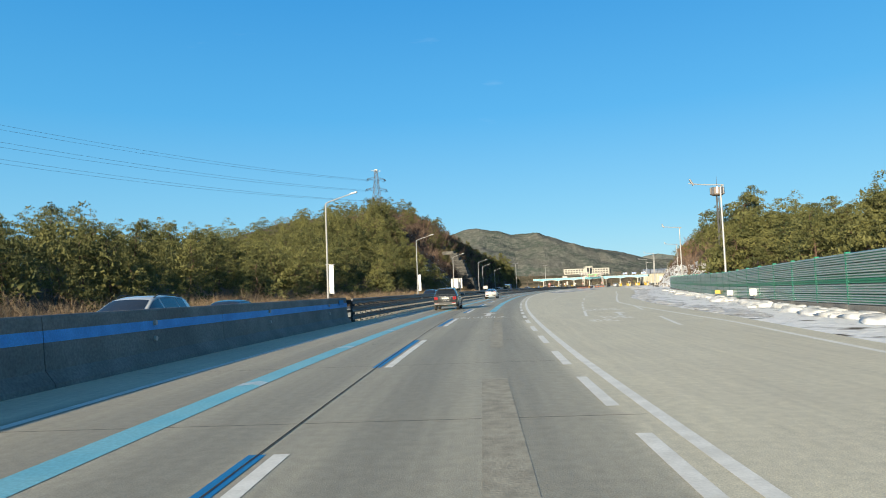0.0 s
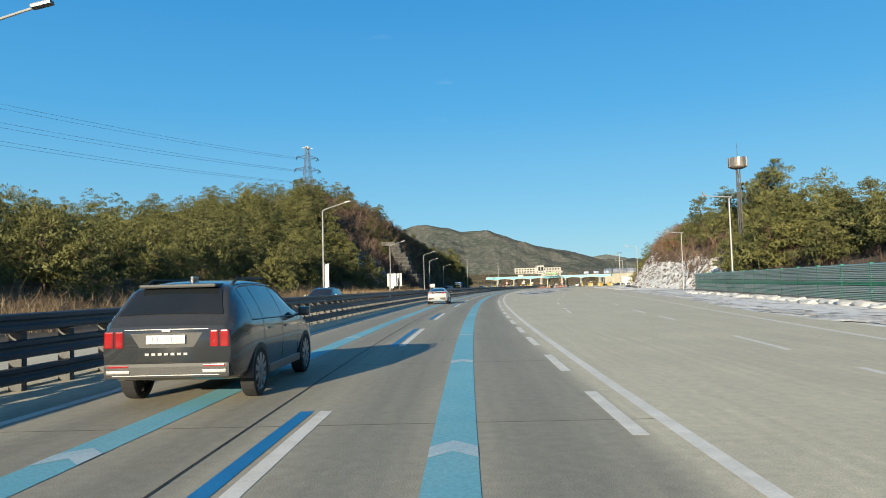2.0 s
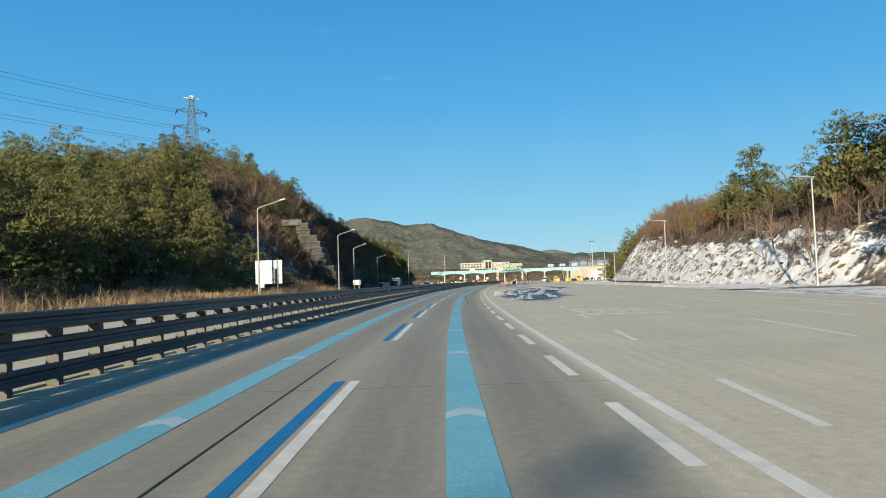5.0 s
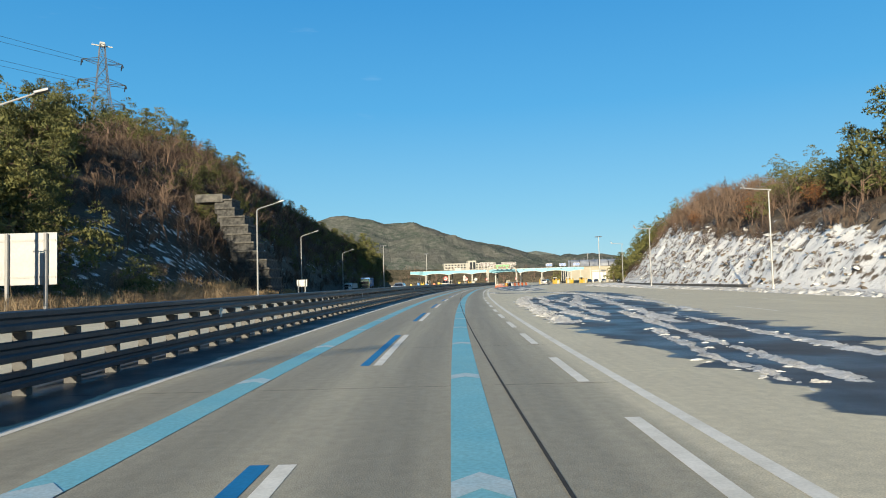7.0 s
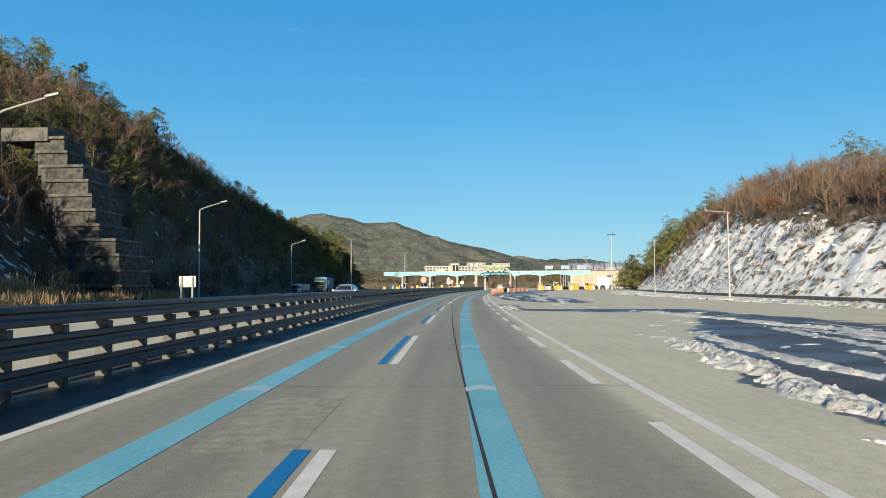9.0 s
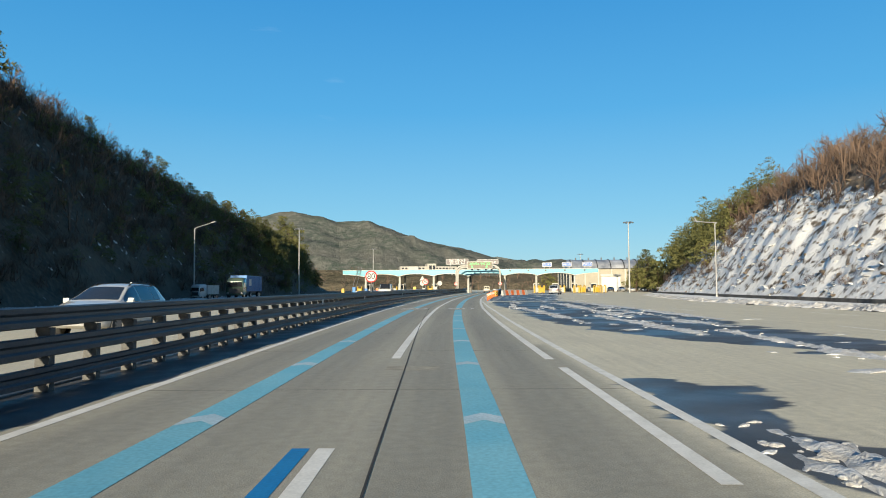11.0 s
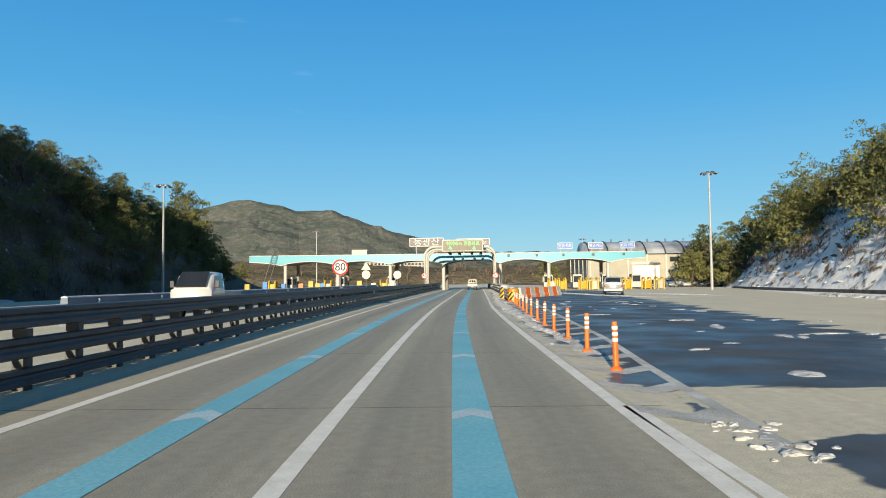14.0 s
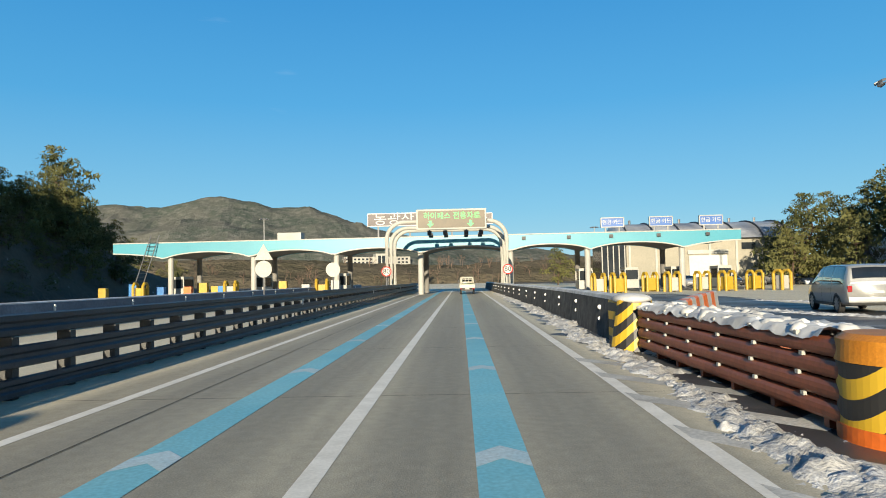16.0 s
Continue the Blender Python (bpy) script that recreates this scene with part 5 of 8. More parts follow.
M["cushion"] = surf("rusty orange-brown beam", (0.36, 0.11, 0.05), (0.27, 0.08, 0.035), 1.2, 0.5, 0.1, 0.1, 12, 0.3)
p0, p1 = at(341.2, 3.86), at(348.3, 3.9)
ang = -math.degrees(math.atan2(p1.x - p0.x, p1.y - p0.y))
root = thing("crash_cushion", pose(p0.x, p0.y, 0, 0, 0, ang) @ Matrix.Diagonal((0.76, 1, 1, 1)), "rusty orange-brown corrugated crash cushion with a striped nose, snow on top", "crash cushion")
L = (p1 - p0).length
for side in (-1, 1):
    for k in range(4):
        z0 = 0.1 + 0.2 * k
        vs, fs = [], []
        prof = [(0.42, z0), (0.475, z0 + 0.015), (0.5, z0 + 0.045), (0.51, z0 + 0.09), (0.5, z0 + 0.135), (0.475, z0 + 0.17), (0.42, z0 + 0.19), (0.4, z0 + 0.1)]
        for y in (0.2, L * 0.5, L):
            vs += [(side * d, y, z) for d, z in prof]
        for i in range(2):
            for j in range(8):
                a, b = 8 * i + j, 8 * i + (j + 1) % 8
                fs.append((a, b, b + 8, a + 8))
        fs += [tuple(range(8))[::-1], tuple(range(16, 24))]
        raw("beam", vs, fs, M["cushion"], root)
    for k in range(4):
        for y in [0.9 + 1.15 * j + 0.1 * (k % 2) for j in range(6)]:
            if y < L - 0.2:
                bm = bmesh.new()
                box(bm, side * 0.49 - 0.025, side * 0.49 + 0.025, y, y + 0.07, 0.27 + 0.2 * k, 0.315 + 0.2 * k, bevel=0.008)
                part("bolt_plate", bm, M["cream"], root)
bm = bmesh.new()
for j in range(6):
    box(bm, -0.4, 0.4, 0.6 + 1.15 * j, 0.7 + 1.15 * j, 0.0, 0.88)
part("diaphragm", bm, M["cushion"], root)
bm = bmesh.new()
rod(bm, (0, 0.1, 0.12), (0, 0.1, 0.72), 0.53, 0.53, 48)
part("nose", bm, M["stripe"], root, "yellow and black striped nose")
bm = bmesh.new()
rod(bm, (0, 0.1, 0.0), (0, 0.1, 0.14), 0.545, 0.545, 48)
part("nose_foot", bm, M["orange"], root, "orange foot")
bm = bmesh.new()
rod(bm, (0, 0.1, 0.70), (0, 0.1, 0.9), 0.545, 0.53, 48)
rod(bm, (0, 0.1, 0.9), (0, 0.1, 0.95), 0.53, 0.44, 48)
part("nose_cap", bm, surf("amber plastic", (0.62, 0.25, 0.02), (0.52, 0.19, 0.015), 2, 0.5), root, "amber cap")


def lump(bm, c, r, rng, sub=2, squash=0.6):
    """A rough clod."""
    v = bmesh.ops.create_icosphere(bm, subdivisions=sub, radius=1.0)["verts"]
    off = Vector((rng.uniform(-50, 50), rng.uniform(-50, 50), 0))
    rot = rng.uniform(0, math.tau)
    sx, sy = rng.uniform(0.7, 1.3), rng.uniform(0.7, 1.5)
    for q in v:
        k = 1 + 0.45 * noise.noise(q.co * 1.4 + off) + 0.25 * noise.noise(q.co * 3.3 + off)
        x, y, z = q.co.x * k * sx, q.co.y * k * sy, q.co.z * k * squash
        q.co = Vector(c) + r * Vector((x * math.cos(rot) - y * math.sin(rot), x * math.sin(rot) + y * math.cos(rot), z))


rs = random.Random(11)
bm = bmesh.new()
for i in range(46):
    y = 0.7 + (L - 0.9) * i / 45
    lump(bm, (rs.uniform(-0.36, 0.36), y, 0.9), rs.uniform(0.1, 0.18), rs, 2, 0.6)
# a draped sheet of snow along the top, its rim hanging in tongues
rows_ = []
for i in range(91):
    y = 0.55 + (L - 0.65) * i / 90
    r_ = []
    for j in range(15):
        x = 2 * j / 14 - 1
        hang = 0.06 + 0.05 * noise.noise(Vector((y * 2.6, x, 3.0)))
        z = 0.95 + 0.045 * noise.noise(Vector((y * 2.2, x * 2, 0))) + 0.03 * noise.noise(Vector((y * 6, x * 4, 5))) - hang * max(0, abs(x) - 0.8) / 0.2 * 1.6
        r_.append(bm.verts.new((x * 0.53, y, z)))
    rows_.append(r_)
for r0, r1 in zip(rows_, rows_[1:]):
    for j in range(14):
        bm.faces.new((r0[j], r0[j + 1], r1[j + 1], r1[j]))
part("snow_cap", bm, M["snow"], root, "lumpy snow", True)

# flexible posts
def flex_post():
    root = thing("delineator_post", Matrix.Identity(4), "orange flexible post with three white reflective bands", "delineator post", "delineator posts")
    bm = bmesh.new()
    rod(bm, (0, 0, 0), (0, 0, 0.035), 0.115, 0.095, 16)
    rod(bm, (0, 0, 0.035), (0, 0, 0.07), 0.095, 0.05, 16)
    rod(bm, (0, 0, 0.07), (0, 0, 0.8), 0.048, 0.045, 12)
    part("post", bm, M["orange"], root)
    for z in (0.5, 0.6, 0.7):
        bm = bmesh.new()
        rod(bm, (0, 0, z - 0.028), (0, 0, z + 0.028), 0.051, 0.051, 12)
        part("band", bm, M["reflect"], root, "white band")
    return root


posts = [(305.1, 2.81), (308.0, 2.92), (310.8, 3.0), (313.5, 3.05), (316.2, 3.13), (319.0, 3.23), (321.8, 3.3), (324.8, 3.4), (327.8, 3.5), (330.8, 3.58), (333.8, 3.66), (336.8, 3.74)]
fp = flex_post()
for i, (s, d) in enumerate(posts):
    m = pose(*at(s, d - 0.06, 0.004), 0, rs.uniform(-2, 2), rs.uniform(0, 90))
    if i == 0:
        fp.matrix_basis = m
    else:
        copy_thing(fp, m)

# water-filled barriers
def water_barrier(mat, label):
    root = thing("water_barrier", Matrix.Identity(4), label, "barrier", "water barriers")
    vs, fs = [], []
    prof = [(-0.28, 0), (-0.28, 0.22), (-0.2, 0.36), (-0.14, 0.85), (-0.1, 0.9), (0.1, 0.9), (0.14, 0.85), (0.2, 0.36), (0.28, 0.22), (0.28, 0)]
    xs = (-0.6, -0.56, -0.2, -0.14, 0.14, 0.2, 0.56, 0.6)
    for x in xs:
        k = 0.94 if abs(x) > 0.58 or abs(x) < 0.15 else 1.0
        vs += [(x, y * k, z) for y, z in prof]
    n_ = len(prof)
    for i in range(len(xs) - 1):
        for j in range(n_):
            a, b = i * n_ + j, i * n_ + (j + 1) % n_
            fs.append((a, b, b + n_, a + n_))
    fs += [tuple(range(n_))[::-1], tuple(range(len(vs) - n_, len(vs)))]
    raw("body", vs, fs, mat, root)
    return root


M["plastic_white"] = surf("white plastic", (0.5, 0.5, 0.48), (0.42, 0.42, 0.4), 2, 0.5, 0, 0, 12, 0.2)
wr_, ww_ = water_barrier(M["orange"], "orange-red plastic water barrier"), water_barrier(M["plastic_white"], "white plastic water barrier")
line_b = [at(350.2, 4.9), at(355, 7.0), at(361, 9.9)]
tot = [0.0]
for a, b in zip(line_b, line_b[1:]):
    tot.append(tot[-1] + (b - a).length)
used = set()
n_b = int(tot[-1] / 1.28)
for i in range(n_b):
    q = 1.28 * i + 0.6
    j = max(k for k in range(len(tot) - 1) if tot[k] <= q)
    a, b = line_b[j], line_b[j + 1]
    p = a.lerp(b, (q - tot[j]) / (tot[j + 1] - tot[j]))
    m = pose(p.x, p.y, 0, 0, 0, math.degrees(math.atan2(b.y - a.y, b.x - a.x)))
    src = wr_ if i % 2 else ww_
    if i < 2:
        src.matrix_basis = m
    else:
        copy_thing(src, m)

# ---- office building past the gate ----
root = thing("toll_office", g_at(62, 32), "cream toll office with a snowy ribbed barrel roof", "building")
M["office"] = surf("cream wall panels", (0.36, 0.33, 0.26), (0.31, 0.29, 0.23), 0.4, 0.8, 0, 0, 6, 0.15)
M["roofing"] = surf("snow-dusted roof sheet", (0.55, 0.56, 0.58), (0.2, 0.22, 0.26), 0.25, 0.5, 0.2, 0, 3, 0.2)
bm = bmesh.new()
box(bm, 0, 24, 0, 15, -0.1, 7.0)
part("wall", bm, M["office"], root)
vs, fs = [], []
for x in (-0.6, 24.6):
    for k in range(15):
        a = math.pi * (0.12 + 0.76 * k / 14)
        vs.append((x, 7.5 - 9.0 * math.cos(a), 5.2 + 4.6 * math.sin(a)))
for k in range(14):
    fs.append((k, k + 15, k + 16, k + 1))
fs += [tuple(range(15)), tuple(range(15, 30))[::-1]]
raw("roof", vs, fs, M["roofing"], root, True)
for i in range(7):
    x = 0.2 + 3.95 * i
    bm = bmesh.new()
    pts = []
    for k in range(15):
        a = math.pi * (0.12 + 0.76 * k / 14)
        pts.append((x, 7.5 - 9.1 * math.cos(a), 5.25 + 4.65 * math.sin(a)))
    pipe(bm, pts, 0.14, 6)
    part("roof_rib", bm, M["dark"], root)
    if i < 6:
        bm = bmesh.new()
        box(bm, x + 0.1, x + 0.4, -0.18, -0.003, 0, 6.95)
        part("pilaster", bm, M["cream"], root)
        bm = bmesh.new()
        rod(bm, (x + 2, 7.5, 9.7), (x + 2, 7.5, 10.5), 0.2, 0.2, 8)
        part("roof_vent", bm, M["post"], root)
for x0, x1, z0, z1, mat in ((-3.6, -0.3, 0, 6.6, "glass_dark"), (9.2, 14.8, 0, 4.4, "sign_white"), (9.0, 15.0, 4.6, 5.2, "cream"), (17, 19, 5.2, 6.2, "glass_dark"), (20.5, 22.5, 5.2, 6.2, "glass_dark")):
    bm = bmesh.new()
    box(bm, x0, x1, -0.25 if x0 > 0 else 0.2, -0.02 if x0 > 0 else 9, z0, z1, bevel=0.03)
    part("stair_tower" if x0 < 0 else "shutter" if mat == "sign_white" else "lintel" if mat == "cream" else "window", bm, M[mat], root)
for k in range(5):
    bm = bmesh.new()
    box(bm, -3.7 + 0.85 * k, -3.55 + 0.85 * k, 0.05, 0.25, 0, 6.7)
    part("mullion", bm, M["cream"], root)

# ---- far building and mountain ----
root = thing("hillside_hospital", pose(118, 985, 0), "long white building with a taller middle on the far hillside", "building")
M["far_wall"] = surf("far white wall", (0.4, 0.38, 0.33), (0.36, 0.34, 0.3), 0.05, 0.8, 0, 0, 0.6, 0.1)
bm = bmesh.new()
box(bm, 0, 30, 0, 16, 0, 25)
box(bm, 40, 64, 0, 16, 0, 25)
box(bm, 30, 40, -2, 16, 0, 28)
part("wall", bm, M["far_wall"], root)
for r in range(3):
    for c in range(16):
        if 7 <= c <= 9:
            continue
        bm = bmesh.new()
        x = 1.5 + 3.85 * c
        box(bm, x, x + 2.2, -0.12, 0.1, 15.5 + 3.2 * r, 17.2 + 3.2 * r)
        part("window", bm, M["glass_dark"], root)
for r in range(2):
    bm = bmesh.new()
    box(bm, 32 + 4 * r, 35 + 4 * r, -2.12, -1.9, 17, 26)
    part("window", bm, M["glass_dark"], root)
rb = random.Random(3)
for i in range(16):
    x, y = rb.uniform(40, 330), rb.uniform(760, 960)
    w, d_, h = rb.uniform(8, 22), rb.uniform(8, 14), rb.uniform(4, 9)
    root = thing("distant_house", pose(x, y, 0, 0, 0, rb.uniform(-20, 20)), "small pale house far beyond the toll gate", "house", "distant houses")
    bm = bmesh.new()
    box(bm, -w / 2, w / 2, -d_ / 2, d_ / 2, -0.5, h)
    part("wall", bm, M["far_wall"], root)
    raw("roof", [(-w / 2 - 0.4, -d_ / 2 - 0.4, h), (w / 2 + 0.4, -d_ / 2 - 0.4, h), (w / 2 + 0.4, d_ / 2 + 0.4, h), (-w / 2 - 0.4, d_ / 2 + 0.4, h), (-w / 2, 0, h + 2), (w / 2, 0, h + 2)], [(0, 1, 5, 4), (2, 3, 4, 5), (0, 4, 3), (1, 2, 5), (0, 3, 2, 1)], M["roofing"], root)
    for k in range(3):
        bm = bmesh.new()
        box(bm, -w * 0.35 + k * w * 0.28, -w * 0.2 + k * w * 0.28, -d_ / 2 - 0.06, -d_ / 2 + 0.1, h * 0.45, h * 0.75)
        part("window", bm, M["glass_dark"], root)


def wood_material(name, a, b, c, hazy):
    m = bpy.data.materials.new(name)
    n, l, p = nodes_of(m)
    geo = n.new("ShaderNodeNewGeometry")
    def tex(sc, det):
        t = n.new("ShaderNodeTexNoise")
        t.inputs["Scale"].default_value, t.inputs["Detail"].default_value = sc, det
        l.new(geo.outputs["Position"], t.inputs["Vector"])
        return t.outputs["Fac"]
    def mixc(f, lo, hi, x, y):
        r = n.new("ShaderNodeMapRange")
        r.inputs["From Min"].default_value, r.inputs["From Max"].default_value = lo, hi
        l.new(f, r.inputs["Value"])
        q = n.new("ShaderNodeMix")
        q.data_type = "RGBA"
        l.new(r.outputs["Result"], q.inputs["Factor"])
        for sock, v in ((q.inputs["A"], x), (q.inputs["B"], y)):
            if isinstance(v, tuple):
                sock.default_value = (*v, 1)
            else:
                l.new(v, sock)
        return q.outputs["Result"]
    col = mixc(tex(0.02, 8), 0.42, 0.6, a, b)
    col = mixc(tex(0.13, 6), 0.45, 0.75, col, c)
    l.new(col, p.inputs["Base Color"])
    p.inputs["Roughness"].default_value = 0.95
    p.inputs["Specular IOR Level"].default_value = 0.0
    bp = n.new("ShaderNodeBump")
    bp.inputs["Strength"].default_value, bp.inputs["Distance"].default_value = 0.6, 2.5
    l.new(tex(0.4, 8), bp.inputs["Height"])
    l.new(bp.outputs["Normal"], p.inputs["Normal"])
    return m


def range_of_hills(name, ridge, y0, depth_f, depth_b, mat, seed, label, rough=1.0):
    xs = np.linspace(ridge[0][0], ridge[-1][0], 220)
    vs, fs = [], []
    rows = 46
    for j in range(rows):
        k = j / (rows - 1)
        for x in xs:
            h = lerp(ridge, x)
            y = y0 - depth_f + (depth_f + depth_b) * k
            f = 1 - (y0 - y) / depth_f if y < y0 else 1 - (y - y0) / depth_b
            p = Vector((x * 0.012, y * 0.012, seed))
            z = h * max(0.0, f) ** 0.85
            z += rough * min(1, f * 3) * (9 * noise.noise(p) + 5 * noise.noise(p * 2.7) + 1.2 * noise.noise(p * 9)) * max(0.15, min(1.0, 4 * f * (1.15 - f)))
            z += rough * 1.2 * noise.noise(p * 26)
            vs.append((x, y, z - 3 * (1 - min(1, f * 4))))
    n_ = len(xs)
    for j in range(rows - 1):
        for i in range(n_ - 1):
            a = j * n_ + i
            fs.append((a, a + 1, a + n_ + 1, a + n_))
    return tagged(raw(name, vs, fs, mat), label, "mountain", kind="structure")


RIDGE = [(-520, 40), (-400, 66), (-250, 82), (-118, 96), (-72, 93), (-40, 103), (-1, 107), (32, 103), (52, 95), (100, 96), (160, 77), (208, 62), (283, 45), (330, 41), (387, 42), (430, 35), (520, 22), (700, 10)]
# a little distance haze is put into the mountain's greyed base colours
range_of_hills("mountain", RIDGE, 1200, 260, 300, wood_material("far winter woods, slightly hazed colour", (0.078, 0.092, 0.076), (0.118, 0.118, 0.10), (0.165, 0.158, 0.142), 0.2), 3.0, "long wooded mountain ridge in winter brown and green")
RIDGE2 = [(-200, 20), (150, 40), (330, 62), (480, 78), (560, 90), (640, 80), (760, 70), (900, 60), (1200, 30)]
# stronger haze painted in: paler, greyer base colours for the far ridge
range_of_hills("far_ridge", RIDGE2, 2200, 300, 300, wood_material("far woods with haze in the colour", (0.13, 0.15, 0.13), (0.17, 0.17, 0.15), (0.2, 0.2, 0.18), 0.5), 9.0, "low ridge behind the toll gate, haze painted into its colour")
LOW = [(-260, 7), (-60, 9), (60, 10), (140, 9), (240, 9), (360, 10), (520, 6)]
range_of_hills("wooded_rise", LOW, 640, 60, 80, wood_material("brown winter woods", (0.085, 0.075, 0.05), (0.12, 0.10, 0.07), (0.15, 0.125, 0.085), 0.1), 5.0, "low brown wooded rise beyond the toll gate", 0.5)

# ---- trees ----
def pine_arrays(rng, h, boughs, leaves, spread=0.27, wide=1.0):
    """Flattened pads of needles at the ends of whorled boughs, and a bent trunk. Returns trunk verts, faces, crown verts, faces."""
    tv, tf = [], []
    bend = [Vector((rng.uniform(-0.25, 0.25) * k * h / 9, rng.uniform(-0.25, 0.25) * k * h / 9, h * k / 5)) for k in range(6)]
    for k, c in enumerate(bend):
        r = 0.02 * h * (1 - k / 5.6)
        tv += [c + Vector((r * math.cos(a), r * math.sin(a), 0)) for a in (0, 1.257, 2.513, 3.77, 5.027)]
    for k in range(5):
        for j in range(5):
            a, b = 5 * k + j, 5 * k + (j + 1) % 5
            tf.append((a, b, b + 5, a + 5))
    cv, cf = [], []
    low = rng.uniform(0.05, 0.2)
    flat = rng.uniform(0.4, 0.8)
    for c in range(boughs):
        f = low + (1 - low) * ((c + rng.random()) / boughs) ** 0.9
        g = (f - low) / (1 - low)
        rad = spread * h * (1 - g ** 1.2) ** flat * min(1.0, 0.7 + g * 2)
        ang = c * 2.4 + rng.uniform(-0.6, 0.6)
        rr = rad * rng.uniform(0.3, 1.3)
        axis = bend[min(4, int(f * 5))].lerp(bend[min(5, int(f * 5) + 1)], (f * 5) % 1)
        ctr = Vector((axis.x + rr * math.cos(ang), axis.y + rr * math.sin(ang), f * h + 0.12 * rr + rng.uniform(-0.2, 0.2)))
        if rr > 0.4:
            k = len(tv)
            base = Vector((axis.x, axis.y, f * h - 0.1 * rr))
            tv += [base, base + Vector((0, 0, 0.07)), ctr]
            tf.append((k, k + 1, k + 2))
        size = h * (0.05 + 0.08 * (1 - g)) * rng.uniform(0.6, 1.5)
        for _ in range(leaves):
            o = Vector((rng.gauss(0, 1), rng.gauss(0, 1), rng.gauss(0.25, 1))).normalized()
            p_ = ctr + Vector((1.25 * o.x, 1.25 * o.y, 0.5 * o.z)) * size * rng.uniform(0.55, 1.0)
            nrm = (o + Vector((rng.gauss(0, 0.45), rng.gauss(0, 0.45), rng.gauss(0.15, 0.45)))).normalized()
            u = nrm.cross(Vector((rng.gauss(0, 1), rng.gauss(0, 1), rng.gauss(0, 0.6)))).normalized()
            u = (u + Vector((0, 0, 0.35)) + 0.3 * o).normalized()
            w = u.cross(nrm).normalized()
            L_, W_ = size * rng.uniform(0.3, 0.65), size * rng.uniform(0.07, 0.15) * wide
            k = len(cv)
            cv += [p_ - w * W_, p_ + w * W_, p_ + u * L_]
            cf.append((k, k + 1, k + 2))
    return tv, tf, cv, cf


def bare_arrays(rng, h, depth=3, kids=4, wide=0.5):
    """A leafless tree: limbs forking into twigs, three-sided."""
    vs, fs = [], []
    def limb(a, b, r0, r1):
        t = (b - a)
        u = t.cross(Vector((0.3, 0.7, 0.2))).normalized()
        w = t.cross(u).normalized()
        k = len(vs)
        for c, r in ((a, r0), (b, r1)):
            for q in range(3):
                x = q * math.tau / 3
                vs.append(c + r * (math.cos(x) * u + math.sin(x) * w))
        for q in range(3):
            n_ = (q + 1) % 3
            fs.append((k + q, k + n_, k + 3 + n_, k + 3 + q))
    def grow(a, d, length, r, n):
        b = a + d * length
        limb(a, b, r, r * 0.62)
        if n == 0:
            return
        for i in range(kids):
            f = rng.uniform(0.35, 1.0)
            nd = (d + Vector((rng.gauss(0, wide), rng.gauss(0, wide), rng.gauss(0.12, wide * 0.5)))).normalized()
            grow(a.lerp(b, f), nd, length * rng.uniform(0.45, 0.75), r * 0.5, n - 1)
    for s_ in range(rng.choice((1, 1, 2))):
        grow(Vector((0, 0, -0.2)), Vector((rng.gauss(0, 0.15), rng.gauss(0, 0.15), 1)).normalized(), h * 0.46, 0.012 * h + 0.02, depth)
    return vs, fs


def bush_arrays(rng, h, stems=14, thick=0.018):
    vs, fs = [], []
    for _ in range(stems):
        b = Vector((rng.gauss(0, 0.3) * h, rng.gauss(0, 0.3) * h, -0.1))
        for _ in range(2):
            tip = b + Vector((rng.gauss(0, 0.3), rng.gauss(0, 0.3), rng.uniform(0.5, 1.0))) * h
            w = Vector((rng.uniform(-1, 1), rng.uniform(-1, 1), 0)).normalized() * thick * h
            mid = b.lerp(tip, 0.55) + Vector((rng.gauss(0, 0.1), rng.gauss(0, 0.1), 0)) * h
            k = len(vs)
            vs += [b - w, b + w, mid + w * 0.8, mid - w * 0.8, tip]
            fs += [(k, k + 1, k + 2, k + 3), (k + 3, k + 2, k + 4)]
            for _ in range(3):
                a = b.lerp(tip, rng.uniform(0.4, 0.95))
                e = a + Vector((rng.gauss(0, 0.2), rng.gauss(0, 0.2), rng.uniform(0.0, 0.3))) * h
                k = len(vs)
                vs += [a - w * 0.7, a + w * 0.7, e]
                fs.append((k, k + 1, k + 2))
    return vs, fs


def tuft_arrays(rng, h, blades=40):
    vs, fs = [], []
    for _ in range(blades):
        b = Vector((rng.gauss(0, 0.5), rng.gauss(0, 0.5), -0.05))
        tip = b + Vector((rng.gauss(0, 0.18), rng.gauss(0, 0.18), rng.uniform(0.6, 1.0))) * h
        w = Vector((rng.uniform(-1, 1), rng.uniform(-1, 1), 0)).normalized() * 0.022
        k = len(vs)
        vs += [b - w * 0.5, b + w * 0.5, b.lerp(tip, 0.75) + w, tip, b.lerp(tip, 0.75) - w]
        fs += [(k, k + 1, k + 2, k + 4), (k + 4, k + 2, k + 3)]
    return vs, fs


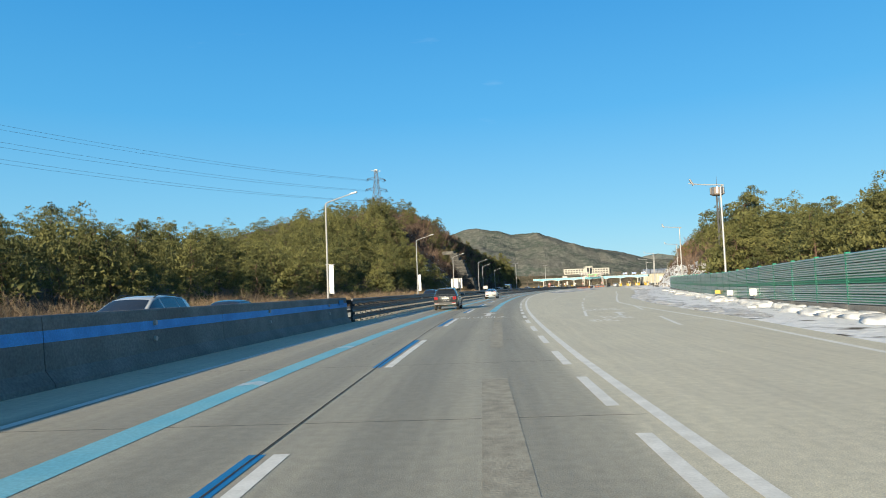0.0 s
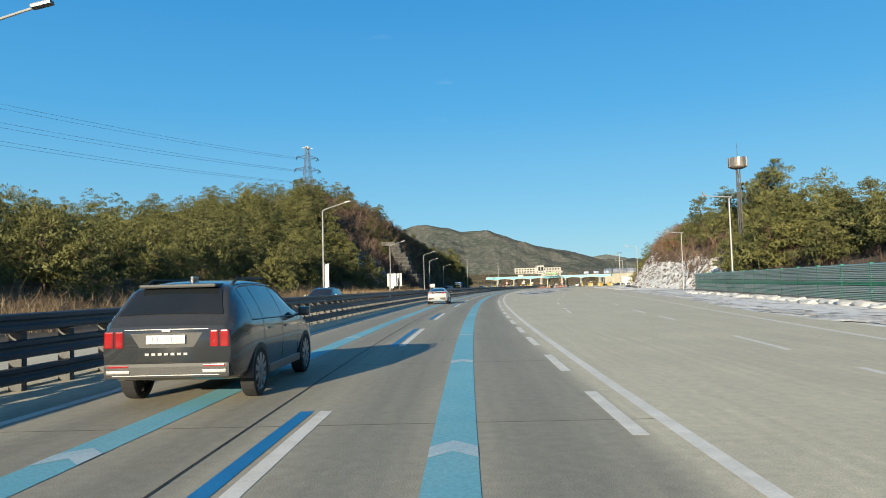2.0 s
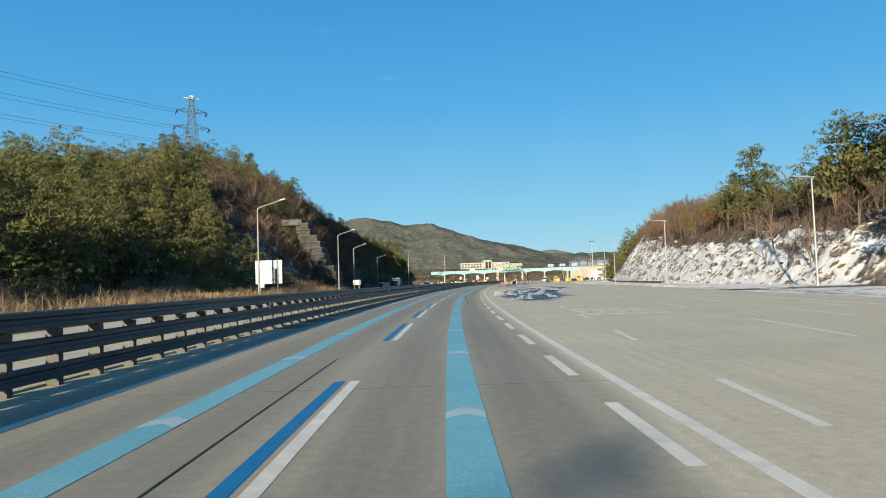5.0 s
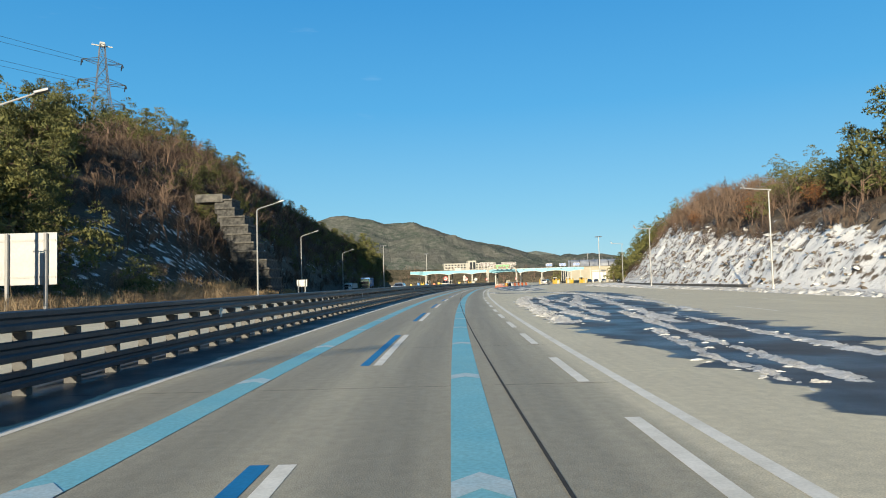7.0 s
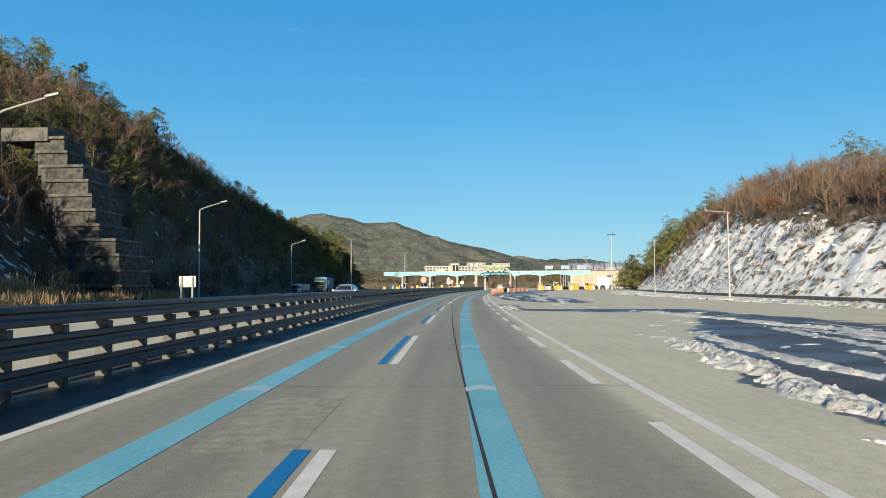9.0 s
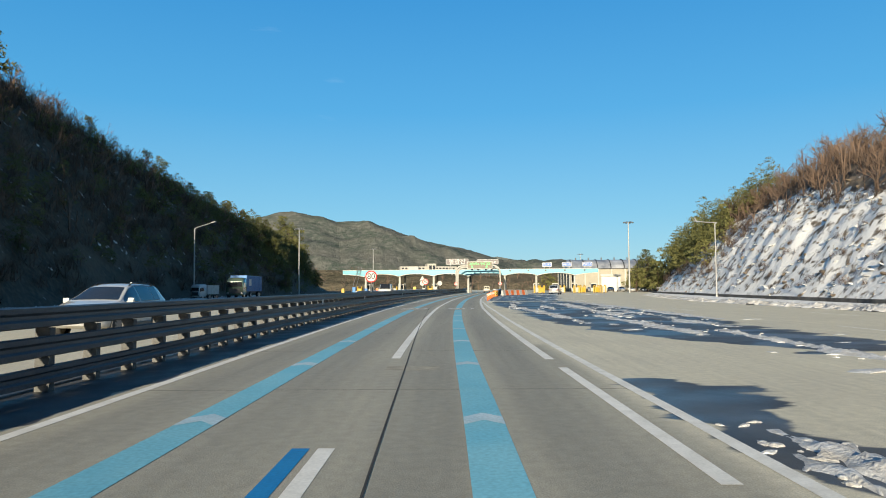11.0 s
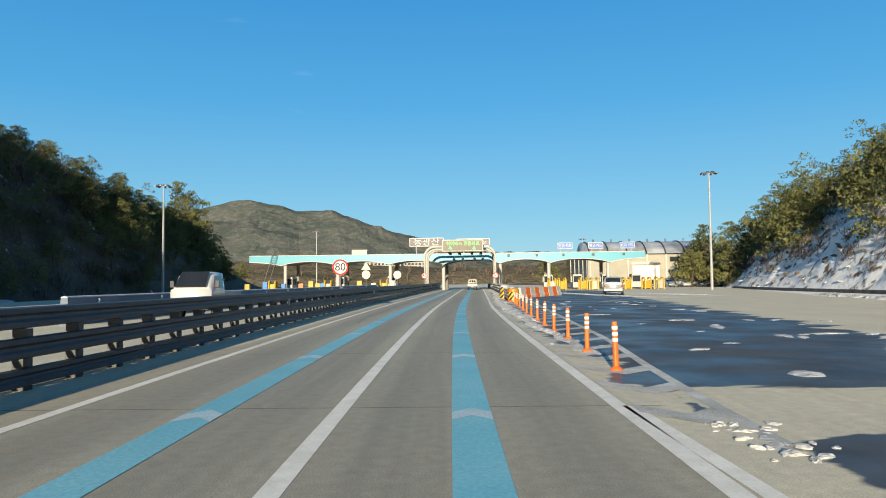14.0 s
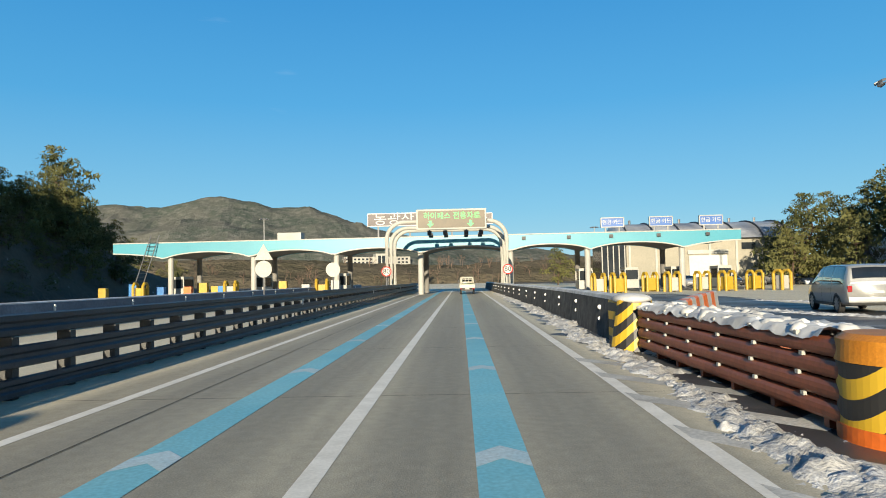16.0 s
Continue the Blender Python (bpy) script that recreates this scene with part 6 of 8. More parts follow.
rt = random.Random(21)
PINES = []
for i in range(6):
    h = (9.0, 8.0, 10.0, 7.2, 9.4, 8.4)[i]
    tv, tf, cv, cf = pine_arrays(rt, h, 38, 68, (0.36, 0.42, 0.30, 0.46, 0.36, 0.33)[i])
    root = thing("pine_tree", Matrix.Identity(4), "green pine tree with layered boughs on the hillside", "tree", "pine trees")
    raw("trunk", tv, tf, M["bark"], root)
    raw("crown", cv, cf, M["needle"], root)
    PINES.append([root, False, h])
BARES = []
for i in range(5):
    vs, fs = bare_arrays(rt, (7.5, 6.5, 8.5, 6.0, 7.0)[i], 3, 4, 0.6)
    root = thing("bare_tree", Matrix.Identity(4), "leafless brown tree with fine twigs on the slope", "tree", "bare trees")
    raw("limb_crown", vs, fs, M["twig"], root)
    BARES.append([root, False, 7])
vs, fs = bare_arrays(random.Random(4), 5.0, 3, 5, 0.5)
OAK = thing("oak_tree", Matrix.Identity(4), "small oak tree holding rust-brown dead leaves", "tree", "oak trees")
raw("limb_crown", vs, fs, M["twig"], OAK)
ro = random.Random(8)
cv, cf = [], []
for _ in range(900):
    a = Vector((ro.gauss(0, 0.95), ro.gauss(0, 0.95), 2.9 + ro.gauss(0, 1.0)))
    u, w = Vector((ro.uniform(-1, 1), ro.uniform(-1, 1), ro.uniform(-1, 1))).normalized(), Vector((ro.uniform(-1, 1), ro.uniform(-1, 1), ro.uniform(-1, 1))).normalized()
    k = len(cv)
    cv += [a - 0.09 * w, a + 0.09 * w, a + 0.24 * u]
    cf.append((k, k + 1, k + 2))
raw("leaves", cv, cf, M["rust"], OAK)
OAK.matrix_basis = pose(*at(262, 46.0, height(262, 46.0)))
for s, d in ((238, 45.5), (300, 47)):
    copy_thing(OAK, pose(*at(s, d, height(s, d)), 0, 0, s) @ Matrix.Scale(0.8, 4))


def put(pool, s, d, k=1.0):
    e = rt.choice(pool)
    m = pose(*at(s, d, height(s, d) - 0.1), rt.uniform(-3, 3), rt.uniform(-3, 3), rt.uniform(0, 360)) @ Matrix.Scale(k * rt.uniform(0.7, 1.2), 4)
    if not e[1]:
        e[0].matrix_basis, e[1] = m, True
        e[0].scale = [m.to_scale()[0]] * 3
    else:
        ob = copy_thing(e[0], Matrix.Identity(4))
        ob.matrix_basis = m


def merge(name, template, spots, mat, label, category):
    """Many alike plants as one mesh: spots are poses."""
    allv, allf, n = [], [], 0
    arr = [(np.array([tuple(v) for v in t[0]]), t[1]) for t in template]
    for i, m in enumerate(spots):
        v, f = arr[i % len(arr)]
        r = np.array(m.to_3x3())
        allv.append(v @ r.T + np.array(m.translation))
        allf += [tuple(q + n for q in face) for face in f]
        n += len(v)
    me = bpy.data.meshes.new(name)
    me.from_pydata(np.concatenate(allv).tolist(), [], allf)
    me.materials.append(mat)
    return tagged(new(name, me), label, category, kind="stuff")


def spot(s, d, k=1.0):
    return pose(*at(s, d, height(s, d) - 0.08), rt.uniform(-4, 4), rt.uniform(-4, 4), rt.uniform(0, 360)) @ Matrix.Scale(k * rt.uniform(0.75, 1.3), 4)


near_pines, far_pines, near_bare, far_bare, bushes = [], [], [], [], []
LOW_WOOD = [(0, 0.62), (90, 0.68), (140, 0.8), (200, 0.95)]
LOW_RIGHT = [(40, 0.72), (130, 0.8), (165, 1.0)]


def scatter(side, s0, s1, x0, x1, n, kind, k=1.0, keep=None):
    foot = LEFT_FOOT if side < 0 else RIGHT_FOOT
    for _ in range(n):
        s = rt.uniform(s0, s1)
        x = x0 + (x1 - x0) * rt.random()
        d = lerp(foot, s) + side * x
        kind.append((s, d, k * (1.0 if kind is bushes else lerp(LOW_WOOD, s) if side < 0 else lerp(LOW_RIGHT, s)), x))


# left-hand hill
scatter(-1, 30, 215, 3, 34, 118, near_pines, 1.0)
scatter(-1, -10, 215, 10, 60, 420, far_pines, 0.95)
scatter(-1, 205, 245, 15, 50, 26, near_pines, 1.0)
scatter(-1, 245, 320, 24, 55, 14, near_pines, 1.0)
scatter(-1, 205, 240, 22, 70, 60, far_pines, 0.95)
scatter(-1, 240, 320, 36, 70, 60, far_pines, 0.9)
scatter(-1, 228, 345, 5, 52, 330, far_bare, 0.95)
scatter(-1, 295, 400, 20, 50, 26, near_pines, 0.7)
scatter(-1, 380, 460, 1, 26, 70, near_pines, 0.68)
scatter(-1, 372, 520, 2, 50, 230, far_pines, 0.62)
scatter(-1, 250, 300, 5, 20, 90, far_pines, 0.42)
scatter(-1, 335, 432, 0, 20, 300, far_pines, 0.3)
scatter(-1, 40, 215, 2, 60, 110, near_bare, 0.85)
scatter(-1, 210, 330, 6, 40, 140, near_bare, 0.95)
scatter(-1, 330, 410, 12, 44, 50, near_bare, 0.85)
scatter(-1, 270, 420, 4, 50, 420, far_bare, 0.75)
scatter(-1, 10, 330, 8, 90, 210, far_bare, 0.78)
scatter(-1, 290, 425, 2, 26, 300, far_pines, 0.3)
scatter(-1, 20, 215, -1, 14, 150, far_pines, 0.5)
# right-hand hill
scatter(1, 60, 200, 6, 22, 62, near_pines, 1.05)
scatter(1, 30, 210, 10, 60, 210, far_pines, 1.0)
scatter(1, 185, 262, 9, 26, 44, near_pines, 0.62)
scatter(1, 262, 345, 11, 26, 40, near_bare, 0.85)
scatter(1, 215, 270, 14, 40, 60, far_pines, 0.6)
scatter(1, 262, 380, 34, 60, 40, far_pines, 0.7)
scatter(1, 360, 430, 3, 22, 50, near_pines, 0.85)
scatter(1, 395, 470, 8, 40, 40, far_pines, 0.8)
scatter(1, 372, 420, 6, 20, 60, far_pines, 0.6)
scatter(1, 300, 390, 11, 24, 170, far_bare, 0.8)
scatter(1, 165, 205, 1, 12, 22, near_bare, 0.95)
scatter(1, 175, 260, 6, 20, 55, near_bare, 0.75)
scatter(1, 255, 375, 9, 26, 60, near_bare, 0.9)
scatter(1, 180, 400, 9, 36, 340, far_bare, 0.8)
for s, d, k, _ in near_pines[:300]:
    put(PINES, s, d, k)
for s, d, k, _ in near_bare[:300]:
    put(BARES, s, d, k)
tmpl = []
for i in range(4):
    tv, tf, cv, cf = pine_arrays(rt, (9.0, 8.0, 10.0, 7.5)[i], 24, 30, 0.4, 1.35)
    tmpl.append((cv, cf))
merge("pine_wood", tmpl, [spot(s, d, k) for s, d, k, _ in far_pines + near_pines[300:]], M["needle"], "pine wood covering the upper hillsides", "trees")
tmpl = [bare_arrays(rt, 7.0, 3, 3, 0.65) for _ in range(6)]
merge("bare_wood", tmpl, [spot(s, d, k) for s, d, k, _ in far_bare + near_bare[300:]], M["twig"], "thicket of leafless brown trees on the slopes", "trees")
# brush along the feet and over the slopes
verge = []
for _ in range(620):
    s = rt.uniform(20, 225)
    verge.append((s, lerp(LEFT_FOOT, s) + rt.uniform(-5, 7), 1.45))
scatter(-1, 215, 420, 1, 40, 620, bushes, 1.3)
scatter(-1, 60, 420, 14, 80, 420, bushes, 1.6)
scatter(1, 60, 200, 2, 30, 260, bushes, 1.4)
scatter(1, 178, 290, 5, 24, 420, bushes, 1.25)
scatter(1, 270, 400, 8.5, 30, 380, bushes, 1.25)
scatter(1, 180, 400, 1, 10, 420, bushes, 0.55)
scatter(-1, 240, 400, 0, 34, 950, bushes, 1.6)
scatter(1, 376, 440, 2, 24, 130, far_pines, 0.85)
scatter(1, 350, 430, 2, 16, 160, bushes, 1.3)
scatter(1, 390, 480, 2, 40, 120, bushes, 1.3)
merge("brush", [bush_arrays(rt, 1.2) for _ in range(5)], [spot(s, d, k) for s, d, k, _ in bushes], M["twig"], "brown leafless brush on the slopes", "shrubs")
M["dry_brush"] = leafy("pale dry brush", (0.15, 0.10, 0.06), (0.32, 0.24, 0.15), 0.5)
merge("roadside_brush", [bush_arrays(rt, 1.2, 26, 0.011) for _ in range(5)], [spot(s, d, k) for s, d, k in verge], M["dry_brush"], "pale dry brush along the far roadside", "shrubs")
reeds = []
for _ in range(950):
    s = rt.uniform(150, 262)
    d = lerp([(60, -21.5), (150, -23.5), (190, -25), (262, -31)], s) - abs(rt.gauss(0, 1.5))
    reeds.append((s, d, 1.0 if s > 150 else 0.8, 0))
merge("reeds", [tuft_arrays(rt, 1.25) for _ in range(4)], [spot(s, d, k) for s, d, k, _ in reeds], M["reed"], "dry tan reeds along the far roadside", "grass")
# bare trees standing round the stepped wall
for s, d, k in ((240, -31.5, 0.8), (243, -34.5, 0.9), (238, -36, 1.0), (244.5, -38.5, 0.9), (241, -40, 1.0), (235, -33, 0.9), (245, -32, 0.6), (232, -38, 1.0), (246, -42, 0.9), (247, -30.2, 0.5)):
    put(BARES, s, d, k)
# green pines beside the office and behind the gate
for s, d, k in ((418, 41.5, 1.0), (421, 45, 1.1), (425, 49, 1.05), (420, 52, 1.1), (429, 47, 1.0), (432, 55, 1.1), (413, 46, 1.0), (438, 60, 1.1), (416, 57, 1.1), (470, 20, 1.0), (159, 41.5, 1.05), (163, 45.5, 1.15), (156, 44, 1.1), (166.5, 41.5, 1.05), (170, 45, 1.2), (183, 50, 1.35), (187, 53, 1.4), (180, 47, 1.2), (178, 52, 1.35), (191, 55, 1.35), (227, 50, 1.15), (231, 52, 1.2), (236, 49, 1.0), (433, -60, 1.35), (437, -63, 1.45), (442, -66, 1.4), (429, -57, 1.2), (446, -70, 1.4)):
    put(PINES, s, d, k)
# winter wood on the low rise beyond the gate
spots_ = []
for _ in range(280):
    x, y = rt.uniform(-80, 330), rt.uniform(575, 645)
    z = lerp(LOW, x) * max(0.0, min(1.0, 1 - (640 - y) / 60)) ** 0.85
    spots_.append(pose(x, y, z - 0.5, 0, 0, rt.uniform(0, 360)) @ Matrix.Scale(rt.uniform(0.7, 1.25), 4))
merge("winter_wood", tmpl, spots_, M["twig"], "bare brown wood on the low rise beyond the gate", "trees")

# ---- vehicles ----
M["tyre"] = surf("tyre rubber", (0.015, 0.015, 0.016), (0.025, 0.025, 0.025), 5, 0.85, 0, 0.2, 40, 0.3, obj=True)
M["alloy"] = surf("alloy wheel", (0.5, 0.5, 0.52), (0.4, 0.4, 0.42), 4, 0.3, 0.9, obj=True)
M["tail"] = surf("red lamp lens", (0.3, 0.008, 0.01), (0.2, 0.006, 0.008), 6, 0.15, 0, 0, 20, 0.1, 0.5, obj=True)
M["chrome"] = surf("satin chrome trim", (0.22, 0.22, 0.225), (0.18, 0.18, 0.185), 4, 0.42, 1.0, obj=True)
M["plate"] = surf("pale number plate", (0.5, 0.5, 0.48), (0.45, 0.45, 0.43), 8, 0.4, obj=True)
M["glass"] = surf("tinted glass", (0.012, 0.015, 0.018), (0.018, 0.02, 0.024), 1, 0.04, 0, 0, 3, 0.1, 0.6, obj=True)
M["black"] = surf("black plastic", (0.02, 0.02, 0.022), (0.03, 0.03, 0.03), 6, 0.55, 0, 0.1, 50, 0.2, obj=True)


def paint(name, a, rough=0.25, metal=0.2):
    return surf(name, a, tuple(0.9 * c for c in a), 0.8, rough, metal, 0, 14, 0.08, 0.8, obj=True)


def wheel(root, x, y, r, w, side):
    bm = bmesh.new()
    prof = [(r * 0.74, 0.46), (r * 0.9, 0.5), (r * 0.985, 0.42), (r, 0.3), (r, -0.3), (r * 0.985, -0.42), (r * 0.9, -0.5), (r * 0.74, -0.46)]
    seg = 28
    rings = [[bm.verts.new((x + t * w, y + q * math.cos(a), r + q * math.sin(a))) for q, t in prof] for a in (k * math.tau / seg for k in range(seg))]
    for k in range(seg):
        for j in range(len(prof) - 1):
            bm.faces.new((rings[k][j], rings[k][j + 1], rings[(k + 1) % seg][j + 1], rings[(k + 1) % seg][j]))
    wh = part("wheel", bm, M["tyre"], root, "black tyre")
    bm = bmesh.new()
    xo = x + side * w * 0.36
    for k in range(10):
        a = k * math.tau / 10
        c, s_ = math.cos(a), math.sin(a)
        m_ = Matrix.Translation((xo, y, r)) @ Matrix.Rotation(a, 4, "X")
        box(bm, -0.02, 0.02, -0.035 * r / 0.35, 0.035 * r / 0.35, r * 0.1, r * 0.72, m_)
    rod(bm, (xo - 0.03, y, r), (xo + 0.035, y, r), r * 0.16, r * 0.14, 12)
    for k in range(seg):
        a, b = k * math.tau / seg, (k + 1) * math.tau / seg
        q = [bm.verts.new((xo + dx, y + rr * math.cos(t), r + rr * math.sin(t))) for dx, rr, t in ((0.02, r * 0.76, a), (0.02, r * 0.76, b), (0.0, r * 0.67, b), (0.0, r * 0.67, a))]
        bm.faces.new(q)
    part("rim", bm, M["alloy"], wh, "spoked alloy rim")
    bm = bmesh.new()
    rod(bm, (x - 0.02 * side, y, r), (x + side * 0.02, y, r), r * 0.66, r * 0.66, 24)
    part("brake_drum", bm, M["black"], wh)


def loft(stations, ring):
    """Rings along y joined into a closed hull; ring(y) gives half-section points from keel to ridge."""
    vs, fs = [], []
    n = None
    for y in stations:
        half = ring(y)
        full = [(x, y, z) for x, z in half] + [(-x, y, z) for x, z in half[-2:0:-1]]
        n = len(full)
        vs += full
    for i in range(len(stations) - 1):
        for j in range(n):
            a, b = i * n + j, i * n + (j + 1) % n
            fs.append((a, a + n, b + n, b))
    fs += [tuple(range(n)), tuple(range(len(vs) - n, len(vs)))[::-1]]
    return vs, fs


def quad_on(root, name, corners, mat, out, label="", thick=0.012, inset=0.0):
    """A panel on four corners, given proud of its face."""
    c = [Vector(q) for q in corners]
    nrm = (c[1] - c[0]).cross(c[3] - c[0]).normalized()
    if nrm.dot(Vector(out)) < 0:
        nrm.negate()
    mid = sum(c, Vector()) / 4
    c = [q + (mid - q).normalized() * inset for q in c]
    vs = [q + nrm * 0.006 for q in c] + [q + nrm * (0.006 - thick) for q in c]
    return tagged(raw(name, vs, [(0, 1, 2, 3), (7, 6, 5, 4), (0, 4, 5, 1), (1, 5, 6, 2), (2, 6, 7, 3), (3, 7, 4, 0)], mat, root), label) if label else raw(name, vs, [(0, 1, 2, 3), (7, 6, 5, 4), (0, 4, 5, 1), (1, 5, 6, 2), (2, 6, 7, 3), (3, 7, 4, 0)], mat, root)


def soft_lerp(table, y):
    return sum(lerp(table, y + k * 0.035) for k in (-2, -1, 0, 1, 2)) / 5


class Hull:
    """A car's skin: top, bot, wide, belt are tables along y from the tail (0) to the nose."""

    def __init__(self, hw, L, top, bot, wide, belt, tumble):
        self.hw, self.L, self.top, self.bot, self.wide, self.belt, self.tumble = hw, L, top, bot, wide, belt, tumble

    def low(self, y):
        return min(soft_lerp(self.belt, y), soft_lerp(self.top, y) - 0.03)

    def ring(self, y):
        w, zb, zt = self.hw * soft_lerp(self.wide, y), soft_lerp(self.bot, y), soft_lerp(self.top, y)
        zl = self.low(y)
        h, g = zt - zl, zl - zb
        wr = max(0.35 * w, 0.972 * w - self.tumble * h)
        r = min(0.15, 0.55 * h)
        pts = [(0, zb), (0.76 * w, zb), (0.92 * w, zb + 0.035), (0.968 * w, zb + 0.12 * g + 0.02), (0.985 * w, zb + 0.32 * g), (w, zb + 0.55 * g), (w, zb + 0.68 * g), (0.992 * w, zb + 0.86 * g), (0.972 * w, zl)]
        for f in (0.2, 0.45, 0.7, 0.9):
            pts.append((0.972 * w + (wr - 0.972 * w) * f + 0.022 * math.sin(math.pi * f) * min(1, h / 0.3), zl + f * (h - 0.8 * r)))
        pts += [(wr - 0.02 * r, zt - 0.72 * r), (wr - 0.16 * r, zt - 0.48 * r), (wr - 0.45 * r, zt - 0.3 * r), (wr - 0.9 * r, zt - 0.2 * r), (wr * 0.55, zt - 0.07 * r), (wr * 0.25, zt - 0.015 * r), (0, zt)]
        return pts

    def side_x(self, y, z):
        q = self.ring(y)[1:]
        return float(np.interp(z, [b for _, b in q], [a for a, _ in q]))

    def top_z(self, x, y):
        q = self.ring(y)[8:][::-1]
        return float(np.interp(abs(x), [a for a, _ in q], [b for _, b in q]))

    def roof_w(self, y):
        return self.ring(y)[15][0]


def sheet(rows):
    """Faces of a grid of rows of points."""
    vs = [p for r in rows for p in r]
    n = len(rows[0])
    return vs, [(i * n + j, i * n + j + 1, (i + 1) * n + j + 1, (i + 1) * n + j) for i in range(len(rows) - 1) for j in range(n - 1)]


def plate(root, name, pts, y, thick, mat, label=""):
    """A flat shape in x and z, raised from the face at y towards the tail."""
    n = len(pts)
    vs = [(x, y - thick, z) for x, z in pts] + [(x, y + 0.03, z) for x, z in pts]
    fs = [tuple(range(n)), tuple(range(2 * n - 1, n - 1, -1))] + [(k, (k + 1) % n, n + (k + 1) % n, n + k) for k in range(n)]
    ob = raw(name, vs, fs, mat, root)
    return tagged(ob, label) if label else ob


def side_patch(root, hull, name, sx, ys, lo, hi, mat, label="", out=0.004):
    """A panel lying on the flank between two height curves."""
    rows = []
    for k in range(7):
        f = k / 6
        rows.append([(sx * (hull.side_x(y, lo(y) + (hi(y) - lo(y)) * f) + out), y, lo(y) + (hi(y) - lo(y)) * f) for y in ys])
    vs, fs = sheet(rows)
    ob = raw(name, vs, fs, mat, root, True)
    return tagged(ob, label) if label else ob


def top_patch(root, hull, name, y0, y1, edge, mat, sy, label=""):
    """A pane lying on the upper skin from y0 to y1, as wide as edge(f) times the roof there."""
    rows = []
    for k in range(11):
        f = k / 10
        y = y0 + (y1 - y0) * f
        w = hull.roof_w(y) * edge(f)
        rows.append([(w * q / 8, y + sy * 0.012, hull.top_z(w * q / 8, y) + 0.006) for q in range(-8, 9)])
    vs, fs = sheet(rows)
    ob = raw(name, vs, fs, mat, root, True)
    return tagged(ob, label) if label else ob


def car(name, label, group, skin, W, L, top, bot, wide, belt, tumble, rear, front, wheels, wr, style):
    """rear, front: the y range of each screen, from its foot to its head."""
    root = thing(name, Matrix.Identity(4), label, "car", group)
    hw = W / 2
    hull = Hull(hw, L, top, bot, wide, belt, tumble)
    st = sorted({0.0, 0.02, 0.05, 0.09, 0.14, 0.2, 0.3, 0.4, 0.5, L - 0.5, L - 0.35, L - 0.22, L - 0.12, L - 0.05, L - 0.02, L} | {0.5 + (L - 1.0) * k / 34 for k in range(35)})
    vs, fs = loft(st, hull.ring)
    raw("body", vs, fs, skin, root, True)
    lo = lambda y: hull.low(y) + 0.025
    hi = lambda y: max(lo(y) + 0.012, soft_lerp(top, y) - style.get("head", 0.1))
    for sx in (-1, 1):
        for a, b in style["sides"]:
            side_patch(root, hull, "side_window", sx, [a + (b - a) * k / 14 for k in range(15)], lo, hi, M["glass"], "dark tinted side window")
        a, b = style["sides"][0][0], style["sides"][-1][1]
        ys = [a + (b - a) * k / 22 for k in range(23)]
        bm = bmesh.new()
        pipe(bm, [(sx * (hull.side_x(y, z) + 0.006), y, z) for y, z in [(y, lo(y) - 0.012) for y in ys] + [(y, hi(y) + 0.012) for y in ys[::-1]]], 0.009, 5)
        part("window_trim", bm, style.get("trim", M["black"]), root)
        my = front[0] - 0.33
        bm = bmesh.new()
        x = hull.side_x(my, hull.low(my))
        box(bm, *sorted((sx * (x - 0.03), sx * (x + 0.08))), my + 0.02, my + 0.07, hull.low(my) + 0.0, hull.low(my) + 0.04, bevel=0.01)
        box(bm, *sorted((sx * (x + 0.05), sx * (x + 0.25))), my, my + 0.13, hull.low(my) + 0.0, hull.low(my) + 0.16, bevel=0.045)
        part("mirror", bm, style.get("mirror", skin), root)
        for y in style["handles"]:
            bm = bmesh.new()
            z = hull.low(y) - 0.13
            x = hull.side_x(y, z)
            box(bm, *sorted((sx * (x - 0.02), sx * (x + 0.02))), y - 0.1, y + 0.1, z - 0.018, z + 0.018, bevel=0.012)
            part("door_handle", bm, style.get("handle", skin), root)
        for y in style["gaps"]:
            bm = bmesh.new()
            zs = [0.38 + (hull.low(y) - 0.38) * k / 8 for k in range(9)]
            pipe(bm, [(sx * (hull.side_x(y, z) - 0.002), y, z) for z in zs], 0.006, 5)
            part("door_seam", bm, M["black"], root)
        bm = bmesh.new()
        box(bm, *sorted((sx * (hw - 0.06), sx * (hw + 0.004))), wheels[0] + wr + 0.1, wheels[1] - wr - 0.1, soft_lerp(bot, 2) + 0.01, soft_lerp(bot, 2) + 0.13, bevel=0.012)
        part("sill", bm, style.get("sill", M["black"]), root)
        for wy in wheels:
            bm = bmesh.new()
            rod(bm, (sx * (hw - 0.16), wy, wr), (sx * (hw + 0.004), wy, wr), wr * 1.14, wr * 1.14, 32)
            bmesh.ops.bisect_plane(bm, geom=bm.verts[:] + bm.edges[:] + bm.faces[:], plane_co=(0, 0, wr * 0.85), plane_no=(0, 0, 1), clear_inner=True)
            part("wheel_arch", bm, M["black"], root)
    for wy in wheels:
        for sx in (-1, 1):
            wheel(root, sx * (hw - 0.095), wy, wr, 0.22, sx)
    top_patch(root, hull, "rear_window", *rear, style.get("rear_edge", lambda f: 0.93), M["glass"], -1, "dark tinted rear glass")
    top_patch(root, hull, "windscreen", *front, lambda f: 0.93, M["glass"], 1, "dark windscreen glass")
    return root, hull


def boxpart(root, name, x0, x1, y0, y1, z0, z1, mat, bevel=0.015, label=""):
    bm = bmesh.new()
    box(bm, x0, x1, y0, y1, z0, z1, bevel=bevel)
    return part(name, bm, mat, root, label)


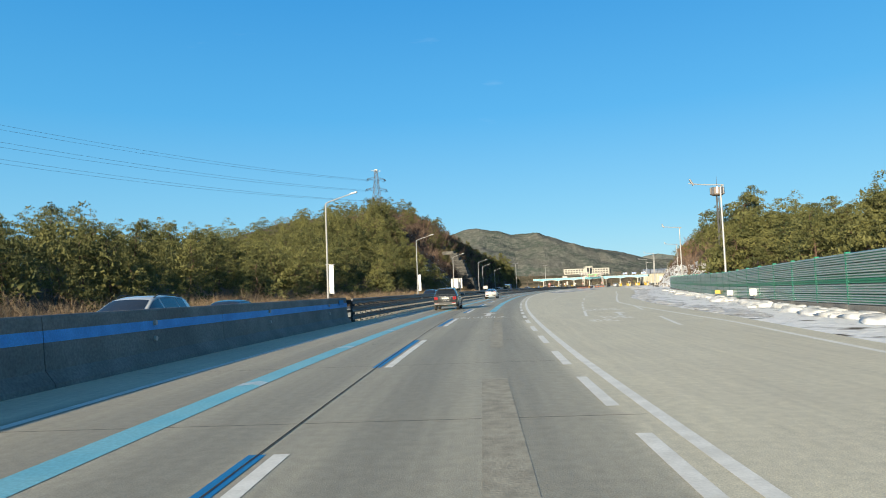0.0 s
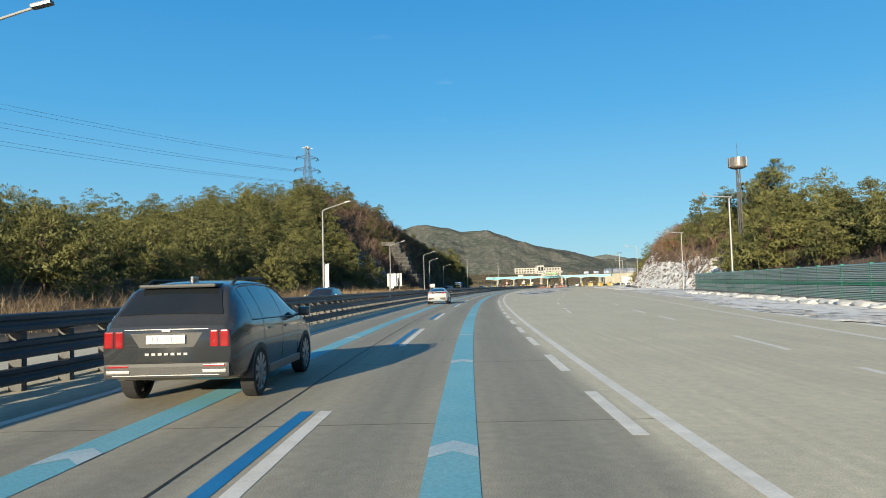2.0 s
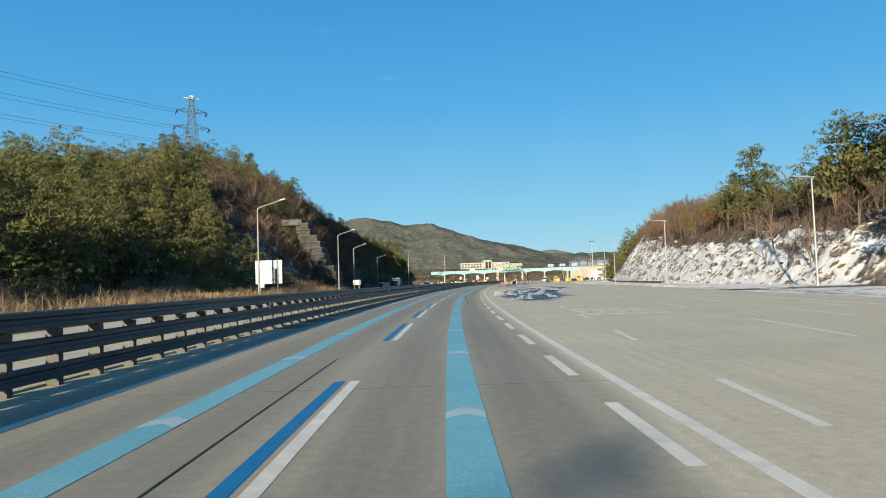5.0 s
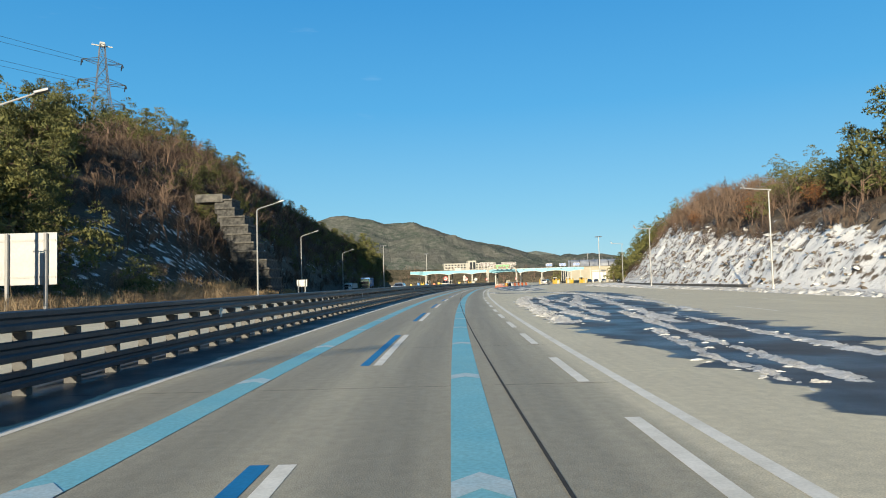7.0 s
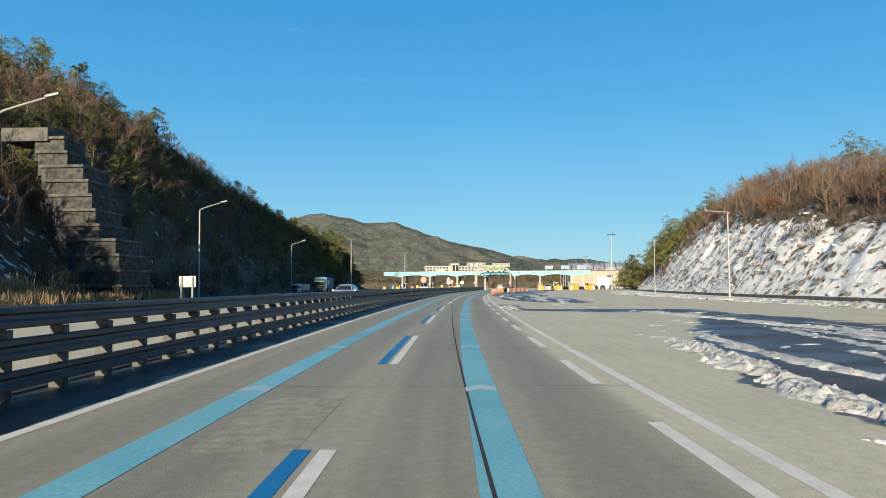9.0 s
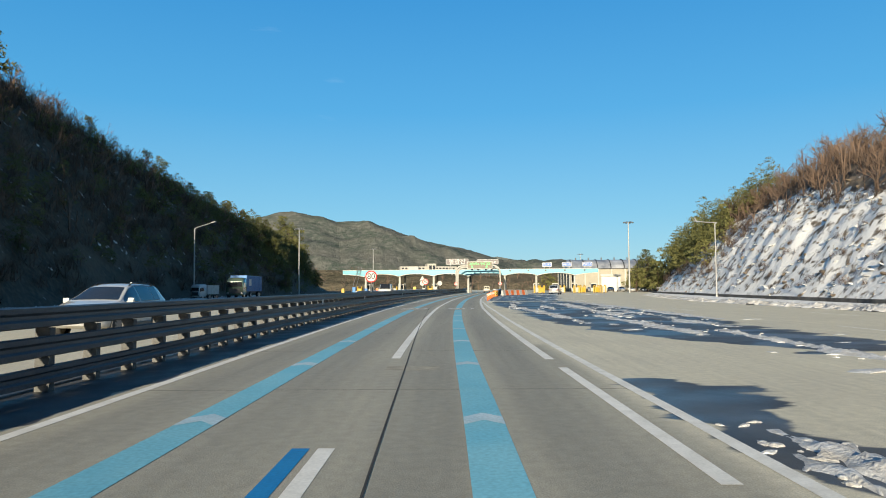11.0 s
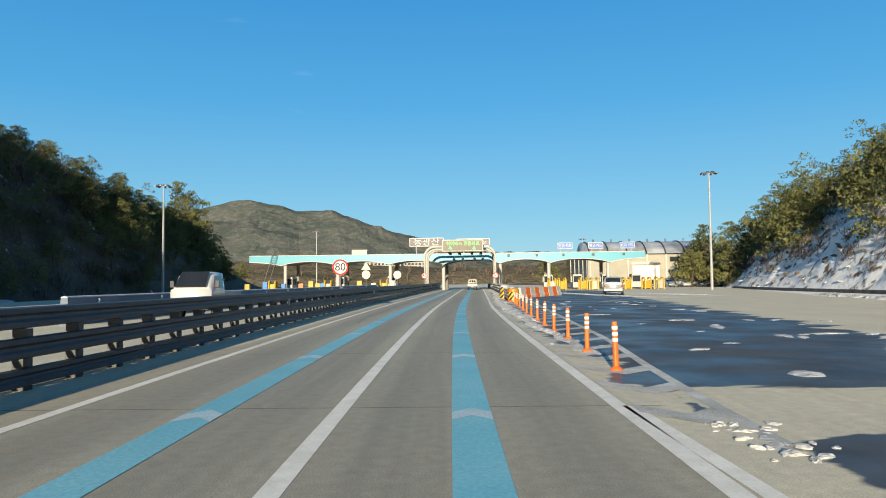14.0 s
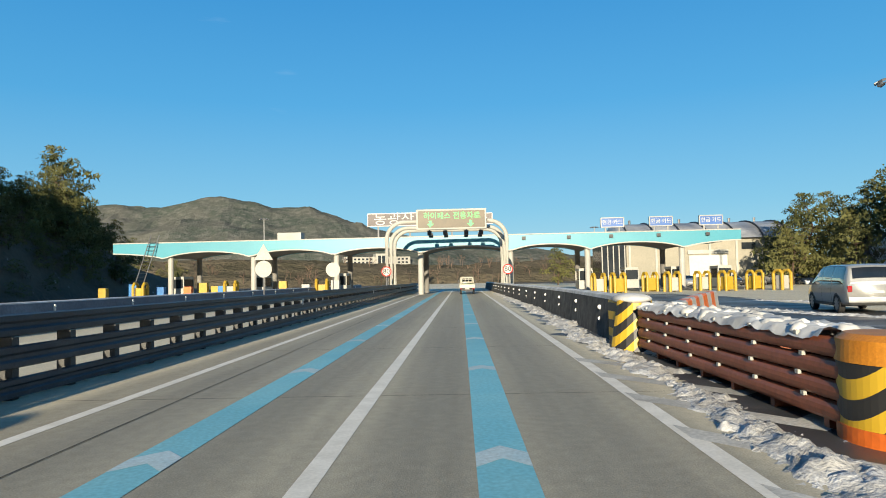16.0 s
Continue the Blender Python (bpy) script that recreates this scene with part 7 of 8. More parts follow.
def bars(root, name, x0, x1, y, z0, z1, n, mat):
    """Unread characters as plain bars."""
    w = (x1 - x0) / n
    for k in range(n):
        boxpart(root, name, x0 + w * (k + 0.2), x0 + w * (k + 0.8), y - 0.004, y + 0.003, z0, z1, mat, 0)


def mirrored(pts, sx):
    return [(sx * x, z) for x, z in (pts if sx > 0 else pts[::-1])]


M["pale_lens"] = surf("pale lamp lens", (0.55, 0.42, 0.40), (0.45, 0.33, 0.32), 9, 0.2, 0, 0, 20, 0.1, 0.5, obj=True)

# dark grey sport utility car in the left lane
suv_skin = paint("graphite grey car paint", (0.055, 0.058, 0.062), 0.25, 0.4)
suv, hull_ = car("suv", "dark graphite grey sport utility car with alloy wheels", "cars", suv_skin, 1.9, 4.8,
          [(0, 1.05), (0.05, 1.12), (0.15, 1.25), (0.42, 1.57), (0.55, 1.64), (0.9, 1.68), (1.6, 1.71), (2.3, 1.69), (2.7, 1.6), (3.55, 1.14), (3.9, 1.08), (4.5, 0.96), (4.72, 0.82), (4.8, 0.7)],
          [(0, 0.44), (0.25, 0.34), (0.9, 0.27), (4.0, 0.26), (4.6, 0.3), (4.8, 0.4)],
          [(0, 0.87), (0.05, 0.92), (0.2, 0.972), (0.6, 1.0), (3.9, 1.0), (4.45, 0.95), (4.7, 0.84), (4.8, 0.7)],
          [(0, 0.95), (0.1, 1.07), (0.6, 1.1), (3.4, 1.06), (4.8, 0.7)], 0.42, (0.14, 0.46), (3.5, 2.72), (0.99, 3.8), 0.36,
          {"sides": ((0.72, 1.2), (1.24, 2.2), (2.28, 3.35)), "trim": M["chrome"], "handles": (1.55, 2.5), "gaps": (1.22, 2.24, 3.25), "sill": M["chrome"]})
for sx in (-1, 1):
    for x0, x1 in ((0.58, 0.69), (0.71, 0.83)):
        boxpart(suv, "tail_lamp", *sorted((sx * x0, sx * x1)), -0.012, 0.12, 0.80, 1.02, M["tail"], 0.02, "red tail lamp")
    boxpart(suv, "reflector", *sorted((sx * 0.5, sx * 0.78)), -0.03, 0.05, 0.545, 0.575, M["tail"], 0.008, "red reflector strip")
    boxpart(suv, "exhaust_trim", *sorted((sx * 0.48, sx * 0.8)), -0.035, 0.05, 0.46, 0.51, M["chrome"], 0.012, "chrome exhaust trim")
    bm = bmesh.new()
    pipe(bm, [(sx * 0.62, 0.75, 1.62), (sx * 0.62, 0.95, 1.7), (sx * 0.61, 2.2, 1.72), (sx * 0.59, 2.45, 1.62)], 0.02, 6)
    part("roof_rail", bm, M["black"], suv)
boxpart(suv, "rear_bumper", -0.84, 0.84, -0.025, 0.2, 0.4, 0.6, M["black"], 0.05)
boxpart(suv, "bumper_trim", -0.72, 0.72, -0.032, 0.05, 0.432, 0.446, M["chrome"], 0.01, "chrome bumper strip")
boxpart(suv, "number_plate", -0.26, 0.26, -0.035, 0.02, 0.85, 0.965, M["plate"], 0.005, "pale number plate with plain bars")
bars(suv, "plate_bar", -0.22, 0.22, -0.037, 0.875, 0.94, 7, M["post"])
plate(suv, "plate_recess", [(-0.48, 0.99), (-0.36, 0.8), (0.36, 0.8), (0.48, 0.99)][::-1], 0.0, 0.006, M["black"], "dark plate recess")
boxpart(suv, "badge", -0.06, 0.06, -0.02, 0.03, 1.0, 1.035, M["chrome"], 0.008)
bars(suv, "name_bar", -0.3, 0.3, -0.012, 0.7, 0.73, 7, M["chrome"])
boxpart(suv, "hatch_strip", -0.56, 0.56, -0.012, 0.05, 1.03, 1.042, M["chrome"], 0.006)
boxpart(suv, "spoiler", -0.53, 0.53, 0.34, 0.75, 1.585, 1.635, M["black"], 0.02)
boxpart(suv, "brake_light", -0.2, 0.2, 0.37, 0.4, 1.61, 1.63, M["tail"], 0.004, "high brake light")
boxpart(suv, "antenna_fin", -0.03, 0.03, 0.85, 1.05, 1.67, 1.75, suv_skin, 0.02)

# white fastback in the left lane
hev_skin = paint("white car paint", (0.52, 0.53, 0.53), 0.25, 0.0)
hev, hull_ = car("fastback_car", "white fastback car with a black lower bumper", "cars", hev_skin, 1.82, 4.47,
          [(0, 1.09), (0.05, 1.125), (0.12, 1.13), (0.24, 1.135), (0.7, 1.275), (1.2, 1.39), (1.7, 1.45), (2.15, 1.465), (2.55, 1.435), (2.85, 1.35), (3.55, 0.99), (3.8, 0.93), (4.15, 0.82), (4.4, 0.68), (4.47, 0.56)],
          [(0, 0.30), (0.25, 0.25), (0.9, 0.2), (3.8, 0.19), (4.3, 0.22), (4.47, 0.32)],
          [(0, 0.82), (0.05, 0.88), (0.14, 0.935), (0.3, 0.98), (0.6, 1.0), (3.6, 1.0), (4.15, 0.93), (4.4, 0.8), (4.47, 0.65)],
          [(0, 0.98), (0.3, 1.02), (0.8, 1.03), (1.2, 1.0), (3.5, 0.93), (4.47, 0.6)], 0.66, (0.27, 1.16), (3.5, 2.83), (0.92, 3.62), 0.325,
          {"sides": ((1.18, 1.5), (1.54, 2.36), (2.44, 3.35)), "handles": (1.8, 2.65), "gaps": (1.62, 2.4, 3.28), "mirror": M["black"], "sill": hev_skin, "rear_edge": lambda f: 0.90 - 0.02 * f})
for sx in (-1, 1):
    plate(hev, "tail_lamp", mirrored([(0.36, 0.94), (0.58, 0.945), (0.74, 0.965), (0.735, 1.04), (0.66, 1.075), (0.53, 1.07), (0.46, 1.01)], sx), 0.0, 0.012, M["tail"], "pointed red tail lamp")
    plate(hev, "reversing_lens", mirrored([(0.36, 0.955), (0.58, 0.965), (0.72, 0.985), (0.58, 1.0)], sx), -0.012, 0.004, M["pale_lens"], "pale reversing lens")
    side_patch(hev, hull_, "lamp_corner", sx, [0.0, 0.04, 0.08, 0.12, 0.17, 0.21, 0.25], lambda y: 0.965 + 0.2 * y, lambda y: 1.065 - 0.18 * y, M["tail"], "red lamp corner", 0.008)
    plate(hev, "reflector", mirrored([(0.64, 0.43), (0.68, 0.43), (0.7, 0.59), (0.66, 0.59)], sx), -0.02, 0.012, M["tail"], "red upright reflector")
plate(hev, "spoiler_glass", [(-0.52, 0.965), (0.52, 0.965), (0.56, 1.07), (-0.56, 1.07)], 0.0, 0.006, M["glass"], "dark lower rear glass")
boxpart(hev, "brake_light", -0.17, 0.17, -0.012, 0.03, 1.076, 1.09, M["tail"], 0.004, "high brake light")
plate(hev, "bumper_insert", [(-0.73, 0.61), (-0.72, 0.43), (-0.66, 0.385), (-0.54, 0.385), (-0.38, 0.44), (0.38, 0.44), (0.54, 0.385), (0.66, 0.385), (0.72, 0.43), (0.73, 0.61), (0.56, 0.6), (-0.56, 0.6)][::-1], 0.0, 0.02, M["black"], "black lower bumper")
boxpart(hev, "bumper_line", -0.46, 0.46, -0.02, 0.04, 0.335, 0.35, M["deep"], 0.005, "thin blue bumper line")
boxpart(hev, "number_plate", -0.26, 0.26, -0.035, 0.02, 0.455, 0.565, M["plate"], 0.005, "pale number plate with plain bars")
bars(hev, "plate_bar", -0.22, 0.22, -0.036, 0.475, 0.545, 7, M["post"])
bm = bmesh.new()
pipe(bm, [(0.068 * math.cos(a), -0.006, 0.87 + 0.036 * math.sin(a)) for a in (k * math.tau / 16 for k in range(17))], 0.006, 5)
for sx in (-1, 1):
    pipe(bm, [(sx * 0.03, -0.006, 0.845), (sx * 0.022, -0.006, 0.895)], 0.006, 5)
part("badge", bm, M["chrome"], hev)
bars(hev, "name_bar", -0.1, 0.1, -0.003, 0.79, 0.807, 5, M["chrome"])
bm = bmesh.new()
pipe(bm, [(-0.6, -0.001, 0.93), (-0.57, -0.001, 0.76), (-0.48, -0.001, 0.7), (0.48, -0.001, 0.7), (0.57, -0.001, 0.76), (0.6, -0.001, 0.93)], 0.003, 5)
part("hatch_seam", bm, M["black"], hev)
raw("antenna_fin", [(-0.025, 1.35, 1.40), (0.025, 1.35, 1.40), (0.03, 1.58, 1.42), (-0.03, 1.58, 1.42), (0, 1.36, 1.475), (0, 1.44, 1.46)], [(0, 1, 4), (1, 2, 5, 4), (3, 0, 4, 5), (2, 3, 5), (0, 3, 2, 1)], hev_skin, hev)

# silver people carrier on the plaza
van_skin = paint("silver car paint", (0.36, 0.36, 0.35), 0.3, 0.3)
van, hull_ = car("minivan", "silver people carrier with dark windows on the plaza", "cars", van_skin, 1.92, 5.1,
          [(0, 1.0), (0.04, 1.25), (0.12, 1.55), (0.22, 1.69), (0.5, 1.77), (2.5, 1.79), (3.2, 1.73), (4.3, 1.1), (4.8, 0.93), (5.02, 0.78), (5.1, 0.64)],
          [(0, 0.42), (0.25, 0.3), (0.9, 0.25), (4.3, 0.24), (4.9, 0.28), (5.1, 0.38)],
          [(0, 0.92), (0.05, 0.96), (0.2, 0.985), (0.6, 1.0), (4.2, 1.0), (4.8, 0.92), (5.0, 0.8), (5.1, 0.68)],
          [(0, 0.9), (0.08, 1.02), (0.4, 1.04), (4.0, 1.0), (5.1, 0.66)], 0.2, (0.05, 0.2), (4.25, 3.25), (1.0, 4.0), 0.34,
          {"sides": ((0.35, 1.55), (1.62, 2.7), (2.78, 4.05)), "handles": (1.9, 3.0), "gaps": (1.6, 2.75, 3.95)})
for sx in (-1, 1):
    boxpart(van, "tail_lamp", *sorted((sx * 0.74, sx * 0.89)), -0.01, 0.12, 0.78, 1.0, M["tail"], 0.02, "tall red tail lamp")
boxpart(van, "number_plate", -0.26, 0.26, -0.03, 0.02, 0.72, 0.83, M["plate"], 0.005, "pale number plate with plain bars")
boxpart(van, "rear_bumper", -0.88, 0.88, -0.04, 0.2, 0.4, 0.6, van_skin, 0.05)

# generic saloons: on the opposite side and parked
def saloon(skin, label, group="cars"):
    c, _ = car("car", label, group, skin, 1.8, 4.5,
            [(0, 0.88), (0.06, 0.98), (0.5, 1.04), (0.75, 1.09), (1.3, 1.37), (1.7, 1.44), (2.3, 1.45), (2.65, 1.39), (3.45, 1.0), (3.7, 0.94), (4.2, 0.83), (4.43, 0.67), (4.5, 0.56)],
            [(0, 0.38), (0.25, 0.28), (0.9, 0.2), (3.9, 0.2), (4.4, 0.24), (4.5, 0.34)],
            [(0, 0.86), (0.05, 0.92), (0.2, 0.97), (0.6, 1.0), (3.7, 1.0), (4.2, 0.93), (4.45, 0.8), (4.5, 0.66)],
            [(0, 0.85), (0.1, 0.96), (0.8, 1.0), (3.4, 0.94), (4.5, 0.58)], 0.55, (0.75, 1.34), (3.4, 2.64), (0.95, 3.65), 0.32,
            {"sides": ((1.1, 2.2), (2.28, 3.25)), "handles": (1.8, 2.7), "gaps": (1.4, 2.24, 3.2)})
    for sx in (-1, 1):
        boxpart(c, "tail_lamp", *sorted((sx * 0.5, sx * 0.76)), -0.01, 0.1, 0.74, 0.86, M["tail"], 0.02, "red tail lamp")
        boxpart(c, "headlamp", *sorted((sx * 0.4, sx * 0.58)), 4.38, 4.51, 0.48, 0.56, M["chrome"], 0.02, "headlamp")
    return c


def place(ob, s, d, turn=0.0, z=0.0):
    p = at(s, d, z)
    ob.matrix_basis = pose(p.x, p.y, z + 0.002, 0, 0, heading(s) + turn)
    return ob


place(suv, 51.3, -3.88)
place(hev, 102.0, -3.50)
van.matrix_basis = pose(67.8, 354.6, 0.002, 0, 0, -27.7)
opp_white = paint("pearl white car paint", (0.48, 0.48, 0.47), 0.25, 0.0)
opp_dark = paint("dark blue car paint", (0.02, 0.035, 0.07), 0.22, 0.3)
opp_suv = copy_thing(suv, Matrix.Identity(4))
opp_suv.name = "suv"
tagged(opp_suv, "pearl white sport utility car on the opposite carriageway")
for o in opp_suv.children:
    if o.data and o.data.materials[0] == suv_skin:
        o.data = o.data.copy()
        o.data.materials[0] = opp_white
place(opp_suv, 22.8, -10.8, 180)
opp2 = copy_thing(opp_suv, Matrix.Identity(4))
place(opp2, 257.0, -11.5, 180)
place(saloon(opp_dark, "dark blue saloon on the opposite carriageway"), 31.7, -11.5, 180)
o3 = copy_thing(suv, Matrix.Identity(4))
tagged(o3, "dark grey sport utility car on the opposite carriageway")
place(o3, 92, -10.5, 180)
rp = random.Random(14)
cols = [paint("parked car paint", c) for c in ((0.4, 0.4, 0.4), (0.02, 0.03, 0.05), (0.05, 0.05, 0.055), (0.3, 0.31, 0.32))]
base = [saloon(c, "parked saloon car beside the toll office", "parked cars") for c in cols]
k = 0
for u in (66.5, 69.4, 72.2, 75.0, 77.9, 80.8, 83.6, 86.4):
    m = g_at(u, 20 + rp.uniform(-0.5, 0.5), 0, 180 + rp.uniform(-4, 4))
    if k < 4:
        base[k].matrix_basis = m
    else:
        copy_thing(base[k % 4], m)
    k += 1

# small cream pick-up truck ahead in the lane
tr_skin = paint("cream truck paint", (0.42, 0.40, 0.32), 0.4, 0.0)
truck = thing("pickup_truck", Matrix.Identity(4), "small cream pick-up truck with a green tarpaulin in its bed", "truck", "cars")
vs, fs = loft((2.0, 2.05, 2.5, 3.0, 3.35, 3.5), lambda y: [(0, 0.42), (0.7, 0.42), (0.76, 0.5), (0.78, 1.0), (0.76, 1.12), (lerp([(2, 0.68), (2.8, 0.68), (3.5, 0.62)], y), lerp([(2.0, 1.68), (2.05, 1.74), (2.8, 1.76), (3.2, 1.5), (3.5, 1.15)], y)), (0.5, lerp([(2.0, 1.72), (2.05, 1.78), (2.8, 1.8), (3.2, 1.53), (3.5, 1.17)], y)), (0, lerp([(2.0, 1.73), (2.05, 1.79), (2.8, 1.81), (3.2, 1.54), (3.5, 1.18)], y))])
raw("cab", vs, fs, tr_skin, truck, True)
for x0, x1 in ((-0.5, -0.2), (-0.16, 0.16), (0.2, 0.5)):
    boxpart(truck, "rear_window", x0, x1, 1.985, 2.0, 1.28, 1.6, M["glass"], 0.004, "dark rear window")
for sx in (-1, 1):
    quad_on(truck, "side_window", [(sx * 0.76, 2.15, 1.15), (sx * 0.76, 3.15, 1.15), (sx * 0.69, 2.9, 1.62), (sx * 0.69, 2.2, 1.65)], M["glass"], (sx, 0, 0.2), "dark side window", 0.02)
    boxpart(truck, "bed_side", *sorted((sx * 0.74, sx * 0.78)), 0.02, 1.95, 0.62, 1.0, tr_skin, 0.01)
    boxpart(truck, "tail_lamp", *sorted((sx * 0.52, sx * 0.74)), -0.02, 0.03, 0.5, 0.6, M["tail"], 0.01, "red tail lamp")
    boxpart(truck, "mirror", *sorted((sx * 0.8, sx * 0.95)), 3.1, 3.15, 1.2, 1.45, M["black"], 0.01)
    for y in (0.75, 2.75):
        wheel(truck, sx * 0.66, y, 0.27, 0.16, sx)
boxpart(truck, "tailgate", -0.76, 0.76, -0.01, 0.03, 0.64, 1.0, tr_skin, 0.012)
boxpart(truck, "chassis", -0.6, 0.6, 0.05, 3.3, 0.34, 0.5, M["black"], 0.02)
boxpart(truck, "bed_floor", -0.74, 0.74, 0.03, 1.95, 0.58, 0.64, M["black"], 0.01)
boxpart(truck, "number_plate", -0.2, 0.2, -0.03, 0.01, 0.5, 0.6, M["plate"], 0.004)
bm = bmesh.new()
for k in range(9):
    lump(bm, (rs.uniform(-0.5, 0.5), 0.3 + 0.18 * k, 0.95), 0.28, rs, 2, 0.5)
part("tarpaulin", bm, surf("green tarpaulin", (0.08, 0.16, 0.07), (0.06, 0.12, 0.05), 3, 0.7, obj=True), truck, "green tarpaulin", True)
for z in (1.25, 1.5):
    boxpart(truck, "rack_bar", -0.74, 0.74, 1.92, 1.96, z - 0.02, z + 0.02, tr_skin, 0.005)
place(truck, 402.0, 0.75)

opp_truck = copy_thing(truck, Matrix.Identity(4))
tagged(opp_truck, "small white pick-up truck on the opposite carriageway")
for o in opp_truck.children:
    if o.data and o.data.materials[0] == tr_skin:
        o.data = o.data.copy()
        o.data.materials[0] = opp_white
quad_on(opp_truck, "windscreen", [(-0.6, 3.56, 1.24), (0.6, 3.56, 1.24), (0.54, 3.0, 1.8), (-0.54, 3.0, 1.8)], M["glass"], (0, 0.7, 0.6), "dark windscreen", 0.05)
place(opp_truck, 325.5, -11.1, 180)
opp_truck.matrix_basis = opp_truck.matrix_basis @ Matrix.Scale(1.12, 4)

# lorries waiting on the far side of the plaza
def lorry(cab_skin, box_skin, label, box_len, box_z, cab_len):
    root = thing("lorry", Matrix.Identity(4), label, "lorry", "lorries")
    vs, fs = loft((0.0, 0.06, 0.3, cab_len - 0.1, cab_len), lambda y: [(0, 0.55), (1.15, 0.55), (1.22, 0.7), (1.23, 1.6), (1.2, lerp([(0, 2.4), (0.06, 2.6), (0.3, 2.95), (cab_len, 3.0)], y)), (1.0, lerp([(0, 2.45), (0.06, 2.7), (0.3, 3.05), (cab_len, 3.1)], y)), (0, lerp([(0, 2.48), (0.06, 2.75), (0.3, 3.1), (cab_len, 3.15)], y))])
    raw("cab", vs, fs, cab_skin, root, True)
    boxpart(root, "windscreen", -1.05, 1.05, -0.02, 0.05, 1.75, 2.45, M["glass"], 0.02, "dark windscreen")
    boxpart(root, "grille", -0.8, 0.8, -0.03, 0.05, 0.8, 1.5, M["black"], 0.02)
    for sx in (-1, 1):
        quad_on(root, "side_window", [(sx * 1.23, 0.35, 1.7), (sx * 1.23, 1.2, 1.7), (sx * 1.21, 1.2, 2.4), (sx * 1.21, 0.45, 2.4)], M["glass"], (sx, 0, 0), "", 0.02)
        boxpart(root, "headlamp", *sorted((sx * 0.8, sx * 1.15)), -0.03, 0.05, 0.7, 0.95, M["chrome"], 0.02)
        boxpart(root, "mirror", *sorted((sx * 1.28, sx * 1.5)), 0.1, 0.2, 1.6, 2.3, M["black"], 0.02)
        for y in (1.0, cab_len + box_len * 0.3, cab_len + box_len * 0.8, cab_len + box_len * 0.9):
            wheel(root, sx * 1.05, y, 0.5, 0.3, sx)
    boxpart(root, "chassis", -0.9, 0.9, 0.5, cab_len + box_len, 0.75, 1.0, M["black"], 0.02)
    bx = boxpart(root, "container", -1.22, 1.22, cab_len + 0.3, cab_len + 0.3 + box_len, 1.05, box_z, box_skin, 0.03)
    for k in range(int(box_len / 0.45)):
        y = cab_len + 0.45 + 0.45 * k
        for sx in (-1, 1):
            boxpart(bx, "rib", *sorted((sx * 1.215, sx * 1.25)), y, y + 0.2, 1.15, box_z - 0.12, box_skin, 0.01)
    return root, bx


blue_c = surf("blue container steel", (0.02, 0.14, 0.38), (0.018, 0.115, 0.32), 0.8, 0.5, 0.1, 0, 10, 0.2)
l1, c1 = lorry(paint("green-grey lorry paint", (0.07, 0.10, 0.07)), blue_c, "green-grey lorry with a blue shipping container", 11.5, 3.45, 2.2)
boxpart(c1, "emblem", 1.245, 1.27, 4.0, 5.6, 1.9, 2.9, M["plastic_white"], 0.02, "plain white emblem")
l1.matrix_basis = pose(12.1, 335.2, 0.002, 0, 0, -6.5)
l2, c2 = lorry(opp_white, M["plastic_white"], "white lorry waiting on the far side of the plaza", 3.2, 2.9, 1.9)
l2.matrix_basis = pose(7.3, 331.0, 0.002, 0, 0, -37) @ Matrix.Scale(0.68, 4)

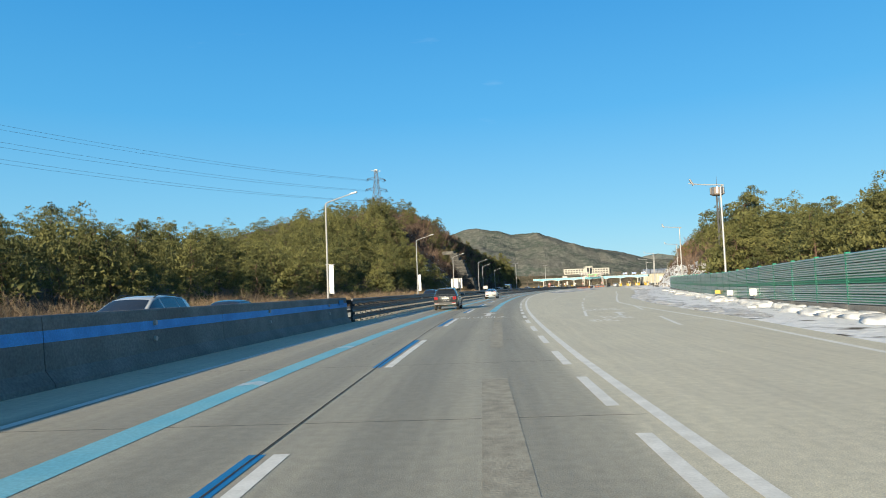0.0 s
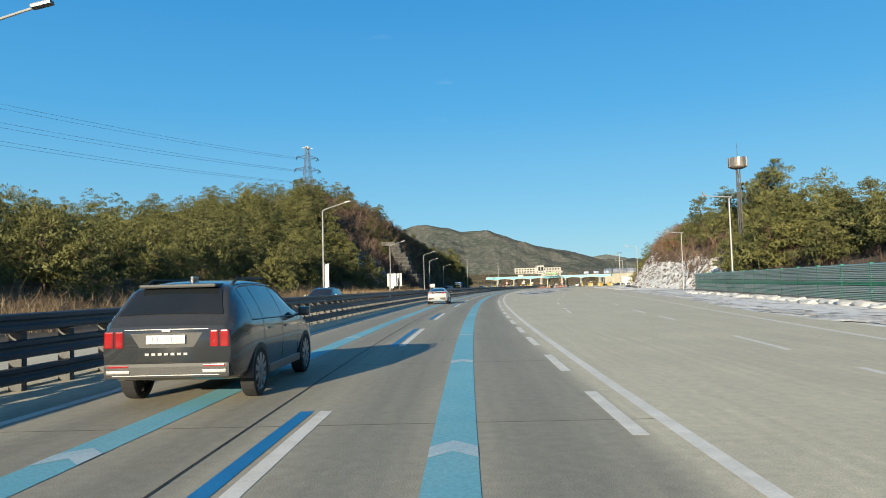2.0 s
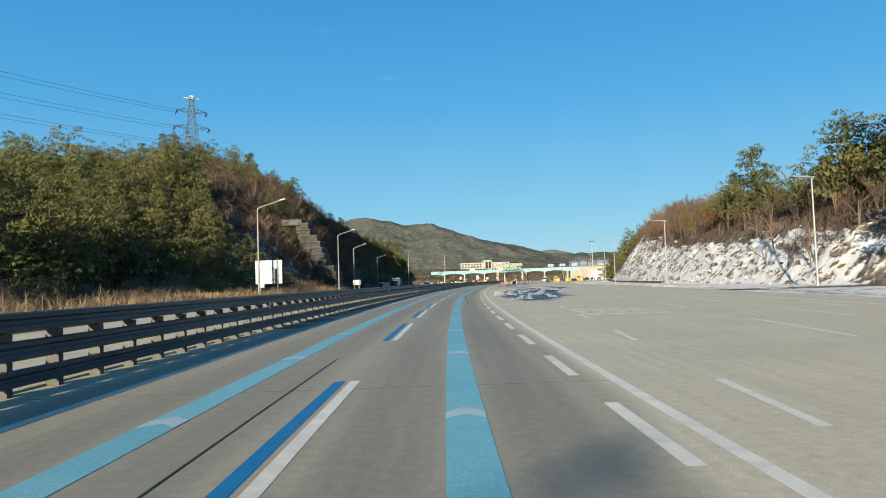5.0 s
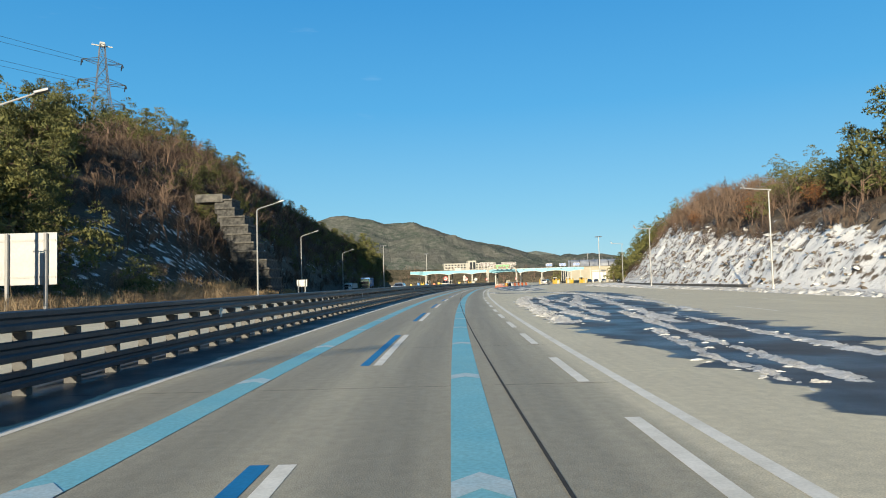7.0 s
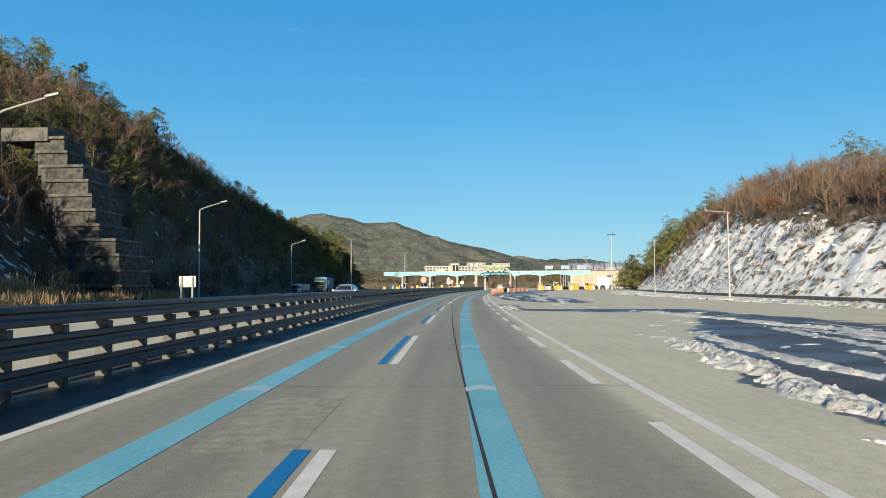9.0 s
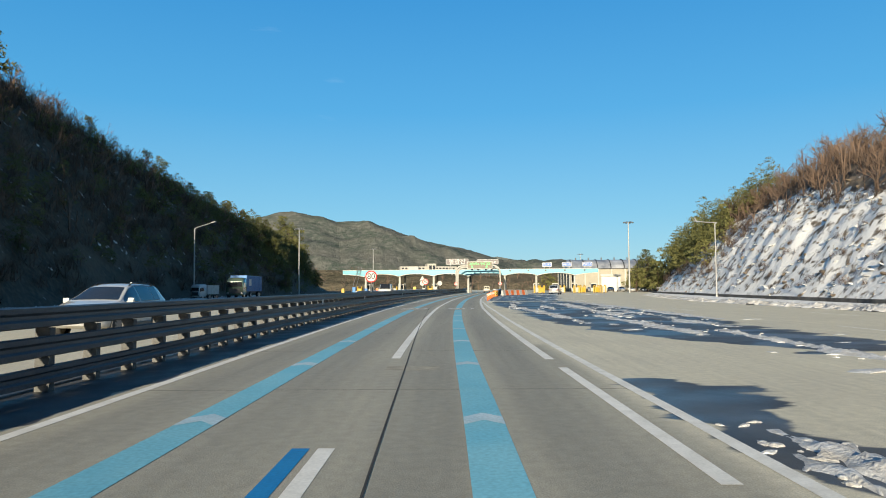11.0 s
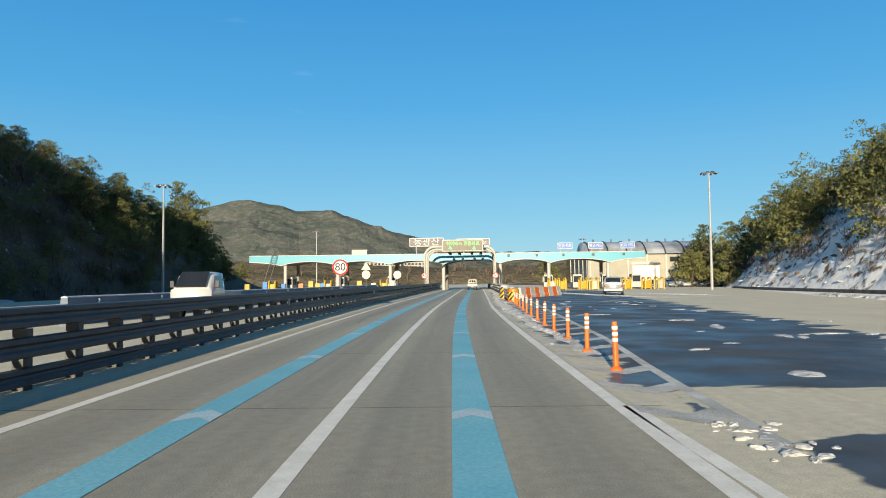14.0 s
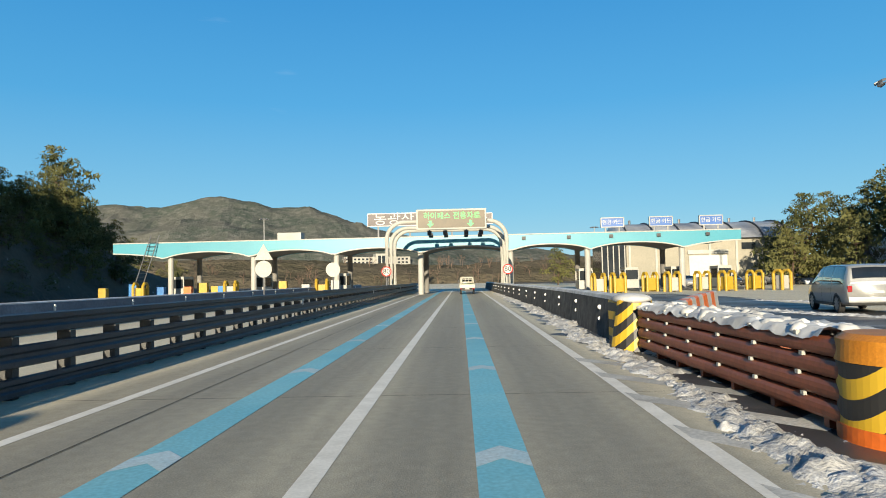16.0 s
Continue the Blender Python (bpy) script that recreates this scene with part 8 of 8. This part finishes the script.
# ---- snow left on the plaza ----
rw = random.Random(33)
clods = []
for i in range(7):
    bm = bmesh.new()
    lump(bm, (0, 0, 0), 1.0, rw, 2, 0.75)
    clods.append(([v.co.copy() for v in bm.verts], [tuple(v.index for v in f.verts) for f in bm.faces]))
    bm.free()
WINDROWS = [
    # line of (s, d), half-width, height, how broken
    ([(171, 4.1), (176, 3.9), (181, 4.2), (186.3, 4.36), (189, 4.24), (192.6, 4.38), (195.5, 4.69), (200, 5.0), (209, 6.0)], 0.40, 0.15, 0.1),
    ([(155.5, 4.7), (157.7, 4.84), (161, 4.9), (163.2, 5.15), (168.5, 6.0)], 0.24, 0.09, 0.9),
    ([(157, 5.6), (161.2, 5.88), (163.6, 6.07), (172, 6.9), (180, 7.6)], 0.24, 0.08, 0.75),
    ([(160, 7.8), (164.3, 8.04), (169, 8.27), (178, 9.2)], 0.28, 0.07, 0.8),
    ([(172, 5.3), (178, 5.2), (184, 5.6), (188.3, 5.64), (191.2, 5.78), (194.5, 5.9), (200.1, 6.69), (205.6, 6.7), (212, 7.6)], 0.30, 0.10, 0.45),
    ([(175, 6.2), (186, 6.8), (193, 7.15), (195.4, 7.04), (199.5, 8.0), (206, 9.0)], 0.28, 0.08, 0.6),
    ([(184, 7.4), (191.5, 7.7), (194, 8.1), (204, 9.8), (214, 11.0)], 0.34, 0.07, 0.75),
    ([(170, 7.4), (180, 8.6), (190, 9.6), (202, 11.0), (216, 11.8)], 0.4, 0.07, 1.0),
    ([(192, 12.0), (204, 12.2), (212.5, 12.5), (222.6, 11.2), (229, 10.2)], 0.5, 0.10, 0.35),
    ([(176, 10.4), (190, 12.2), (204, 14.0)], 0.34, 0.06, 0.9),
    ([(231, 3.7), (238.2, 3.5), (239.6, 3.27)], 0.24, 0.11, 0.35),
    ([(232, 3.2), (237.6, 3.15), (238.6, 3.1)], 0.2, 0.09, 0.4),
    ([(245, 8.7), (249.2, 8.97), (252.2, 9.16), (256, 9.4)], 0.3, 0.08, 0.7),
    ([(252, 7.9), (256.5, 7.84), (260.5, 7.65), (268, 7.4)], 0.42, 0.07, 1.05),
    ([(258, 5.6), (264, 5.6), (272, 5.2), (282, 4.4)], 0.42, 0.06, 1.0),
    ([(256, 10.2), (268, 10.4), (282, 10.6)], 0.6, 0.07, 1.1),
    ([(264, 8.6), (278, 8.8), (286, 9.0), (290.5, 9.0), (296, 7.5)], 0.55, 0.08, 0.85),
    ([(277.5, 4.15), (279.6, 4.06), (280.5, 3.85)], 0.16, 0.10, 0.3),
    ([(281.5, 4.5), (283, 4.23), (286.3, 4.54), (292, 4.6)], 0.2, 0.08, 0.75),
    ([(276, 6.6), (284, 6.8), (286, 6.78)], 0.26, 0.07, 0.5),
    ([(262, 12.0), (280, 12.0), (300, 11.4)], 0.5, 0.06, 1.0),
    ([(299.5, 2.86), (301.2, 2.94)], 0.3, 0.1, 0.4),
    ([(307, 2.85), (310.7, 2.9), (312.9, 2.84), (316.9, 2.66), (320, 2.85), (323.5, 2.62), (328, 2.6)], 0.22, 0.10, 0.4),
    ([(318.5, 2.95), (321.4, 3.1), (325, 2.9), (329, 2.95)], 0.22, 0.07, 0.8),
    ([(324, 2.82), (334, 2.8), (341, 2.92), (349, 3.1), (356, 3.3), (372, 3.7), (404, 3.55)], 0.36, 0.11, 0.55),
    ([(328, 3.6), (336, 3.6), (343, 3.6), (352, 4.1)], 0.26, 0.06, 1.35),
    ([(347, 17.4), (356, 13.8), (364, 11.8), (376, 10.4)], 0.6, 0.12, 0.6),
    ([(352, 24), (360, 20), (374, 16.6)], 0.6, 0.12, 0.7),
    ([(26, 10.8), (60, 13.0), (90, 16.5), (130, 22), (167, 27)], 0.77, 0.09, 1.30),
    ([(258, -27.0), (290, -31.8), (320, -36.8), (352, -40.4)], 0.9, 0.35, 0.6),
    ([(178, 25.4), (220, 27.2), (268, 25.4), (300, 24.5), (330, 27.5), (354, 31)], 1.0, 0.3, 0.5),
]


def s_main(a):
    return 170 < a < 173 or a > 298


def snow_row(table, half, high, broken, k):
    """A ridge along a line: a bumpy sheet that dips under the road where the snow has melted off."""
    a, b = table[0][0], table[-1][0]
    near = high >= 0.11 and s_main(a)
    n, w = max(2, int((b - a) / (0.075 if near else 0.12))), 21 if near else 13
    vs, keep, fs = [], [], []
    for i in range(n + 1):
        s = a + (b - a) * i / n
        end = min(1.0, (s - a) / 1.5, (b - s) / 1.5)
        # patches come and go along the row, and the row wanders
        v = noise.noise(Vector((s * 0.16, k * 9.1, 0.3))) + 0.5 * noise.noise(Vector((s * 0.5, k * 5.7, 1.3)))
        sway = 0.6 * half * noise.noise(Vector((s * 0.45, k * 3.3, 7.0)))
        wide_ = half * (1.0 + 1.1 * noise.noise(Vector((s * 0.55, k * 7.7, 2.0))) + 0.5 * noise.noise(Vector((s * 1.7, k * 4.4, 5.0))))
        for j in range(w):
            x = 2.0 * j / (w - 1) - 1
            p = at(s, lerp(table, s) + sway + 1.1 * max(0.3 * half, wide_) * x, 0.0)
            q = Vector((p.x, p.y, k * 2.0))
            z = 1.0 - abs(x) ** 1.7 + broken * (0.85 * v - 0.45) + 0.2 * noise.noise(q * 1.7) + 0.9 * abs(noise.noise(q * 4.0)) + 0.7 * abs(noise.noise(q * 9.0)) + 0.45 * abs(noise.noise(q * 19.0)) - 0.4
            z = high * (z * end - 0.25)
            keep.append(z)
            vs.append((p.x, p.y, max(z, -0.05)))
    for i in range(n):
        for j in range(w - 1):
            e = i * w + j
            f = (e, e + 1, e + w + 1, e + w)
            if max(keep[q] for q in f) > -0.01:
                fs.append(f)
    ob = raw("snow_row", vs, fs, M["dirty_snow"], None, True)
    return tagged(ob, "row of dirty ploughed snow on the plaza", "snow", "snow rows", "stuff")


M["dirty_snow"] = surf("dirty ploughed snow", (0.84, 0.835, 0.82), (0.54, 0.52, 0.485), 2.4, 0.8, 0, 1.0, 26, 0.35)
for k, (table, half, high, broken) in enumerate(WINDROWS):
    snow_row(table, half, high, broken, k)
# flat left-over patches on the wet surface
spots_ = []
for _ in range(150):
    s = rw.uniform(192, 345)
    p = at(s, rw.uniform(5.2, 13.5), 0.0)
    k = rw.uniform(0.08, 0.25)
    spots_.append(pose(p.x, p.y, 0.0, 0, 0, rw.uniform(-40, 40) - 60) @ Matrix.Diagonal((k, k * rw.uniform(1.2, 2.8), k * 0.16, 1)))
merge("snow_patches", clods, spots_, M["dirty_snow"], "thin patches of dirty snow on wet asphalt", "snow")
# loose crumbs of ice beside the rows
spots_ = []
for _ in range(700):
    table, half, high, broken = rw.choice(WINDROWS[:24])
    s = rw.uniform(table[0][0], table[-1][0])
    p = at(s, lerp(table, s) + rw.gauss(0, 0.9) * half, 0.0)
    k = rw.uniform(0.02, 0.075)
    spots_.append(pose(p.x, p.y, 0.0, 0, 0, rw.uniform(0, 180)) @ Matrix.Diagonal((k, k * rw.uniform(1.0, 1.8), k * 0.6, 1)))
merge("snow_crumbs", clods, spots_, M["dirty_snow"], "crumbs of dirty snow beside the ploughed rows", "snow")
# low drain kerb along the foot of the cut slope
kerb = thing("drain_kerb", Matrix.Identity(4), "low dark concrete drain kerb at the foot of the snowy slope", "kerb")
q = 232.0
while q < 396:
    ribbon("kerb_block", lambda s, d, z=0.0: at(s, lerp(RIGHT_FOOT, s) - 1.6 + d, z), q, min(q + 5.96, 397), [(-0.2, -0.1), (-0.18, 0.28), (0.22, 0.3), (0.25, -0.1)], M["ledge"], kerb, 3)
    q += 6.0
# rocks and caked snow on the cut slope
M["slope_rock"] = surf("brown slope rock", (0.27, 0.21, 0.15), (0.12, 0.095, 0.075), 1.1, 0.9, 0, 0.8, 7, 0.35)
for name, mat, label, count, flat_ in (("slope_rocks", M["slope_rock"], "brown rocks standing out of the cut slope", 650, 0.7), ("slope_snow", M["snow"], "caked snow on the ledges of the cut slope", 700, 0.4)):
    spots_ = []
    for _ in range(count):
        s = rw.uniform(176, 405)
        x = rw.uniform(-0.5, 1.0 + lerp(SNOW_BAND, s))
        d = lerp(RIGHT_FOOT, s) + x
        k = rw.uniform(0.1, 0.34)
        spots_.append(pose(*at(s, d, height(s, d)), rw.uniform(-30, 30), rw.uniform(-30, 30), rw.uniform(0, 360)) @ Matrix.Diagonal((k, k * rw.uniform(0.8, 1.7), k * flat_, 1)))
    merge(name, clods, spots_, mat, label, "rocks" if "rock" in name else "snow")
# snow along the fence footing
spots_ = []
for _ in range(420):
    s = rw.uniform(-10, 137)
    d = lerp(FENCE, s) - abs(rw.gauss(0.5, 0.5))
    k = rw.uniform(0.15, 0.45)
    spots_.append(pose(*at(s, d, 0.0), 0, 0, heading(s)) @ Matrix.Diagonal((k, k * 2.2, k * 0.6, 1)))
ob = merge("fence_snow", clods, spots_, M["snow"], "snow banked against the noise fence", "snow")
ob.data.polygons.foreach_set("use_smooth", [True] * len(ob.data.polygons))
